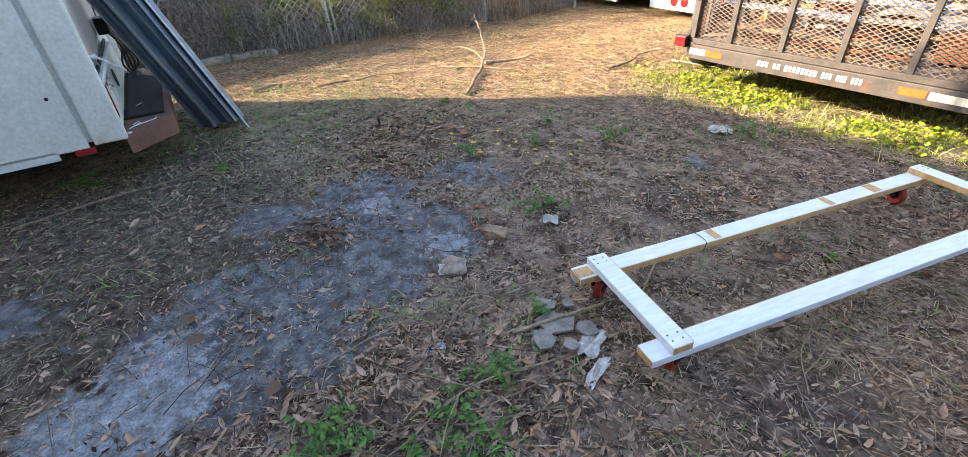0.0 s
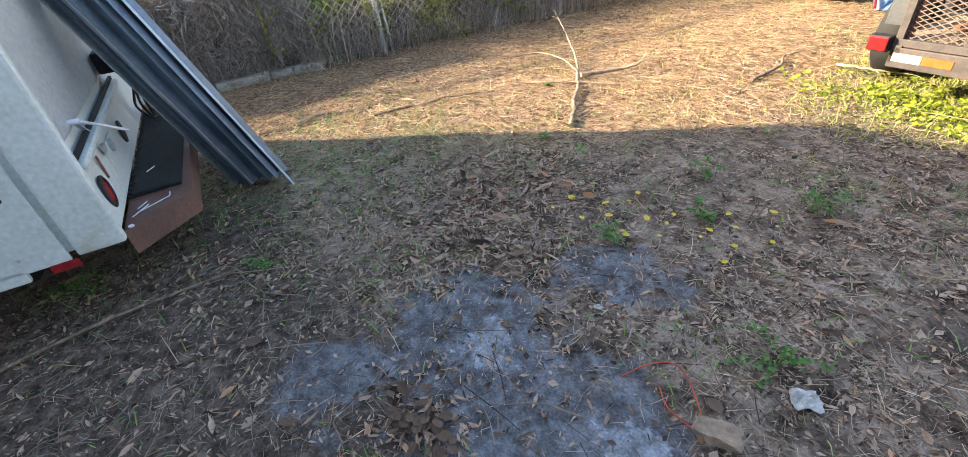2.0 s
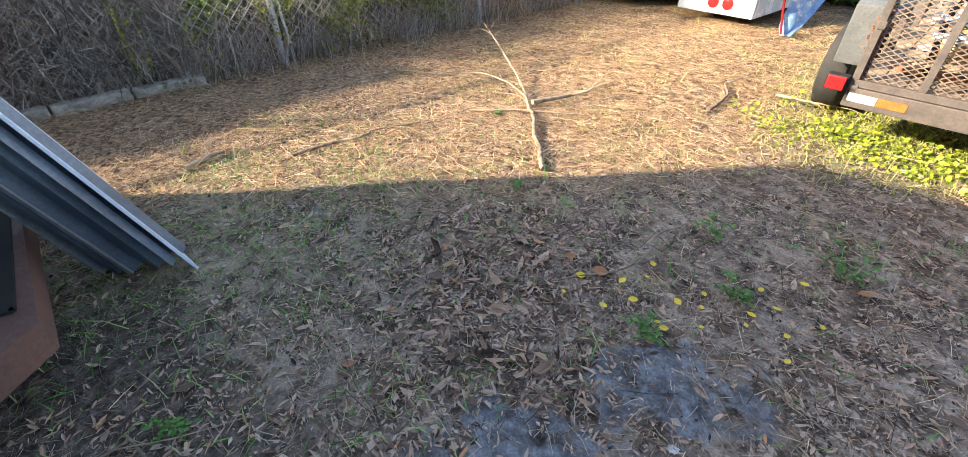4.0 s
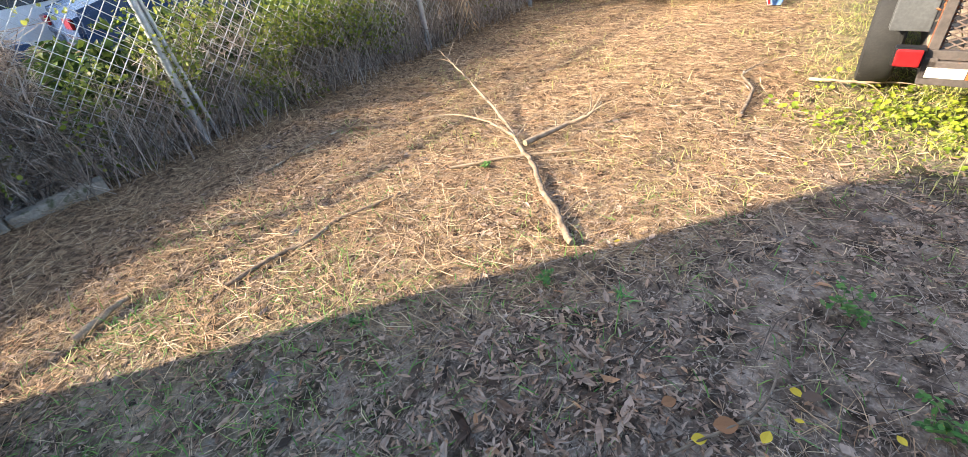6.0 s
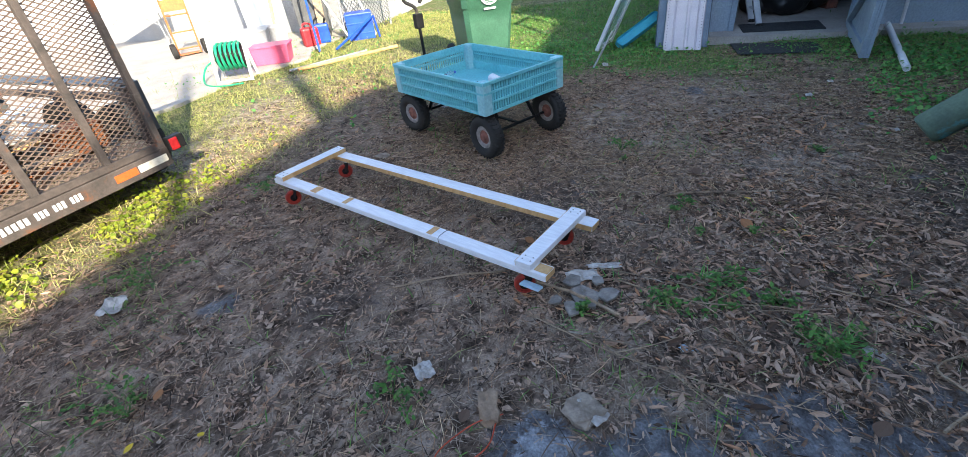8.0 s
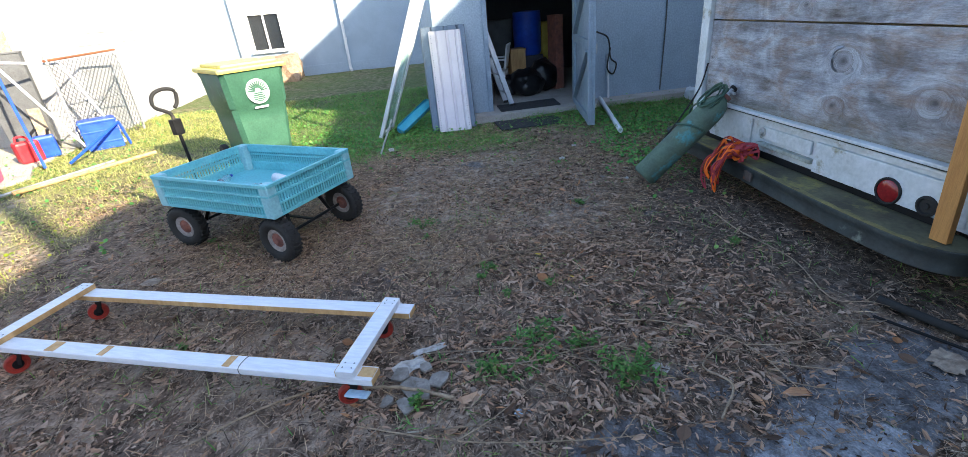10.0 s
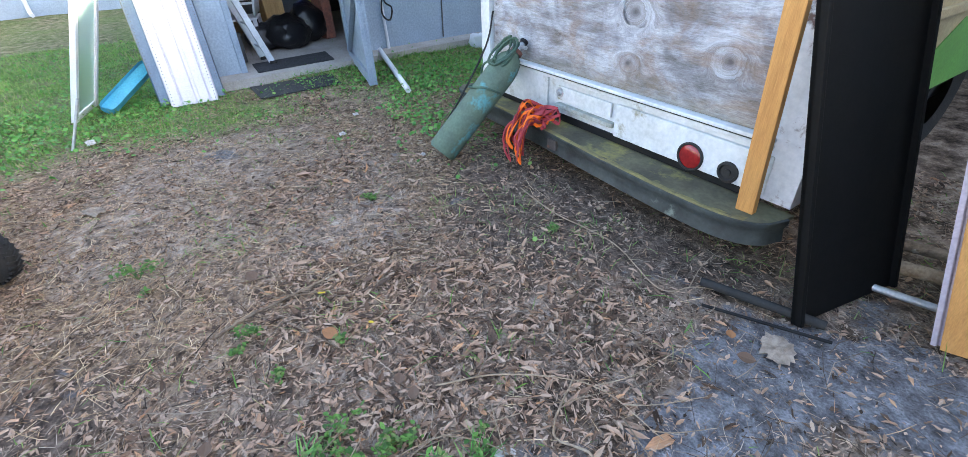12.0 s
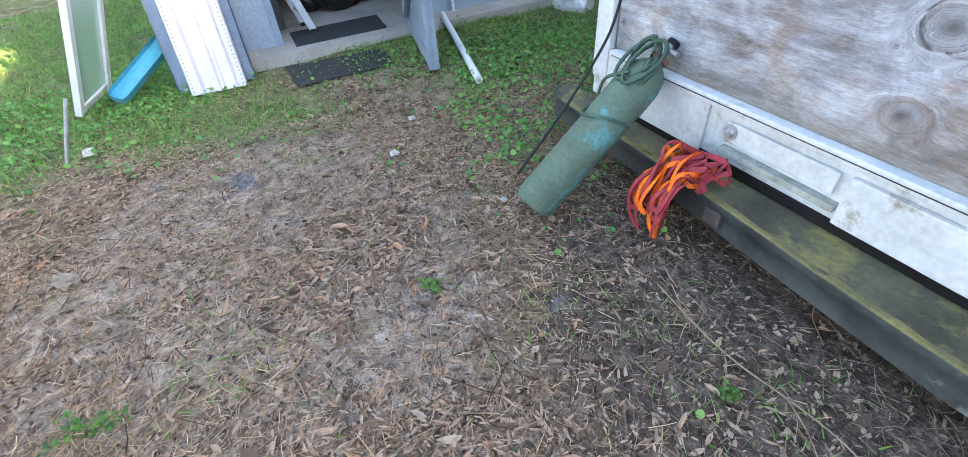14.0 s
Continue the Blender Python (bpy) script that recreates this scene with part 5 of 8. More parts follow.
for i, (x, y, w, d, h, mt, lab, tn) in enumerate((
        (-1.338, 3.937, 0.17, 0.13, 0.05, PAPER, "crumpled white paper scrap on the ground", 20),
        (-0.679, 1.379, 0.09, 0.17, 0.03, PAPER, "torn pale paper strip on the soil", 15),
        (-1.438, 1.99, 0.09, 0.08, 0.04, PAPER, "small white paper scrap on the soil", 40),
        (-1.115, 0.885, 0.09, 0.05, 0.02, BLUE_PAPER, "small pale blue plastic scrap on leaf litter", 70),
        (-1.0, 0.19, 0.08, 0.05, 0.02, PAPER, "small pale scrap among weeds", 30),
        (2.02, 1.46, 0.15, 0.09, 0.03, SLAB_STONE, "flat dry curled bark flake on the ground", 40),
        (2.29, -0.41, 0.07, 0.06, 0.03, PAPER, "small white wrapper on the ground", 0),
        (2.72, -0.70, 0.06, 0.05, 0.02, PAPER, "small white scrap on the ground", 0),
        (-1.30, -1.05, 0.13, 0.16, 0.015, SLAB_STONE, "torn dirty cardboard scrap beside the black panel", 30),
        (-2.218, 1.839, 0.035, 0.03, 0.012, PAPER, "tiny white chip on the sand", 0),
        (-1.50, 1.28, 0.13, 0.10, 0.03, PAPER, "dirty pale paper scrap in leaves", 55),
        (1.44, -0.78, 0.04, 0.03, 0.02, PAPER, "tiny white chip by the gas cylinder", 0),
        (2.05, 3.15, 0.14, 0.05, 0.03, PAPER, "pale scrap on the grass", 60),
        (0.75, 3.25, 0.12, 0.10, 0.02, SLAB_STONE, "pale crumbs of mortar on the ground", 60),
        (-0.57, 1.28, 0.18, 0.045, 0.02, PAPER, "torn pale strip beside the lumber frame", 100))):
    crumpled("paper_scrap", x, y, 0.0, w, d, h, mt, lab, "litter", tn, i + 1)


def stone(name, x, y, sx, sy, sz, mat_, label, turn=0, seed=0):
    bm = bmesh.new()
    bmesh.ops.create_icosphere(bm, subdivisions=3, radius=1)
    for v in bm.verts:
        k = 1 + 0.35 * noise.noise(v.co * 1.6 + Vector((seed, seed * 2, 0))) + 0.1 * noise.noise(v.co * 5)
        v.co = Vector((max(-0.8, min(0.8, v.co.x)) * k * sx, max(-0.75, min(0.75, v.co.y)) * k * sy, max(-0.5, min(0.6, v.co.z)) * k * sz))
    ob = part(name, bm, mat_)
    ob.matrix_world = pose(x, y, sz * 0.3, 0, 0, turn)
    return tagged(ob, label, "stone")


stone("broken_brick", -1.564, 1.66, 0.085, 0.05, 0.045, ROCK, "broken tan brick piece lying on the sand", 20, 1)
stone("broken_slab", -1.50, 1.30, 0.075, 0.085, 0.03, SLAB_STONE, "flat broken concrete chunk in leaf litter", 50, 2)


def plaster_scraps():
    t = thing("plaster_scrap", "broken pale plaster board pieces lying in the leaves", "rubble", pose(-0.85, 1.36, 0.012))
    rg = random.Random(21)
    for k, (x, y, size) in enumerate(((0.0, 0.0, 0.085), (0.11, 0.07, 0.055), (-0.10, 0.05, 0.05), (0.03, -0.12, 0.06), (0.13, -0.06, 0.04), (-0.05, 0.13, 0.035))):
        n = rg.randrange(5, 7)
        poly = [(x + size * rg.uniform(0.75, 1.25) * math.cos(6.283 * (i + rg.uniform(-0.25, 0.25)) / n), y + 0.85 * size * rg.uniform(0.75, 1.25) * math.sin(6.283 * (i + rg.uniform(-0.25, 0.25)) / n)) for i in range(n)]
        part("fragment", prism_bm(poly, 0.013, pose(0, 0, 0.004 * (k % 3), rg.uniform(-5, 5), rg.uniform(-5, 5))), PLASTER, t)


plaster_scraps()
stone("rock", -6.62, 6.4, 0.16, 0.12, 0.12, ROCK, "brown rock at the foot of the palm", 10, 4)


def tube_thing(name, ctrl, r, mat_, label, category, taper=None, n=6, seg=6):
    ob = part(name, tube_bm(curve_pts(ctrl, n), r, seg, taper), mat_)
    smooth(ob, 60)
    return tagged(ob, label, category)


tube_thing("wire", [(-1.58, 1.60, 0.012), (-1.66, 1.70, 0.03), (-1.80, 1.80, 0.02), (-1.88, 1.74, 0.012), (-1.92, 1.62, 0.01)], 0.0028, ORANGE_WIRE, "thin orange wire curled on the sand", "wire")
tube_thing("wire", [(-1.60, 1.62, 0.012), (-1.72, 1.62, 0.02), (-1.80, 1.68, 0.01)], 0.003, ORANGE_WIRE, "thin orange wire curled on the sand", "wire")


# ---- sticks and the fallen branch ----
def branch(name, ctrl, r0, r1, mat_, label, twigs=0, seed=1):
    t = thing(name, label, "branch")
    pts = curve_pts(ctrl, 7)
    rnd = random.Random(seed)
    pts = [p + Vector((rnd.uniform(-1, 1), rnd.uniform(-1, 1), rnd.uniform(-0.5, 0.5))) * r0 * 0.35 for p in pts]
    smooth(part("stem", tube_bm(pts, r0, 8, r1), mat_, t), 60)
    for k in range(twigs):
        i = rnd.randrange(2, len(pts) - 1)
        a = pts[i]
        d = (pts[i] - pts[i - 1]).normalized()
        side = Vector((-d.y, d.x, 0)) * rnd.choice((-1, 1))
        ln = rnd.uniform(0.15, 0.45)
        q = [a, a + (d * 0.6 + side * 0.5) * ln * 0.5 + Vector((0, 0, 0.02)), a + (d * 0.7 + side * rnd.uniform(0.4, 0.9)) * ln + Vector((0, 0, rnd.uniform(-0.01, 0.04)))]
        smooth(part("twig", tube_bm(curve_pts(q, 4), max(0.003, r0 * 0.32), 6, 0.0015), mat_, t), 60)
    return t


branch("fallen_branch", [(-3.63, 3.19, 0.015), (-3.80, 3.42, 0.018), (-3.95, 3.58, 0.02), (-4.14, 3.84, 0.03), (-4.28, 3.98, 0.03)], 0.019, 0.015, BARK, "thick dark end of the dead branch on dry grass", 2, 23)
branch("fallen_branch", [(-4.26, 3.96, 0.03), (-4.60, 4.33, 0.06), (-5.0, 4.64, 0.15), (-5.35, 4.88, 0.24), (-5.66, 5.08, 0.32)], 0.015, 0.004, BARK_PALE, "long forked grey dead branch lying on dry grass", 8, 3)
branch("branch_fork", [(-4.40, 4.12, 0.05), (-4.7, 4.22, 0.10), (-5.05, 4.25, 0.10), (-5.3, 4.2, 0.06)], 0.010, 0.004, BARK_PALE, "thin pale dead branch fork on dry grass", 5, 5)
branch("branch_fork", [(-4.30, 4.05, 0.05), (-4.15, 4.40, 0.04), (-4.02, 4.50, 0.08), (-3.95, 4.62, 0.14)], 0.022, 0.007, BARK_PALE, "gnarled pale branch stub with twigs", 5, 6)
branch("stick", [(-4.66, 3.66, 0.015), (-4.3, 3.9, 0.03), (-3.9, 4.13, 0.02)], 0.011, 0.006, BARK_PALE, "thin pale straight stick on dry grass", 2, 7)
branch("stick", [(-5.15, 2.26, 0.012), (-5.08, 2.5, 0.022), (-4.99, 2.72, 0.02), (-4.97, 2.92, 0.026), (-4.88, 3.1, 0.02), (-4.80, 3.30, 0.014)], 0.014, 0.009, BARK, "dark mossy stick on dry grass", 1, 8)
branch("stick", [(-3.08, 4.87, 0.015), (-3.05, 5.3, 0.03), (-3.15, 5.62, 0.03), (-3.0, 5.9, 0.05)], 0.016, 0.006, BARK, "forked brown stick on dry grass", 3, 9)
branch("stick", [(-3.75, -0.45, 0.02), (-3.78, 0.1, 0.02), (-3.72, 0.68, 0.015)], 0.010, 0.006, BARK, "long thin grey stick beside the box trailer", 1, 10)
branch("stick", [(-3.75, 0.68, 0.01), (-3.45, 0.72, 0.015), (-3.25, 0.88, 0.012)], 0.006, 0.003, BARK, "thin grey twig on leaf litter", 1, 11)
branch("stick", [(0.22, 0.95, 0.014), (0.27, 0.80, 0.02), (0.30, 0.58, 0.02), (0.36, 0.24, 0.014)], 0.009, 0.005, BARK, "dark bent stick on leaf litter", 1, 12)
branch("stick", [(1.235, 0.40, 0.010), (1.32, 0.24, 0.02), (1.38, 0.12, 0.04), (1.34, 0.05, 0.05), (1.20, 0.075, 0.02)], 0.006, 0.005, BARK, "short hooked dark stick", 0, 13)
branch("stick", [(0.5, -1.05, 0.015), (0.1, -1.0, 0.03), (-0.35, -1.05, 0.03), (-0.75, -0.95, 0.02), (-0.85, -1.1, 0.02)], 0.0045, 0.002, BARK_PALE, "long thin pale vine stem under the bumper", 4, 14)
branch("stick", [(-1.35, 0.10, 0.01), (-1.2, -0.05, 0.02), (-1.05, 0.0, 0.02), (-0.9, -0.25, 0.015)], 0.006, 0.004, BARK_PALE, "thin pale twig on sand", 1, 15)
branch("stick", [(-0.70, 1.80, 0.012), (-0.80, 2.1, 0.02), (-0.92, 2.36, 0.012)], 0.006, 0.004, BARK_PALE, "thin tan twig under the lumber frame", 0, 16)
branch("stick", [(-0.95, 1.18, 0.01), (-0.85, 1.4, 0.03), (-0.78, 1.6, 0.02)], 0.010, 0.007, BARK_PALE, "split pale stick beside the lumber frame", 0, 17)
branch("stick", [(-2.7, 5.6, 0.02), (-2.45, 5.5, 0.05), (-2.2, 5.55, 0.04)], 0.014, 0.006, BARK_PALE, "pale stick beside the trailer", 4, 18)
branch("stick", [(-6.0, 3.2, 0.012), (-5.9, 3.9, 0.03), (-5.4, 4.2, 0.02)], 0.009, 0.004, BARK, "thin brown vine stem on straw", 3, 19)
branch("stick", [(-3.0, 2.3, 0.01), (-2.75, 2.6, 0.02), (-2.70, 2.9, 0.012)], 0.006, 0.003, BARK, "thin grey twig on leaf litter", 1, 20)
branch("stick", [(-5.55, 1.70, 0.01), (-5.57, 1.85, 0.02), (-5.60, 1.98, 0.015)], 0.024, 0.012, BARK_PALE, "short flat piece of bark", 0, 21)
for k, ctrl in enumerate((((-0.62, 1.30), (-0.70, 0.95), (-0.80, 0.62), (-0.86, 0.25)), ((-0.70, 1.22), (-0.84, 0.85), (-0.82, 0.45), (-0.92, 0.05)), ((-0.55, 1.05), (-0.72, 0.75), (-0.88, 0.55), (-1.0, 0.15)), ((-1.02, 1.62), (-1.22, 1.20), (-1.32, 0.80), (-1.36, 0.45)), ((-1.10, 1.50), (-1.18, 1.05), (-1.30, 0.95), (-1.52, 0.62)), ((-0.62, 0.25), (-0.75, 0.0), (-1.0, -0.25), (-1.3, -0.3)))):
    branch("dry_stem", [(x, y, 0.025 + 0.02 * (i in (1, 2))) for i, (x, y) in enumerate(ctrl)], 0.004, 0.002, BARK_PALE if k % 2 else BARK, "long dry weed stem lying over the leaf pile", 3, 60 + k)
rnd = random.Random(5)
for k in range(70):
    x, y, a, ln = rnd.uniform(-5.8, 2.6), rnd.uniform(-1.2, 5.6), rnd.uniform(0, 6.28), rnd.uniform(0.12, 0.5)
    b = Vector((x, y, 0.012))
    d = Vector((math.cos(a), math.sin(a), 0))
    s = Vector((-d.y, d.x, 0)) * rnd.uniform(-0.06, 0.06)
    branch("twig", [b, b + d * ln * 0.5 + s + Vector((0, 0, 0.012)), b + d * ln], rnd.uniform(0.002, 0.0045), 0.0012, rnd.choice((BARK, BARK_PALE)), "thin dry twig on the ground", rnd.randrange(0, 2), k + 40)


# ---- yellow leaves and broad-leaved weeds ----
def leaf_thing(name, x, y, z, length, mat_, label, turn, tilt):
    bm = bmesh.new()
    n = 7
    rows = []
    for i in range(n + 1):
        u = i / n
        w = math.sin(math.pi * min(1, u * 0.97 + 0.02)) ** 0.8 * 0.36 * length
        zc = 0.25 * length * (u - 0.5) ** 2
        rows.append([bm.verts.new(((u - 0.5) * length, s * w, zc + abs(s) * 0.12 * w * 2)) for s in (-1, 0, 1)])
    for a, b in zip(rows, rows[1:]):
        for j in (0, 1):
            bm.faces.new((a[j], b[j], b[j + 1], a[j + 1]))
    ob = part(name, bm, mat_)
    ob.matrix_world = pose(x, y, z, tilt, tilt * 0.6, turn)
    return tagged(ob, label, "leaf")


rnd = random.Random(9)
for k, (x, y) in enumerate(((-2.907, 2.27), (-2.487, 2.33), (-2.148, 2.66), (-2.62, 2.62), (-2.28, 2.73), (-2.45, 2.52), (-2.35, 2.58), (-2.2, 2.55), (-2.6, 2.42), (-2.70, 2.50), (-2.30, 2.44), (-2.05, 2.62), (-2.1, 2.78),
                            (-2.52, 2.28), (-2.75, 2.32), (-2.0, 2.50), (-2.40, 2.68), (-2.9, 2.42), (-2.2, 2.86), (-2.44, 2.36), (-2.0, 3.0), (-1.9, 2.75), (-2.65, 2.72), (-0.1, 0.3), (0.25, 0.42), (-3.4, 3.3))):
    leaf_thing("yellow_leaf", x + rnd.uniform(-0.03, 0.03), y + rnd.uniform(-0.03, 0.03), 0.018, rnd.uniform(0.025, 0.05), YELLOW, "small bright yellow fallen leaf", rnd.uniform(0, 360), rnd.uniform(-14, 14))
for k in range(46):
    a, q = rnd.uniform(0, 6.28), rnd.random() ** 0.7 * 0.14
    leaf_thing("brown_leaf", -2.27 + 1.25 * q * math.cos(a), 0.94 + q * math.sin(a), 0.035 + 0.05 * (1 - q / 0.14) * rnd.random(), rnd.uniform(0.03, 0.058), LEAF_BROWN, "curled brown leaf in a clump on sand", rnd.uniform(0, 360), rnd.uniform(-38, 38))
ORANGE_LEAF = litter("orange_leaf", [(0.27, 0.12, 0.05), (0.32, 0.15, 0.07)], 0.6)
for k in range(40):
    x, y = rnd.uniform(-3.8, 0.8), rnd.uniform(-1.0, 3.2)
    leaf_thing("brown_leaf", x, y, 0.022, rnd.uniform(0.045, 0.085), rnd.choice((ORANGE_LEAF, LEAF_BROWN, LEAF_BROWN, LEAF_BROWN)), "large curled brown leaf", rnd.uniform(0, 360), rnd.uniform(-20, 20))


def weed(x, y, r, n, seed, tall=0.10, size=0.05):
    """A low weed: thin stems from one root, with paired leaves."""
    t = thing("weed", "low green weed growing through leaf litter", "weed", pose(x, y, 0), "weeds")
    rg = np.random.default_rng(seed)
    stem = bmesh.new()
    lx, ly, lz = [], [], []
    for k in range(n):
        a, d = rg.uniform(0, 6.28), r * rg.uniform(0.3, 1.0)
        h = tall * rg.uniform(0.3, 1.0)
        pts = curve_pts([(0, 0, 0), (d * 0.5 * math.cos(a), d * 0.5 * math.sin(a), h), (d * math.cos(a), d * math.sin(a), h * 0.8)], 3)
        add_tube(stem, pts, 0.0018, 4, 0.001)
        for p in pts[2:]:
            for _ in range(3):
                lx.append(p.x + rg.normal(0, size * 0.45))
                ly.append(p.y + rg.normal(0, size * 0.45))
                lz.append(max(0.008, p.z + rg.normal(0, 0.008)))
    lx, ly, lz = np.array(lx), np.array(ly), np.array(lz)
    m = len(lx)
    sz = np.stack([rg.uniform(0.6, 1.2, m) * size] * 2 + [np.full(m, size)], -1)
    sz[:, 1] *= 1.5
    v, f = pieces(lx, ly, lz, LEAF, LEAF_F, rg.uniform(0, 6.28, m), sz, rg.normal(0, 0.35, m), rg.normal(0, 0.35, m))
    n0 = len(v)
    v += [tuple(q.co) for q in stem.verts]
    stem.verts.index_update()
    f += [[n0 + q.index for q in fc.verts] for fc in stem.faces]
    stem.free()
    me = bpy.data.meshes.new("foliage")
    me.from_pydata(v, [], f)
    me.materials.append(WEED)
    o = new("foliage", me)
    o.parent = t
    o["kind"] = "stuff"


for k, (x, y, r) in enumerate(WEEDS):
    weed(x, y, r, int(4 + r * 22), 100 + k, 0.05 + 0.25 * r, 0.028)
for k in range(9):
    weed(rnd.uniform(-4.5, 2.2), rnd.uniform(0.2, 4.0), rnd.uniform(0.03, 0.06), rnd.randrange(2, 5), 200 + k, 0.03, 0.026)


def grass_tuft(x, y, n, reach, seed):
    """Spiky upright blades from one root."""
    t = thing("grass_tuft", "spiky green grass tuft in the leaf litter", "grass tuft", pose(x, y, 0), "grass tufts")
    rg = np.random.default_rng(seed)
    size = np.stack([rg.uniform(0.5, 1.0, n) * reach, rg.uniform(0.004, 0.008, n), np.ones(n)], -1)
    v, f = pieces(rg.normal(0, 0.02, n), rg.normal(0, 0.02, n), np.zeros(n), BLADE, BLADE_F, rg.uniform(0, 6.28, n), size, rg.normal(0.7, 0.3, n), rg.normal(0, 0.3, n), rg.normal(-3, 1.5, n))
    me = bpy.data.meshes.new("foliage")
    me.from_pydata(v, [], f)
    me.materials.append(CLOVER)
    o = new("foliage", me)
    o.parent = t
    o["kind"] = "stuff"


for k, (x, y, n, reach) in enumerate(((-0.98, 0.30, 34, 0.17), (-0.92, 0.42, 20, 0.13), (-0.60, 0.80, 16, 0.11), (-0.84, 1.03, 18, 0.12), (-0.66, 1.22, 10, 0.08), (-1.05, 1.42, 8, 0.07), (-2.48, 2.28, 14, 0.10), (-3.30, 2.95, 12, 0.10))):
    grass_tuft(x, y, n, reach, 300 + k)


# ---- gas cylinder against the truck ----
def gas_cylinder():
    base = Vector((1.225, -0.835, 0.085))
    axis = Vector((-0.06, -0.725, 0.686)).normalized()
    t = thing("gas_cylinder", "tall faded green gas cylinder leaning on the truck bumper", "gas cylinder", Matrix.Translation(base) @ frame_of((0, 0, 0), axis).to_4x4())
    r = 0.113
    smooth(part("body", lathe_bm([(0, 0), (r * 0.86, 0), (r, 0.02), (r, 0.76), (r * 0.96, 0.82), (r * 0.80, 0.875), (r * 0.55, 0.91), (0.038, 0.925), (0.038, 0.95), (0, 0.95)], 36), CYL_GREEN, t))
    part("neck_ring", lathe_bm([(0.036, 0.935), (0.05, 0.935), (0.05, 0.962), (0.036, 0.962)], 20), RIM_RUST, t)
    v = part("valve", rod_bm((0, 0, 0.95), (0, 0, 1.03), 0.017), GALV, t, "dull metal cylinder valve")
    bm = bmesh.new()
    add_rod(bm, (0, 0, 1.0), (-0.075, 0.0, 1.0), 0.013)
    add_rod(bm, (0, 0, 1.005), (0.05, 0.02, 1.005), 0.011)
    part("outlet", bm, GALV, v)
    part("knob", lathe_bm([(0, 1.03), (0.032, 1.03), (0.034, 1.045), (0.03, 1.055), (0, 1.055)], 12), BLACK_PAINT, v, "black valve knob")
    coil = []
    for k in range(90):
        a = k / 90 * 2 * math.pi * 5
        coil.append((0.055 * math.sin(a) + 0.03 * math.sin(a * 0.37) - 0.02, 0.10 + 0.03 * math.cos(a * 0.9), 0.87 + 0.12 * math.cos(a) + 0.01 * math.sin(a * 1.7)))
    smooth(part("hose", tube_bm(coil, 0.010, 6), HOSE_GREEN, t, "green rubber hose looped round the valve"), 60)
    loop = curve_pts([(-0.03, 0.13, 0.80), (0.09, 0.11, 0.72), (0.125, 0.03, 0.62), (0.04, 0.125, 0.52), (-0.09, 0.10, 0.57), (-0.125, -0.03, 0.62)], 6)
    smooth(part("hose", tube_bm(loop, 0.009, 6), HOSE_GREEN, t, "green rubber hose looped round the valve"), 60)
    return t


gas_cylinder()
tube_thing("rope", [(1.62, -0.98, 0.01), (1.60, -1.25, 0.32), (1.55, -1.5, 0.72), (1.52, -1.56, 0.98)], 0.008, BLACK_RUBBER, "thin dark rod leaning behind the gas cylinder", "rod")


# ---- box truck with plywood back ----
def box_truck():
    t = thing("box_truck", "old white box truck with weathered plywood back and mossy bumper", "truck", pose(0, -1.6, 0))
    L, R = 1.76, -0.96
    part("body", box_bm((L - R - 0.04, 4.4, 2.45), ((L + R) / 2, -2.32, 1.875), bevel=0.02), TAN_PAINT, t, "tan painted box side")
    part("corner_post", box_bm((0.13, 0.12, 2.6), (L - 0.065, -0.06, 1.75), bevel=0.015), TRUCK_WHITE, t)
    part("inner_post", box_bm((0.035, 0.05, 2.4), (L - 0.148, 0.004, 1.85), bevel=0.006), TRUCK_WHITE, t)
    part("corner_post", prism_bm([(R, 0.34), (R + 0.20, 0.34), (R + 0.27, 0.64), (R + 0.27, 3.05), (R, 3.05)], 0.11, pose(0, 0, 0, 90) @ Matrix.Translation((0, 0, -0.01))), surf("rusty_truck_white", (0.64, 0.66, 0.70), (0.52, 0.54, 0.57), 4, 0.5, 0.2, 40, third=(0.12, 0.07, 0.06), third_at=0.60), t, "white corner post with rust patches")
    s = part("sill", box_bm((L - R - 0.02, 0.10, 0.30), ((L + R) / 2, -0.06, 0.49), bevel=0.012), TRUCK_WHITE, t, "dirty white steel sill")
    part("lip", box_bm((L - R - 0.36, 0.075, 0.022), ((L + R) / 2 - 0.02, 0.012, 0.652), bevel=0.006), TRUCK_WHITE, s)
    part("lip", box_bm((L - R - 0.36, 0.05, 0.02), ((L + R) / 2 - 0.02, 0.0, 0.615), bevel=0.006), TRUCK_WHITE, s)
    part("plate", box_bm((1.02, 0.03, 0.215), (-0.31, 0.004, 0.465), bevel=0.01), TRUCK_WHITE, s)
    part("plate", box_bm((0.52, 0.02, 0.10), (0.50, 0.006, 0.515), bevel=0.008), TRUCK_WHITE, s)
    part("ledge", box_bm((0.56, 0.05, 0.03), (0.48, 0.012, 0.425), bevel=0.006), surf("grimy_white", (0.42, 0.44, 0.40), (0.20, 0.21, 0.17), 9, 0.7, 0.2, 50), s, "grimy ledge above the bumper")
    # solid black strip that paints the shade between sill and bumper
    part("slot", box_bm((2.4, 0.012, 0.05), (0.42, -0.003, 0.335), bevel=0.003), BLACK_PAINT, s, "black strip standing for the shaded gap above the bumper")
    part("plate", box_bm((0.55, 0.02, 0.27), (1.15, 0.001, 0.485), bevel=0.008), TRUCK_WHITE, s)
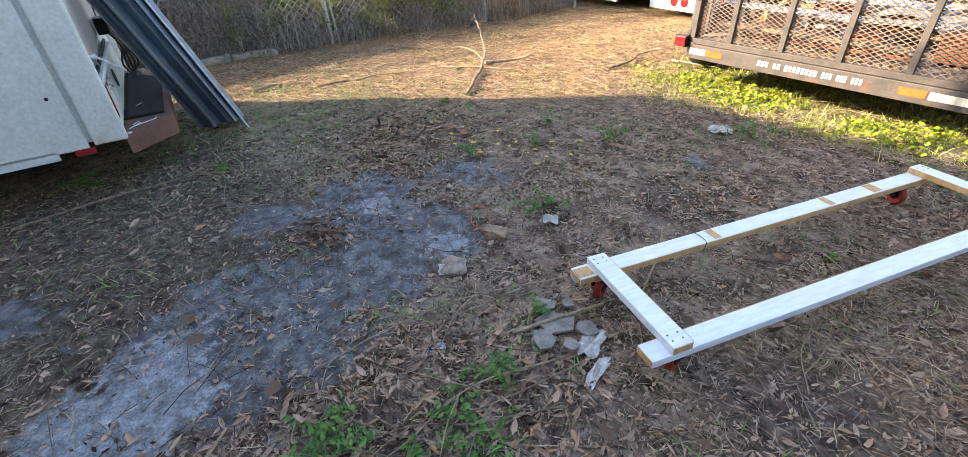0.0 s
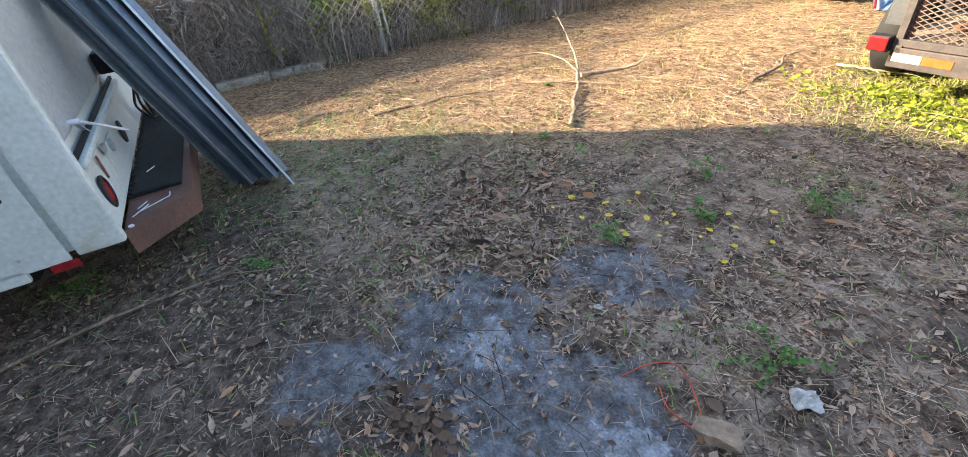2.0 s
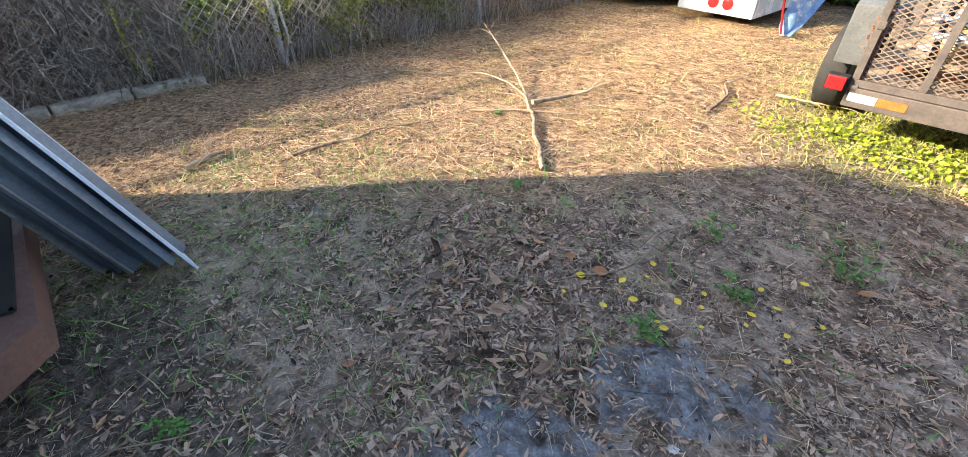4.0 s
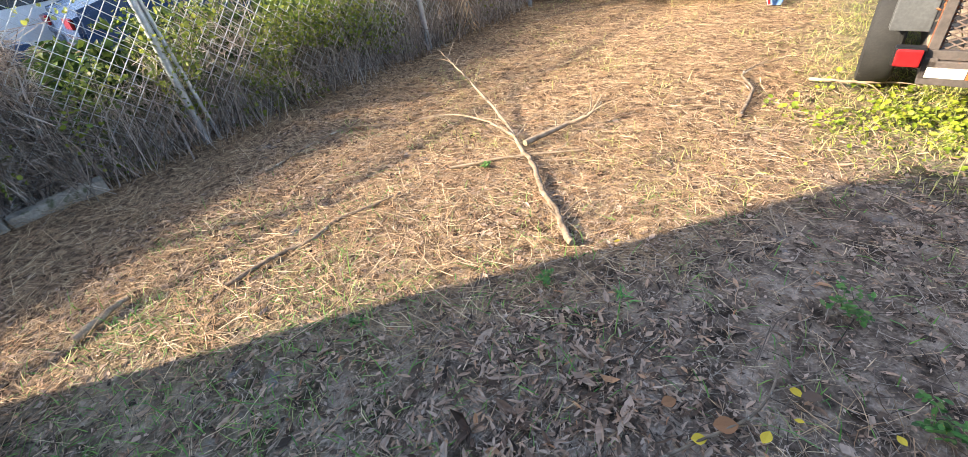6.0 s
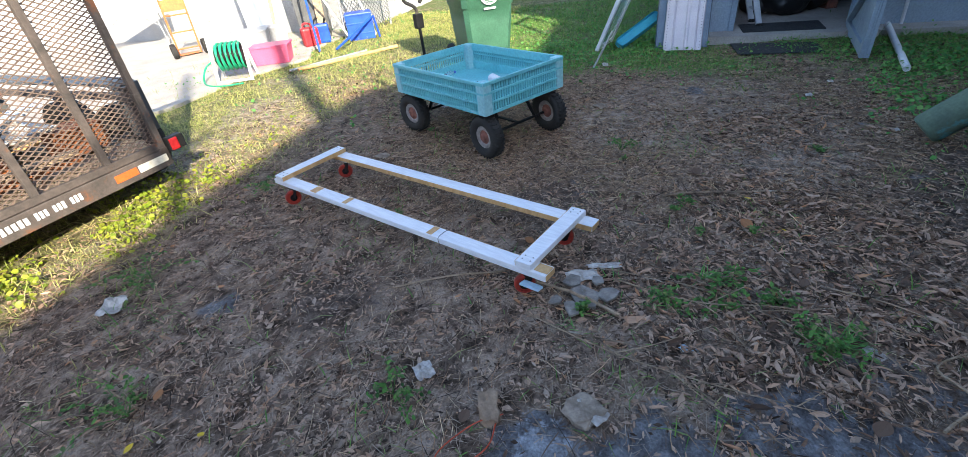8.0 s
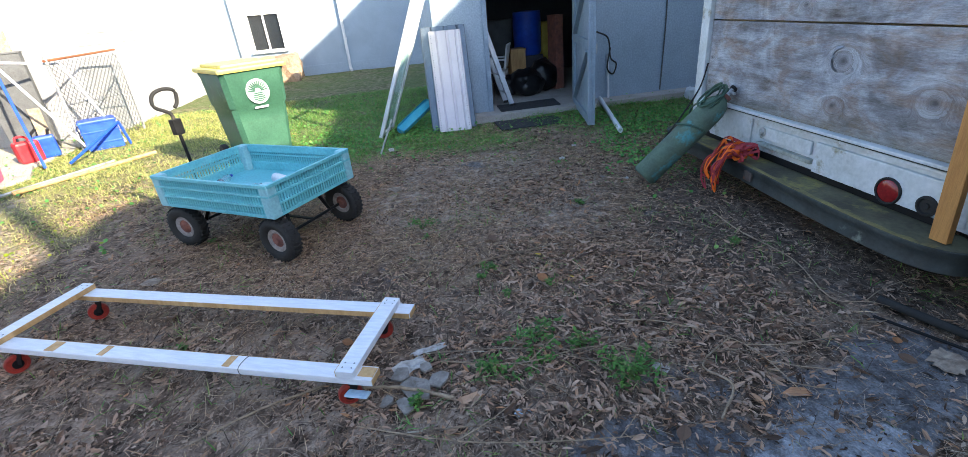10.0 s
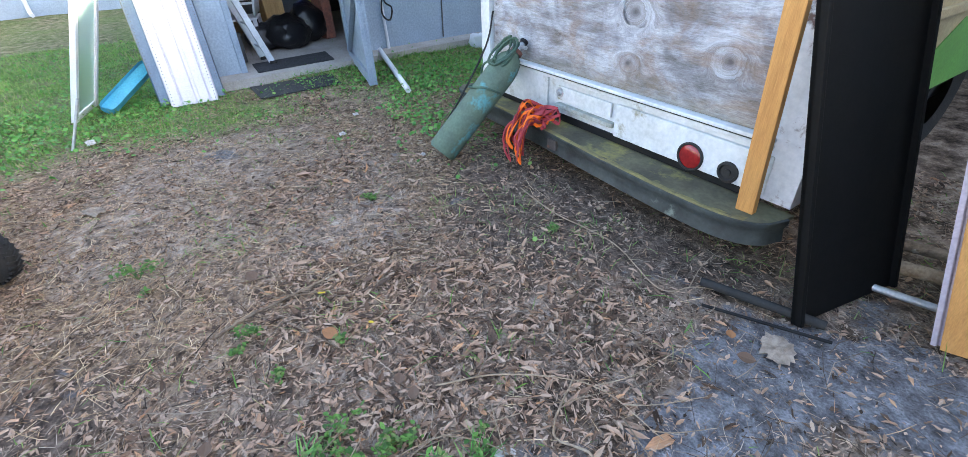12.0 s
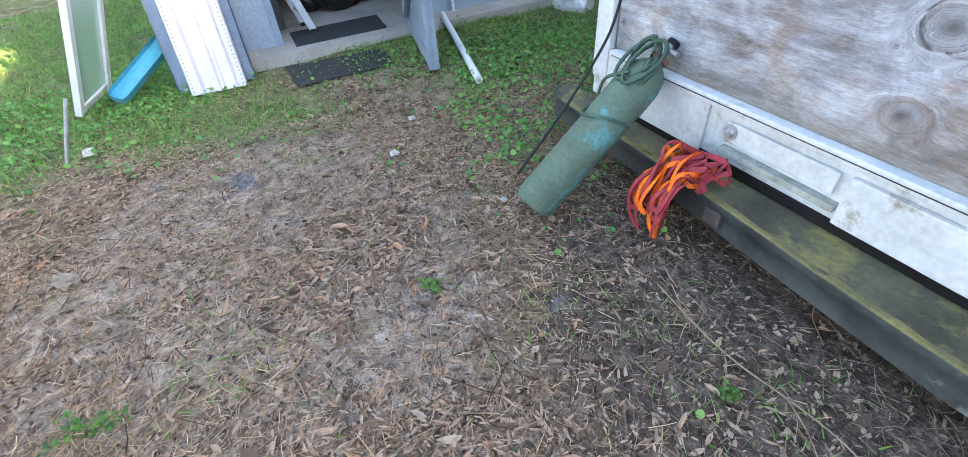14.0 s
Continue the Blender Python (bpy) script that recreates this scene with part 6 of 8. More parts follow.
    for z0, z1 in ((0.665, 1.332), (1.345, 2.6), (2.61, 3.0)):
        part("plywood_sheet", box_bm((2.31, 0.018, z1 - z0), (0.42, -0.012, (z0 + z1) / 2), bevel=0.003), PLY, t, "weathered grey plywood with knots and brown streaks")
    # lifted veneer round the largest knot
    for a0, a1, r in ((-70, 10, 0.075), (20, 75, 0.08), (-150, -95, 0.07)):
        bm = bmesh.new()
        rows = []
        rg = random.Random(int(a1))
        for k in range(9):
            a = radians(a0 + (a1 - a0) * k / 8)
            w = 0.016 * math.sin(math.pi * (k + 0.6) / 9.2) + rg.uniform(0, 0.006)
            rows.append([bm.verts.new((0.15 + 1.2 * q * math.cos(a), -0.003 + h, 1.12 + q * math.sin(a))) for q, h in ((r, 0.012), (r + w, 0.004), (r + w + 0.004, 0.0), (r - 0.002, 0.009))])
        for p, q in zip(rows, rows[1:]):
            for k in range(3):
                bm.faces.new((p[k], q[k], q[k + 1], p[k + 1]))
        part("veneer_flake", bm, PLY, t, "splintered lifted veneer round a knot")
    m = pose(-0.382, 0.012, 0.42, -90)
    lamp = part("tail_lamp", lathe_bm([(0, 0.0), (0.082, 0.0), (0.085, 0.012), (0.078, 0.02), (0.07, 0.016), (0.07, 0.0)], 28, m), BLACK_RUBBER, t, "black rubber lamp ring")
    smooth(part("lens", lathe_bm([(0, 0.026), (0.035, 0.024), (0.06, 0.018), (0.07, 0.010)], 28, m), RED_LENS, lamp, "round red lens"))
    m = pose(-0.616, 0.012, 0.413, -90)
    lamp = part("socket", lathe_bm([(0, 0.0), (0.060, 0.0), (0.060, 0.014), (0.046, 0.02), (0.04, 0.008), (0.018, 0.008), (0.016, 0.016), (0, 0.016)], 24, m), BLACK_RUBBER, t, "black round rubber socket")
    m = pose(0.73, 0.018, 0.52, -90)
    smooth(part("bolt", lathe_bm([(0, 0.018), (0.018, 0.015), (0.026, 0.004), (0.038, 0.003), (0.038, -0.004)], 16, m), GALV, t, "round bolt head"))
    smooth(part("bolt", lathe_bm([(0, 0.018), (0.018, 0.015), (0.026, 0.004), (0.034, 0.003), (0.034, -0.004)], 16, pose(1.5, 0.02, 0.54, -90)), GALV, t, "round bolt head"))
    # bumper: a flat step with a rolled front edge and rounded end
    out = [(1.98, 0.0), (1.98, 0.08), (1.92, 0.15), (1.7, 0.18), (0.9, 0.20), (0.1, 0.25), (-0.45, 0.27), (-0.76, 0.25), (-0.92, 0.17), (-0.97, 0.05), (-0.97, -0.02), (0.5, -0.03)]
    out = [(v.x, v.y) for v in curve_pts([(x, y, 0) for x, y in out[1:10]], 4)] + [(-0.98, -0.02), (1.98, -0.02)]
    b = part("bumper", prism_bm(out, 0.02, pose(0, 0, 0.285)), BUMPER_MOSS, t, "mossy green and yellow step bumper")
    front = [(v.x, v.y) for v in curve_pts([(1.98, 0.06, 0), (1.92, 0.145, 0), (1.7, 0.175, 0), (0.9, 0.195, 0), (0.1, 0.245, 0), (-0.45, 0.265, 0), (-0.76, 0.245, 0), (-0.92, 0.165, 0), (-0.975, 0.03, 0)], 6)]
    bm = bmesh.new()
    prof = [(0.0, 0.304), (0.012, 0.300), (0.014, 0.285), (0.004, 0.262), (-0.004, 0.235), (0.004, 0.20), (0.010, 0.175), (0.0, 0.165), (-0.02, 0.17)]
    rows = []
    for i, (x, y) in enumerate(front):
        a, c = Vector(front[max(0, i - 1)]), Vector(front[min(len(front) - 1, i + 1)])
        d = (c - a).normalized()
        nrm = Vector((d.y, -d.x))
        if nrm.y < 0 and x < 1.8 and x > -0.9:
            nrm = -nrm
        if x <= -0.9 and nrm.x > 0:
            nrm = -nrm
        if x >= 1.8 and nrm.x < 0:
            nrm = -nrm
        rows.append([bm.verts.new((x + nrm.x * o, y + nrm.y * o, z)) for o, z in prof])
    for p, q in zip(rows, rows[1:]):
        for j in range(len(prof) - 1):
            bm.faces.new((p[j], q[j], q[j + 1], p[j + 1]))
    smooth(part("bumper_face", bm, BUMPER_GREY, b, "grey-green rolled bumper edge"), 50)
    bm = bmesh.new()
    rg = random.Random(12)
    rows = []
    for x, y in front:
        if -0.86 < x < 1.85:
            w = 0.030 + rg.uniform(-0.007, 0.007)
            rows.append([bm.verts.new((x, y + 0.006, 0.3045)), bm.verts.new((x, y - 0.006, 0.3085)), bm.verts.new((x, y - w, 0.3070)), bm.verts.new((x, y - w - 0.004, 0.3045))])
    for p, q in zip(rows, rows[1:]):
        for k in range(3):
            bm.faces.new((p[k], q[k], q[k + 1], p[k + 1]))
    part("worn_edge", bm, YELLOW_WORN, b, "worn yellow painted front edge")
    part("grime_line", box_bm((2.30, 0.02, 0.008), (0.41, 0.026, 0.634), bevel=0.002), BUMPER_GREY, s, "dark grime between the sill lips")
    part("receiver", box_bm((0.09, 0.10, 0.075), (0.55, 0.19, 0.235), bevel=0.008), TRAILER_STEEL, b, "rusty hitch receiver stub")
    part("frame_rail", box_bm((2.3, 4.2, 0.14), (0.4, -2.3, 0.42), bevel=0.01), BLACK_PAINT, t, "dark chassis under the box")
    for x in (-0.72, 1.5):
        for y in (-2.2,):
            smooth(part("tyre", lathe_bm([(0.2, -0.1), (0.36, -0.12), (0.40, -0.08), (0.40, 0.08), (0.36, 0.12), (0.2, 0.1)], 28, pose(x, y, 0.40, 0, 90)), BLACK_RUBBER, t))
    # green painted leaf shape on the side by the corner
    part("side_stripe", prism_bm([(-3.0, 0.66), (-0.2, 0.66), (-0.6, 0.85), (-0.9, 0.80), (-1.4, 1.05), (-3.0, 1.0)], 0.004, Matrix.Translation((R + 0.018, 0, 0)) @ Matrix(((0, 0, -1, 0), (1, 0, 0, 0), (0, 1, 0, 0), (0, 0, 0, 1)))), LEAF_GREEN_PAINT, t, "green painted shape low on the tan side")
    part("side_rail", box_bm((0.03, 4.0, 0.05), (R + 0.005, -2.5, 1.12), bevel=0.008), TAN_PAINT, t)
    return t


box_truck()


def straps():
    t = thing("ratchet_straps", "tangled red and bright orange webbing straps heaped on the bumper", "straps", pose(0.745, -1.36, 0.306) @ Matrix.Diagonal((0.82, 0.95, 1.0, 1)))
    rg = random.Random(3)

    def ribbon(ctrl, w, mat_, name):
        pts = curve_pts(ctrl, 6)
        bm = bmesh.new()
        rows = []
        for i, p in enumerate(pts):
            d = (pts[min(i + 1, len(pts) - 1)] - pts[max(i - 1, 0)]).normalized()
            s = d.cross(Vector((0.25, 1.0, 0.3))).normalized()
            u = d.cross(s) * 0.0012
            rows.append([bm.verts.new(p + s * w + u), bm.verts.new(p - s * w + u), bm.verts.new(p - s * w - u), bm.verts.new(p + s * w - u)])
        for a, b in zip(rows, rows[1:]):
            for j in range(4):
                bm.faces.new((a[j], a[(j + 1) % 4], b[(j + 1) % 4], b[j]))
        part(name, bm, mat_, t)

    for k in range(15):
        x = rg.uniform(-0.12, 0.12)
        hang = rg.uniform(0.05, 0.24)
        y = rg.uniform(0.10, 0.18)
        c = [(x + rg.uniform(-0.1, 0.1), -0.12, 0.03 + rg.uniform(0, 0.10)), (x + rg.uniform(-0.06, 0.06), 0.0, 0.06 + rg.uniform(0, 0.12)), (x, y - 0.04, 0.05 + rg.uniform(0, 0.06)), (x + rg.uniform(-0.04, 0.04), y + 0.03, -hang * 0.5), (x + rg.uniform(-0.03, 0.06), y + 0.02, -hang), (x + 0.05 + rg.uniform(-0.02, 0.05), y + 0.025, -hang * 0.6), (x + 0.06, y - 0.03, 0.03), (x + rg.uniform(0.0, 0.12), -0.06, 0.03 + rg.uniform(0, 0.05))]
        ribbon(c, 0.013, STRAP_ORANGE if k % 5 in (1, 3) else STRAP_RED, "strap")
    for k in range(8):
        c = [(rg.uniform(-0.18, 0.18), rg.uniform(-0.12, 0.06), 0.03 + rg.uniform(0, 0.12)) for _ in range(5)]
        ribbon(c, 0.013, STRAP_ORANGE if k % 4 == 0 else STRAP_RED, "strap")


straps()


def leaning_stud():
    t = part("wooden_stud", beam_bm((-0.812, -1.47, 0.31), (-0.765, -1.43, 1.56), 0.089, 0.038, (0, 1, 0.1), 0.003), YELLOW_STUD)
    tagged(t, "yellowed pine stud standing on the bumper against the truck", "lumber")


leaning_stud()


def black_panel():
    a, b = Vector((-1.262, -1.25, 0.0)), Vector((-1.392, -1.90, 0.0))
    up = Vector((0.268, -0.045, 0.962)).normalized()
    x = (b - a).normalized()
    nrm = x.cross(up).normalized()
    m = Matrix((x, nrm, up)).transposed().to_4x4()
    m.translation = a
    t = thing("black_panel", "matt black flat metal panel leaning on the truck corner", "panel", m)
    w, h = (b - a).length, 1.40
    part("face", box_bm((w, 0.022, h), (w / 2, 0, h / 2), bevel=0.004), PANEL_BLACK, t)
    for s in (0.012, w - 0.012):
        part("edge_frame", box_bm((0.024, 0.05, h), (s, 0.012, h / 2), bevel=0.004), PANEL_BLACK, t, "black raised edge")
    part("edge_frame", box_bm((w - 0.05, 0.04, 0.024), (w / 2, 0.01, h - 0.014), bevel=0.004), PANEL_BLACK, t, "black raised edge")


black_panel()


def hollow_panel():
    """Studs cut to the lean, so that every foot stands flat on the ground."""
    up = Vector((0.27, -0.06, 1.0))
    x = Vector((-0.94, -0.34, 0)).normalized()
    y = Vector((-0.17, -0.98, 0)).normalized()
    lean = Matrix((x, y, up)).transposed().to_4x4()
    t = thing("hollow_door_panel", "hollow wall panel of pine studs with lavender faces", "wall panel", pose(-1.66, -1.603, 0))
    h = 1.95

    def stick(name, size, at, mat_, label):
        bm = box_bm(size, at, bevel=0.003)
        bmesh.ops.transform(bm, matrix=lean, verts=bm.verts)
        part(name, bm, mat_, t, label)

    stick("face_board", (0.020, 0.60, h), (0.010, 0.29, h / 2), LAVENDER, "lavender painted face board")
    stick("inner_edge", (0.016, 0.06, h), (0.029, 0.034, h / 2), LAVENDER, "lavender painted inner edge")
    stick("stud", (0.116, 0.04, h), (0.097, -0.006, h / 2), YELLOW_STUD, "yellowed pine stud")
    stick("stud", (0.106, 0.04, h), (0.254, 0.0, h / 2), YELLOW_STUD, "yellowed pine stud")
    stick("face_board", (0.020, 0.62, h), (0.319, 0.30, h / 2), LAVENDER, "lavender painted face board")
    # the back stud's dark colour paints the shade inside the hollow
    stick("back_stud", (0.28, 0.04, h), (0.165, 0.57, h / 2), SHADE_GREY, "inner stud coloured dark for the shade between the faces")
    stick("cross_block", (0.044, 0.04, 0.05), (0.178, 0.03, 1.17), YELLOW_STUD, "short pine block between the studs")


hollow_panel()
for i, (a, b, r, mt, lab) in enumerate((((-0.85, -1.15, 0.03), (-1.36, -1.32, 0.03), 0.022, BLACK_RUBBER, "short black rubber pipe on the ground"), ((-0.95, -1.02, 0.015), (-1.42, -1.25, 0.02), 0.008, BLACK_PAINT, "thin black rod on the ground"), ((-1.30, -1.75, 0.03), (-2.2, -2.0, 0.03), 0.018, GALV, "bare metal pipe on the ground"), ((-1.2, -1.95, 0.05), (-2.2, -2.3, 0.05), 0.035, BARK_PALE, "pale wooden pole on the ground"), ((-1.2, -2.2, 0.05), (-2.3, -2.6, 0.05), 0.03, BARK, "brown wooden pole on the ground"))):
    o = tagged(part("pipe", rod_bm(a, b, r), mt), lab, "pipe")
    smooth(o)


# ---- white box trailer with the rear step ----
def box_trailer():
    t = thing("box_trailer", "cream-white enclosed box trailer with a carpeted rear step", "trailer", pose(-3.75, 0.31, 0, 0, 0, 170.8))
    W, D = 2.45, 5.6
    part("body", box_bm((W - 0.02, D, 2.2), (W / 2 + 0.01, D / 2 + 0.06, 1.5), bevel=0.03), VAN_WHITE, t)
    part("side_panel", box_bm((0.02, D - 0.18, 2.22), (0.0, D / 2 + 0.10, 1.49), bevel=0.006), VAN_WHITE, t)
    part("skirt", box_bm((0.03, D - 0.2, 0.07), (0.005, D / 2 + 0.26, 0.372), bevel=0.008), VAN_WHITE, t)
    post = part("corner_post", box_bm((0.055, 0.19, 2.2), (0.012, 0.065, 1.49), bevel=0.014), VAN_WHITE, t, "smooth white corner post")
    part("corner_post", box_bm((0.12, 0.08, 2.2), (W - 0.06, 0.02, 1.49), bevel=0.014), VAN_WHITE, t)
    part("reflector", box_bm((0.006, 0.11, 0.04), (-0.014, 0.22, 0.365), bevel=0.002), RED_LENS, t, "small red side reflector")
    part("door", box_bm((W - 0.30, 0.03, 1.75), (W / 2, 0.035, 1.70), bevel=0.008), VAN_METAL, t, "dull pale metal rear door")
    part("door_seam", box_bm((0.012, 0.012, 1.7), (W - 0.35, 0.018, 1.7)), BLACK_PAINT, t)
    part("rear_sill", box_bm((W - 0.12, 0.05, 0.42), (W / 2, 0.045, 0.60), Matrix.Rotation(radians(-6), 3, "X"), 0.01), VAN_WHITE, t, "lower white rear panel")
    m = pose(0.28, 0.012, 0.53, 90) @ Matrix.Diagonal((0.75, 1.0, 1, 1))
    lamp = part("tail_lamp", lathe_bm([(0, 0), (0.085, 0), (0.085, 0.012), (0.07, 0.018), (0.07, 0.004)], 24, m), BLACK_RUBBER, t, "dark lamp ring")
    smooth(part("lens", lathe_bm([(0, 0.022), (0.04, 0.02), (0.07, 0.008)], 24, m), RED_LENS, lamp, "oval red tail lens"))
    part("slot", box_bm((0.016, 0.008, 0.12), (0.44, 0.010, 0.60)), RIM_RUST, t, "narrow red-brown marker strip")
    part("cover_plate", box_bm((0.30, 0.012, 0.16), (0.78, 0.012, 0.55), bevel=0.004), VAN_WHITE, t)
    for x, z, q in ((0.77, 0.60, 0.034), (0.61, 0.64, 0.026)):
        smooth(part("socket", lathe_bm([(0, 0), (q, 0), (q * 1.1, 0.016), (q * 0.7, 0.02), (0, 0.01)], 18, pose(x, 0.008, z, 90)), GALV, t, "round metal socket"))
    smooth(part("drain_oval", lathe_bm([(0, 0), (0.07, 0), (0.07, 0.010), (0.055, 0.012), (0, 0.004)], 22, pose(1.19, 0.008, 0.54, 90) @ Matrix.Diagonal((0.75, 1.0, 1, 1))), BLACK_RUBBER, t, "dark oval rubber plug"))
    # black bar drawn where the ledge is only in shadow
    part("ledge_shadow_strip", box_bm((1.60, 0.02, 0.022), (0.90, 0.006, 0.765), bevel=0.004), BLACK_PAINT, t, "black strip standing for shade above the rear sill")
    part("ledge", box_bm((1.60, 0.05, 0.03), (0.90, -0.002, 0.735), bevel=0.006), VAN_WHITE, t)
    bm = bmesh.new()
    add_rod(bm, (0.40, -0.015, 0.85), (0.65, -0.13, 0.69), 0.008)
    add_rod(bm, (0.40, 0.02, 0.85), (0.40, -0.025, 0.85), 0.014)
    add_beam(bm, (0.42, 0.005, 0.84), (0.56, 0.005, 0.74), 0.02, 0.008)
    part("latch_bar", bm, LADDER_METAL, t, "bright metal latch bar")
    part("black_box", box_bm((0.16, 0.09, 0.13), (1.52, -0.04, 0.90), bevel=0.015), BLACK_PAINT, t, "small black electrical box")
    for k in range(5):
        smooth(part("cable", tube_bm(curve_pts([(1.52 + 0.03 * k, -0.06, 0.85), (1.64 + 0.05 * k, -0.10, 0.70), (1.72 + 0.03 * k, -0.05 - 0.03 * k, 0.54), (1.82 + 0.06 * k, -0.1, 0.41), (2.02, -0.14, 0.395)], 5), 0.009, 6), BLACK_RUBBER, t, "black cable"), 60)
    step = part("step", prism_bm([(0.13, 0.0), (0.39, -0.31), (1.76, -0.32), (2.20, 0.0)], 0.135, pose(0, 0, 0.2375)), BROWN_WOOD, t, "brown painted wooden step")
    part("carpet", prism_bm([(0.50, -0.004), (0.51, -0.26), (1.70, -0.295), (2.15, -0.004)], 0.012, pose(0, 0, 0.3725)), CARPET, step, "black carpet mat on the step")
    tufts = bmesh.new()
    rg = random.Random(8)
    for k in range(70):
        u = k / 70
        x, y = (0.50 + 0.02 * rg.random(), -0.26 * rg.random()) if k % 3 == 0 else (0.5 + 1.6 * u, -0.006 - 0.015 * rg.random())
        add_box(tufts, (0.02, 0.014, 0.012), (x, y, 0.385), Matrix.Rotation(rg.uniform(0, 3), 3, "Z"))
    part("frayed_edge", tufts, CARPET, step, "frayed carpet edge")["kind"] = "stuff"
    for a, b in (((0.26, -0.03, 0.376), (0.36, -0.10, 0.376)), ((0.30, -0.06, 0.376), (0.39, -0.20, 0.376)), ((0.39, -0.20, 0.376), (0.44, -0.20, 0.376)), ((0.34, -0.05, 0.376), (0.40, -0.09, 0.376)), ((0.80, -0.08, 0.388), (0.86, -0.12, 0.388))):
        part("nail", rod_bm(a, b, 0.003, seg=6), LADDER_METAL, step, "loose pale nail")
    part("cap", rod_bm((0.16, -0.03, 0.374), (0.16, -0.03, 0.380), 0.014, seg=12), WHITE_PAINT, step, "small white cap")
    bm = bmesh.new()
    for k in range(9):
        for z in (0.45, 1.0, 1.6):
            add_rod(bm, (-0.013, 0.35 + k * 0.6, z + 0.02 * (k % 2)), (-0.009, 0.35 + k * 0.6, z + 0.02 * (k % 2)), 0.008, seg=8)
    part("rivets", bm, GALV, t, "small rivets")
    part("label_plate", box_bm((0.004, 0.60, 0.05), (-0.0125, 0.75, 1.24)), DARK_GREY, t, "dark strip on the side panel")
    part("hole", rod_bm((-0.0125, 0.27, 0.72), (-0.0095, 0.27, 0.72), 0.011), BLACK_PAINT, t)
    part("underframe", box_bm((W - 0.3, D - 0.4, 0.16), (W / 2, D / 2 + 0.2, 0.34)), BLACK_PAINT, t, "dark chassis")
    for x in (0.15, W - 0.15):
        smooth(part("tyre", lathe_bm([(0.18, -0.09), (0.30, -0.11), (0.335, -0.07), (0.335, 0.07), (0.30, 0.11), (0.18, 0.09)], 28, pose(x, 2.9, 0.335, 0, 90)), BLACK_RUBBER, t))


box_trailer()


def leaning_sheets():
    u = Vector((-0.04, -0.34, 0.94)).normalized()

    def base_matrix(c, w):
        n = w.cross(u).normalized()
        m = Matrix((u.cross(n), n, u)).transposed().to_4x4()
        m.translation = c
        return m

    length, width = 2.5, 0.62
    t = thing("metal_sheet", "pale blue-white ragged metal sheet leaning on the box trailer", "metal sheet", base_matrix(Vector((-4.465, 1.268, 0.0)), Vector((-1.0, 0.06, 0)).normalized()), "leaning sheets")
    poly = [(0, 0.0), (0.10, 0.045), (0.20, 0.07), (0.33, 0.11), (0.38, 0.13), (0.36, 0.20), (0.50, 0.30), (width, 0.36), (width, length), (0, length)]
    part("sheet_face", prism_bm(poly, 0.012, Matrix(((1, 0, 0, 0), (0, 0, -1, 0.006), (0, 1, 0, 0), (0, 0, 0, 1)))), SHEET_WHITE, t, "pale ragged-ended sheet")
    for k, (c, off) in enumerate(((Vector((-4.84, 0.985, 0.0)), 0.0), (Vector((-4.90, 1.06, 0.0)), 0.01))):
        w = Vector((0.81, 0.58, 0)).normalized()
        t = thing("ribbed_panel", "dark grey ribbed metal panel leaning under the pale sheet", "metal panel", base_matrix(c, w), "leaning sheets")
        ww = 0.43
        prof = [(0, 0.045), (0.006, 0.0), (0.07, 0.0), (0.085, 0.05), (0.115, 0.05), (0.13, 0.0), (0.15, 0.0), (0.165, 0.05), (0.20, 0.05), (0.215, 0.0), (0.31, 0.0), (0.325, 0.04), (0.345, 0.04), (0.36, 0.0), (ww - 0.006, 0.0), (ww, 0.045)]
        poly = prof + [(a, b - 0.003) for a, b in prof[::-1]]
        part("sheet_face", prism_bm(poly, 2.6), PANEL_GREY, t)
        part("edge_strip", box_bm((0.012, 0.05, 2.6), (0.0, 0.02, 1.3), bevel=0.003), ALUM, t, "bright metal edge")
        part("edge_strip", box_bm((0.03, 0.012, 2.6), (0.185, 0.056, 1.3), bevel=0.003), ALUM, t, "bright metal edge")


leaning_sheets()


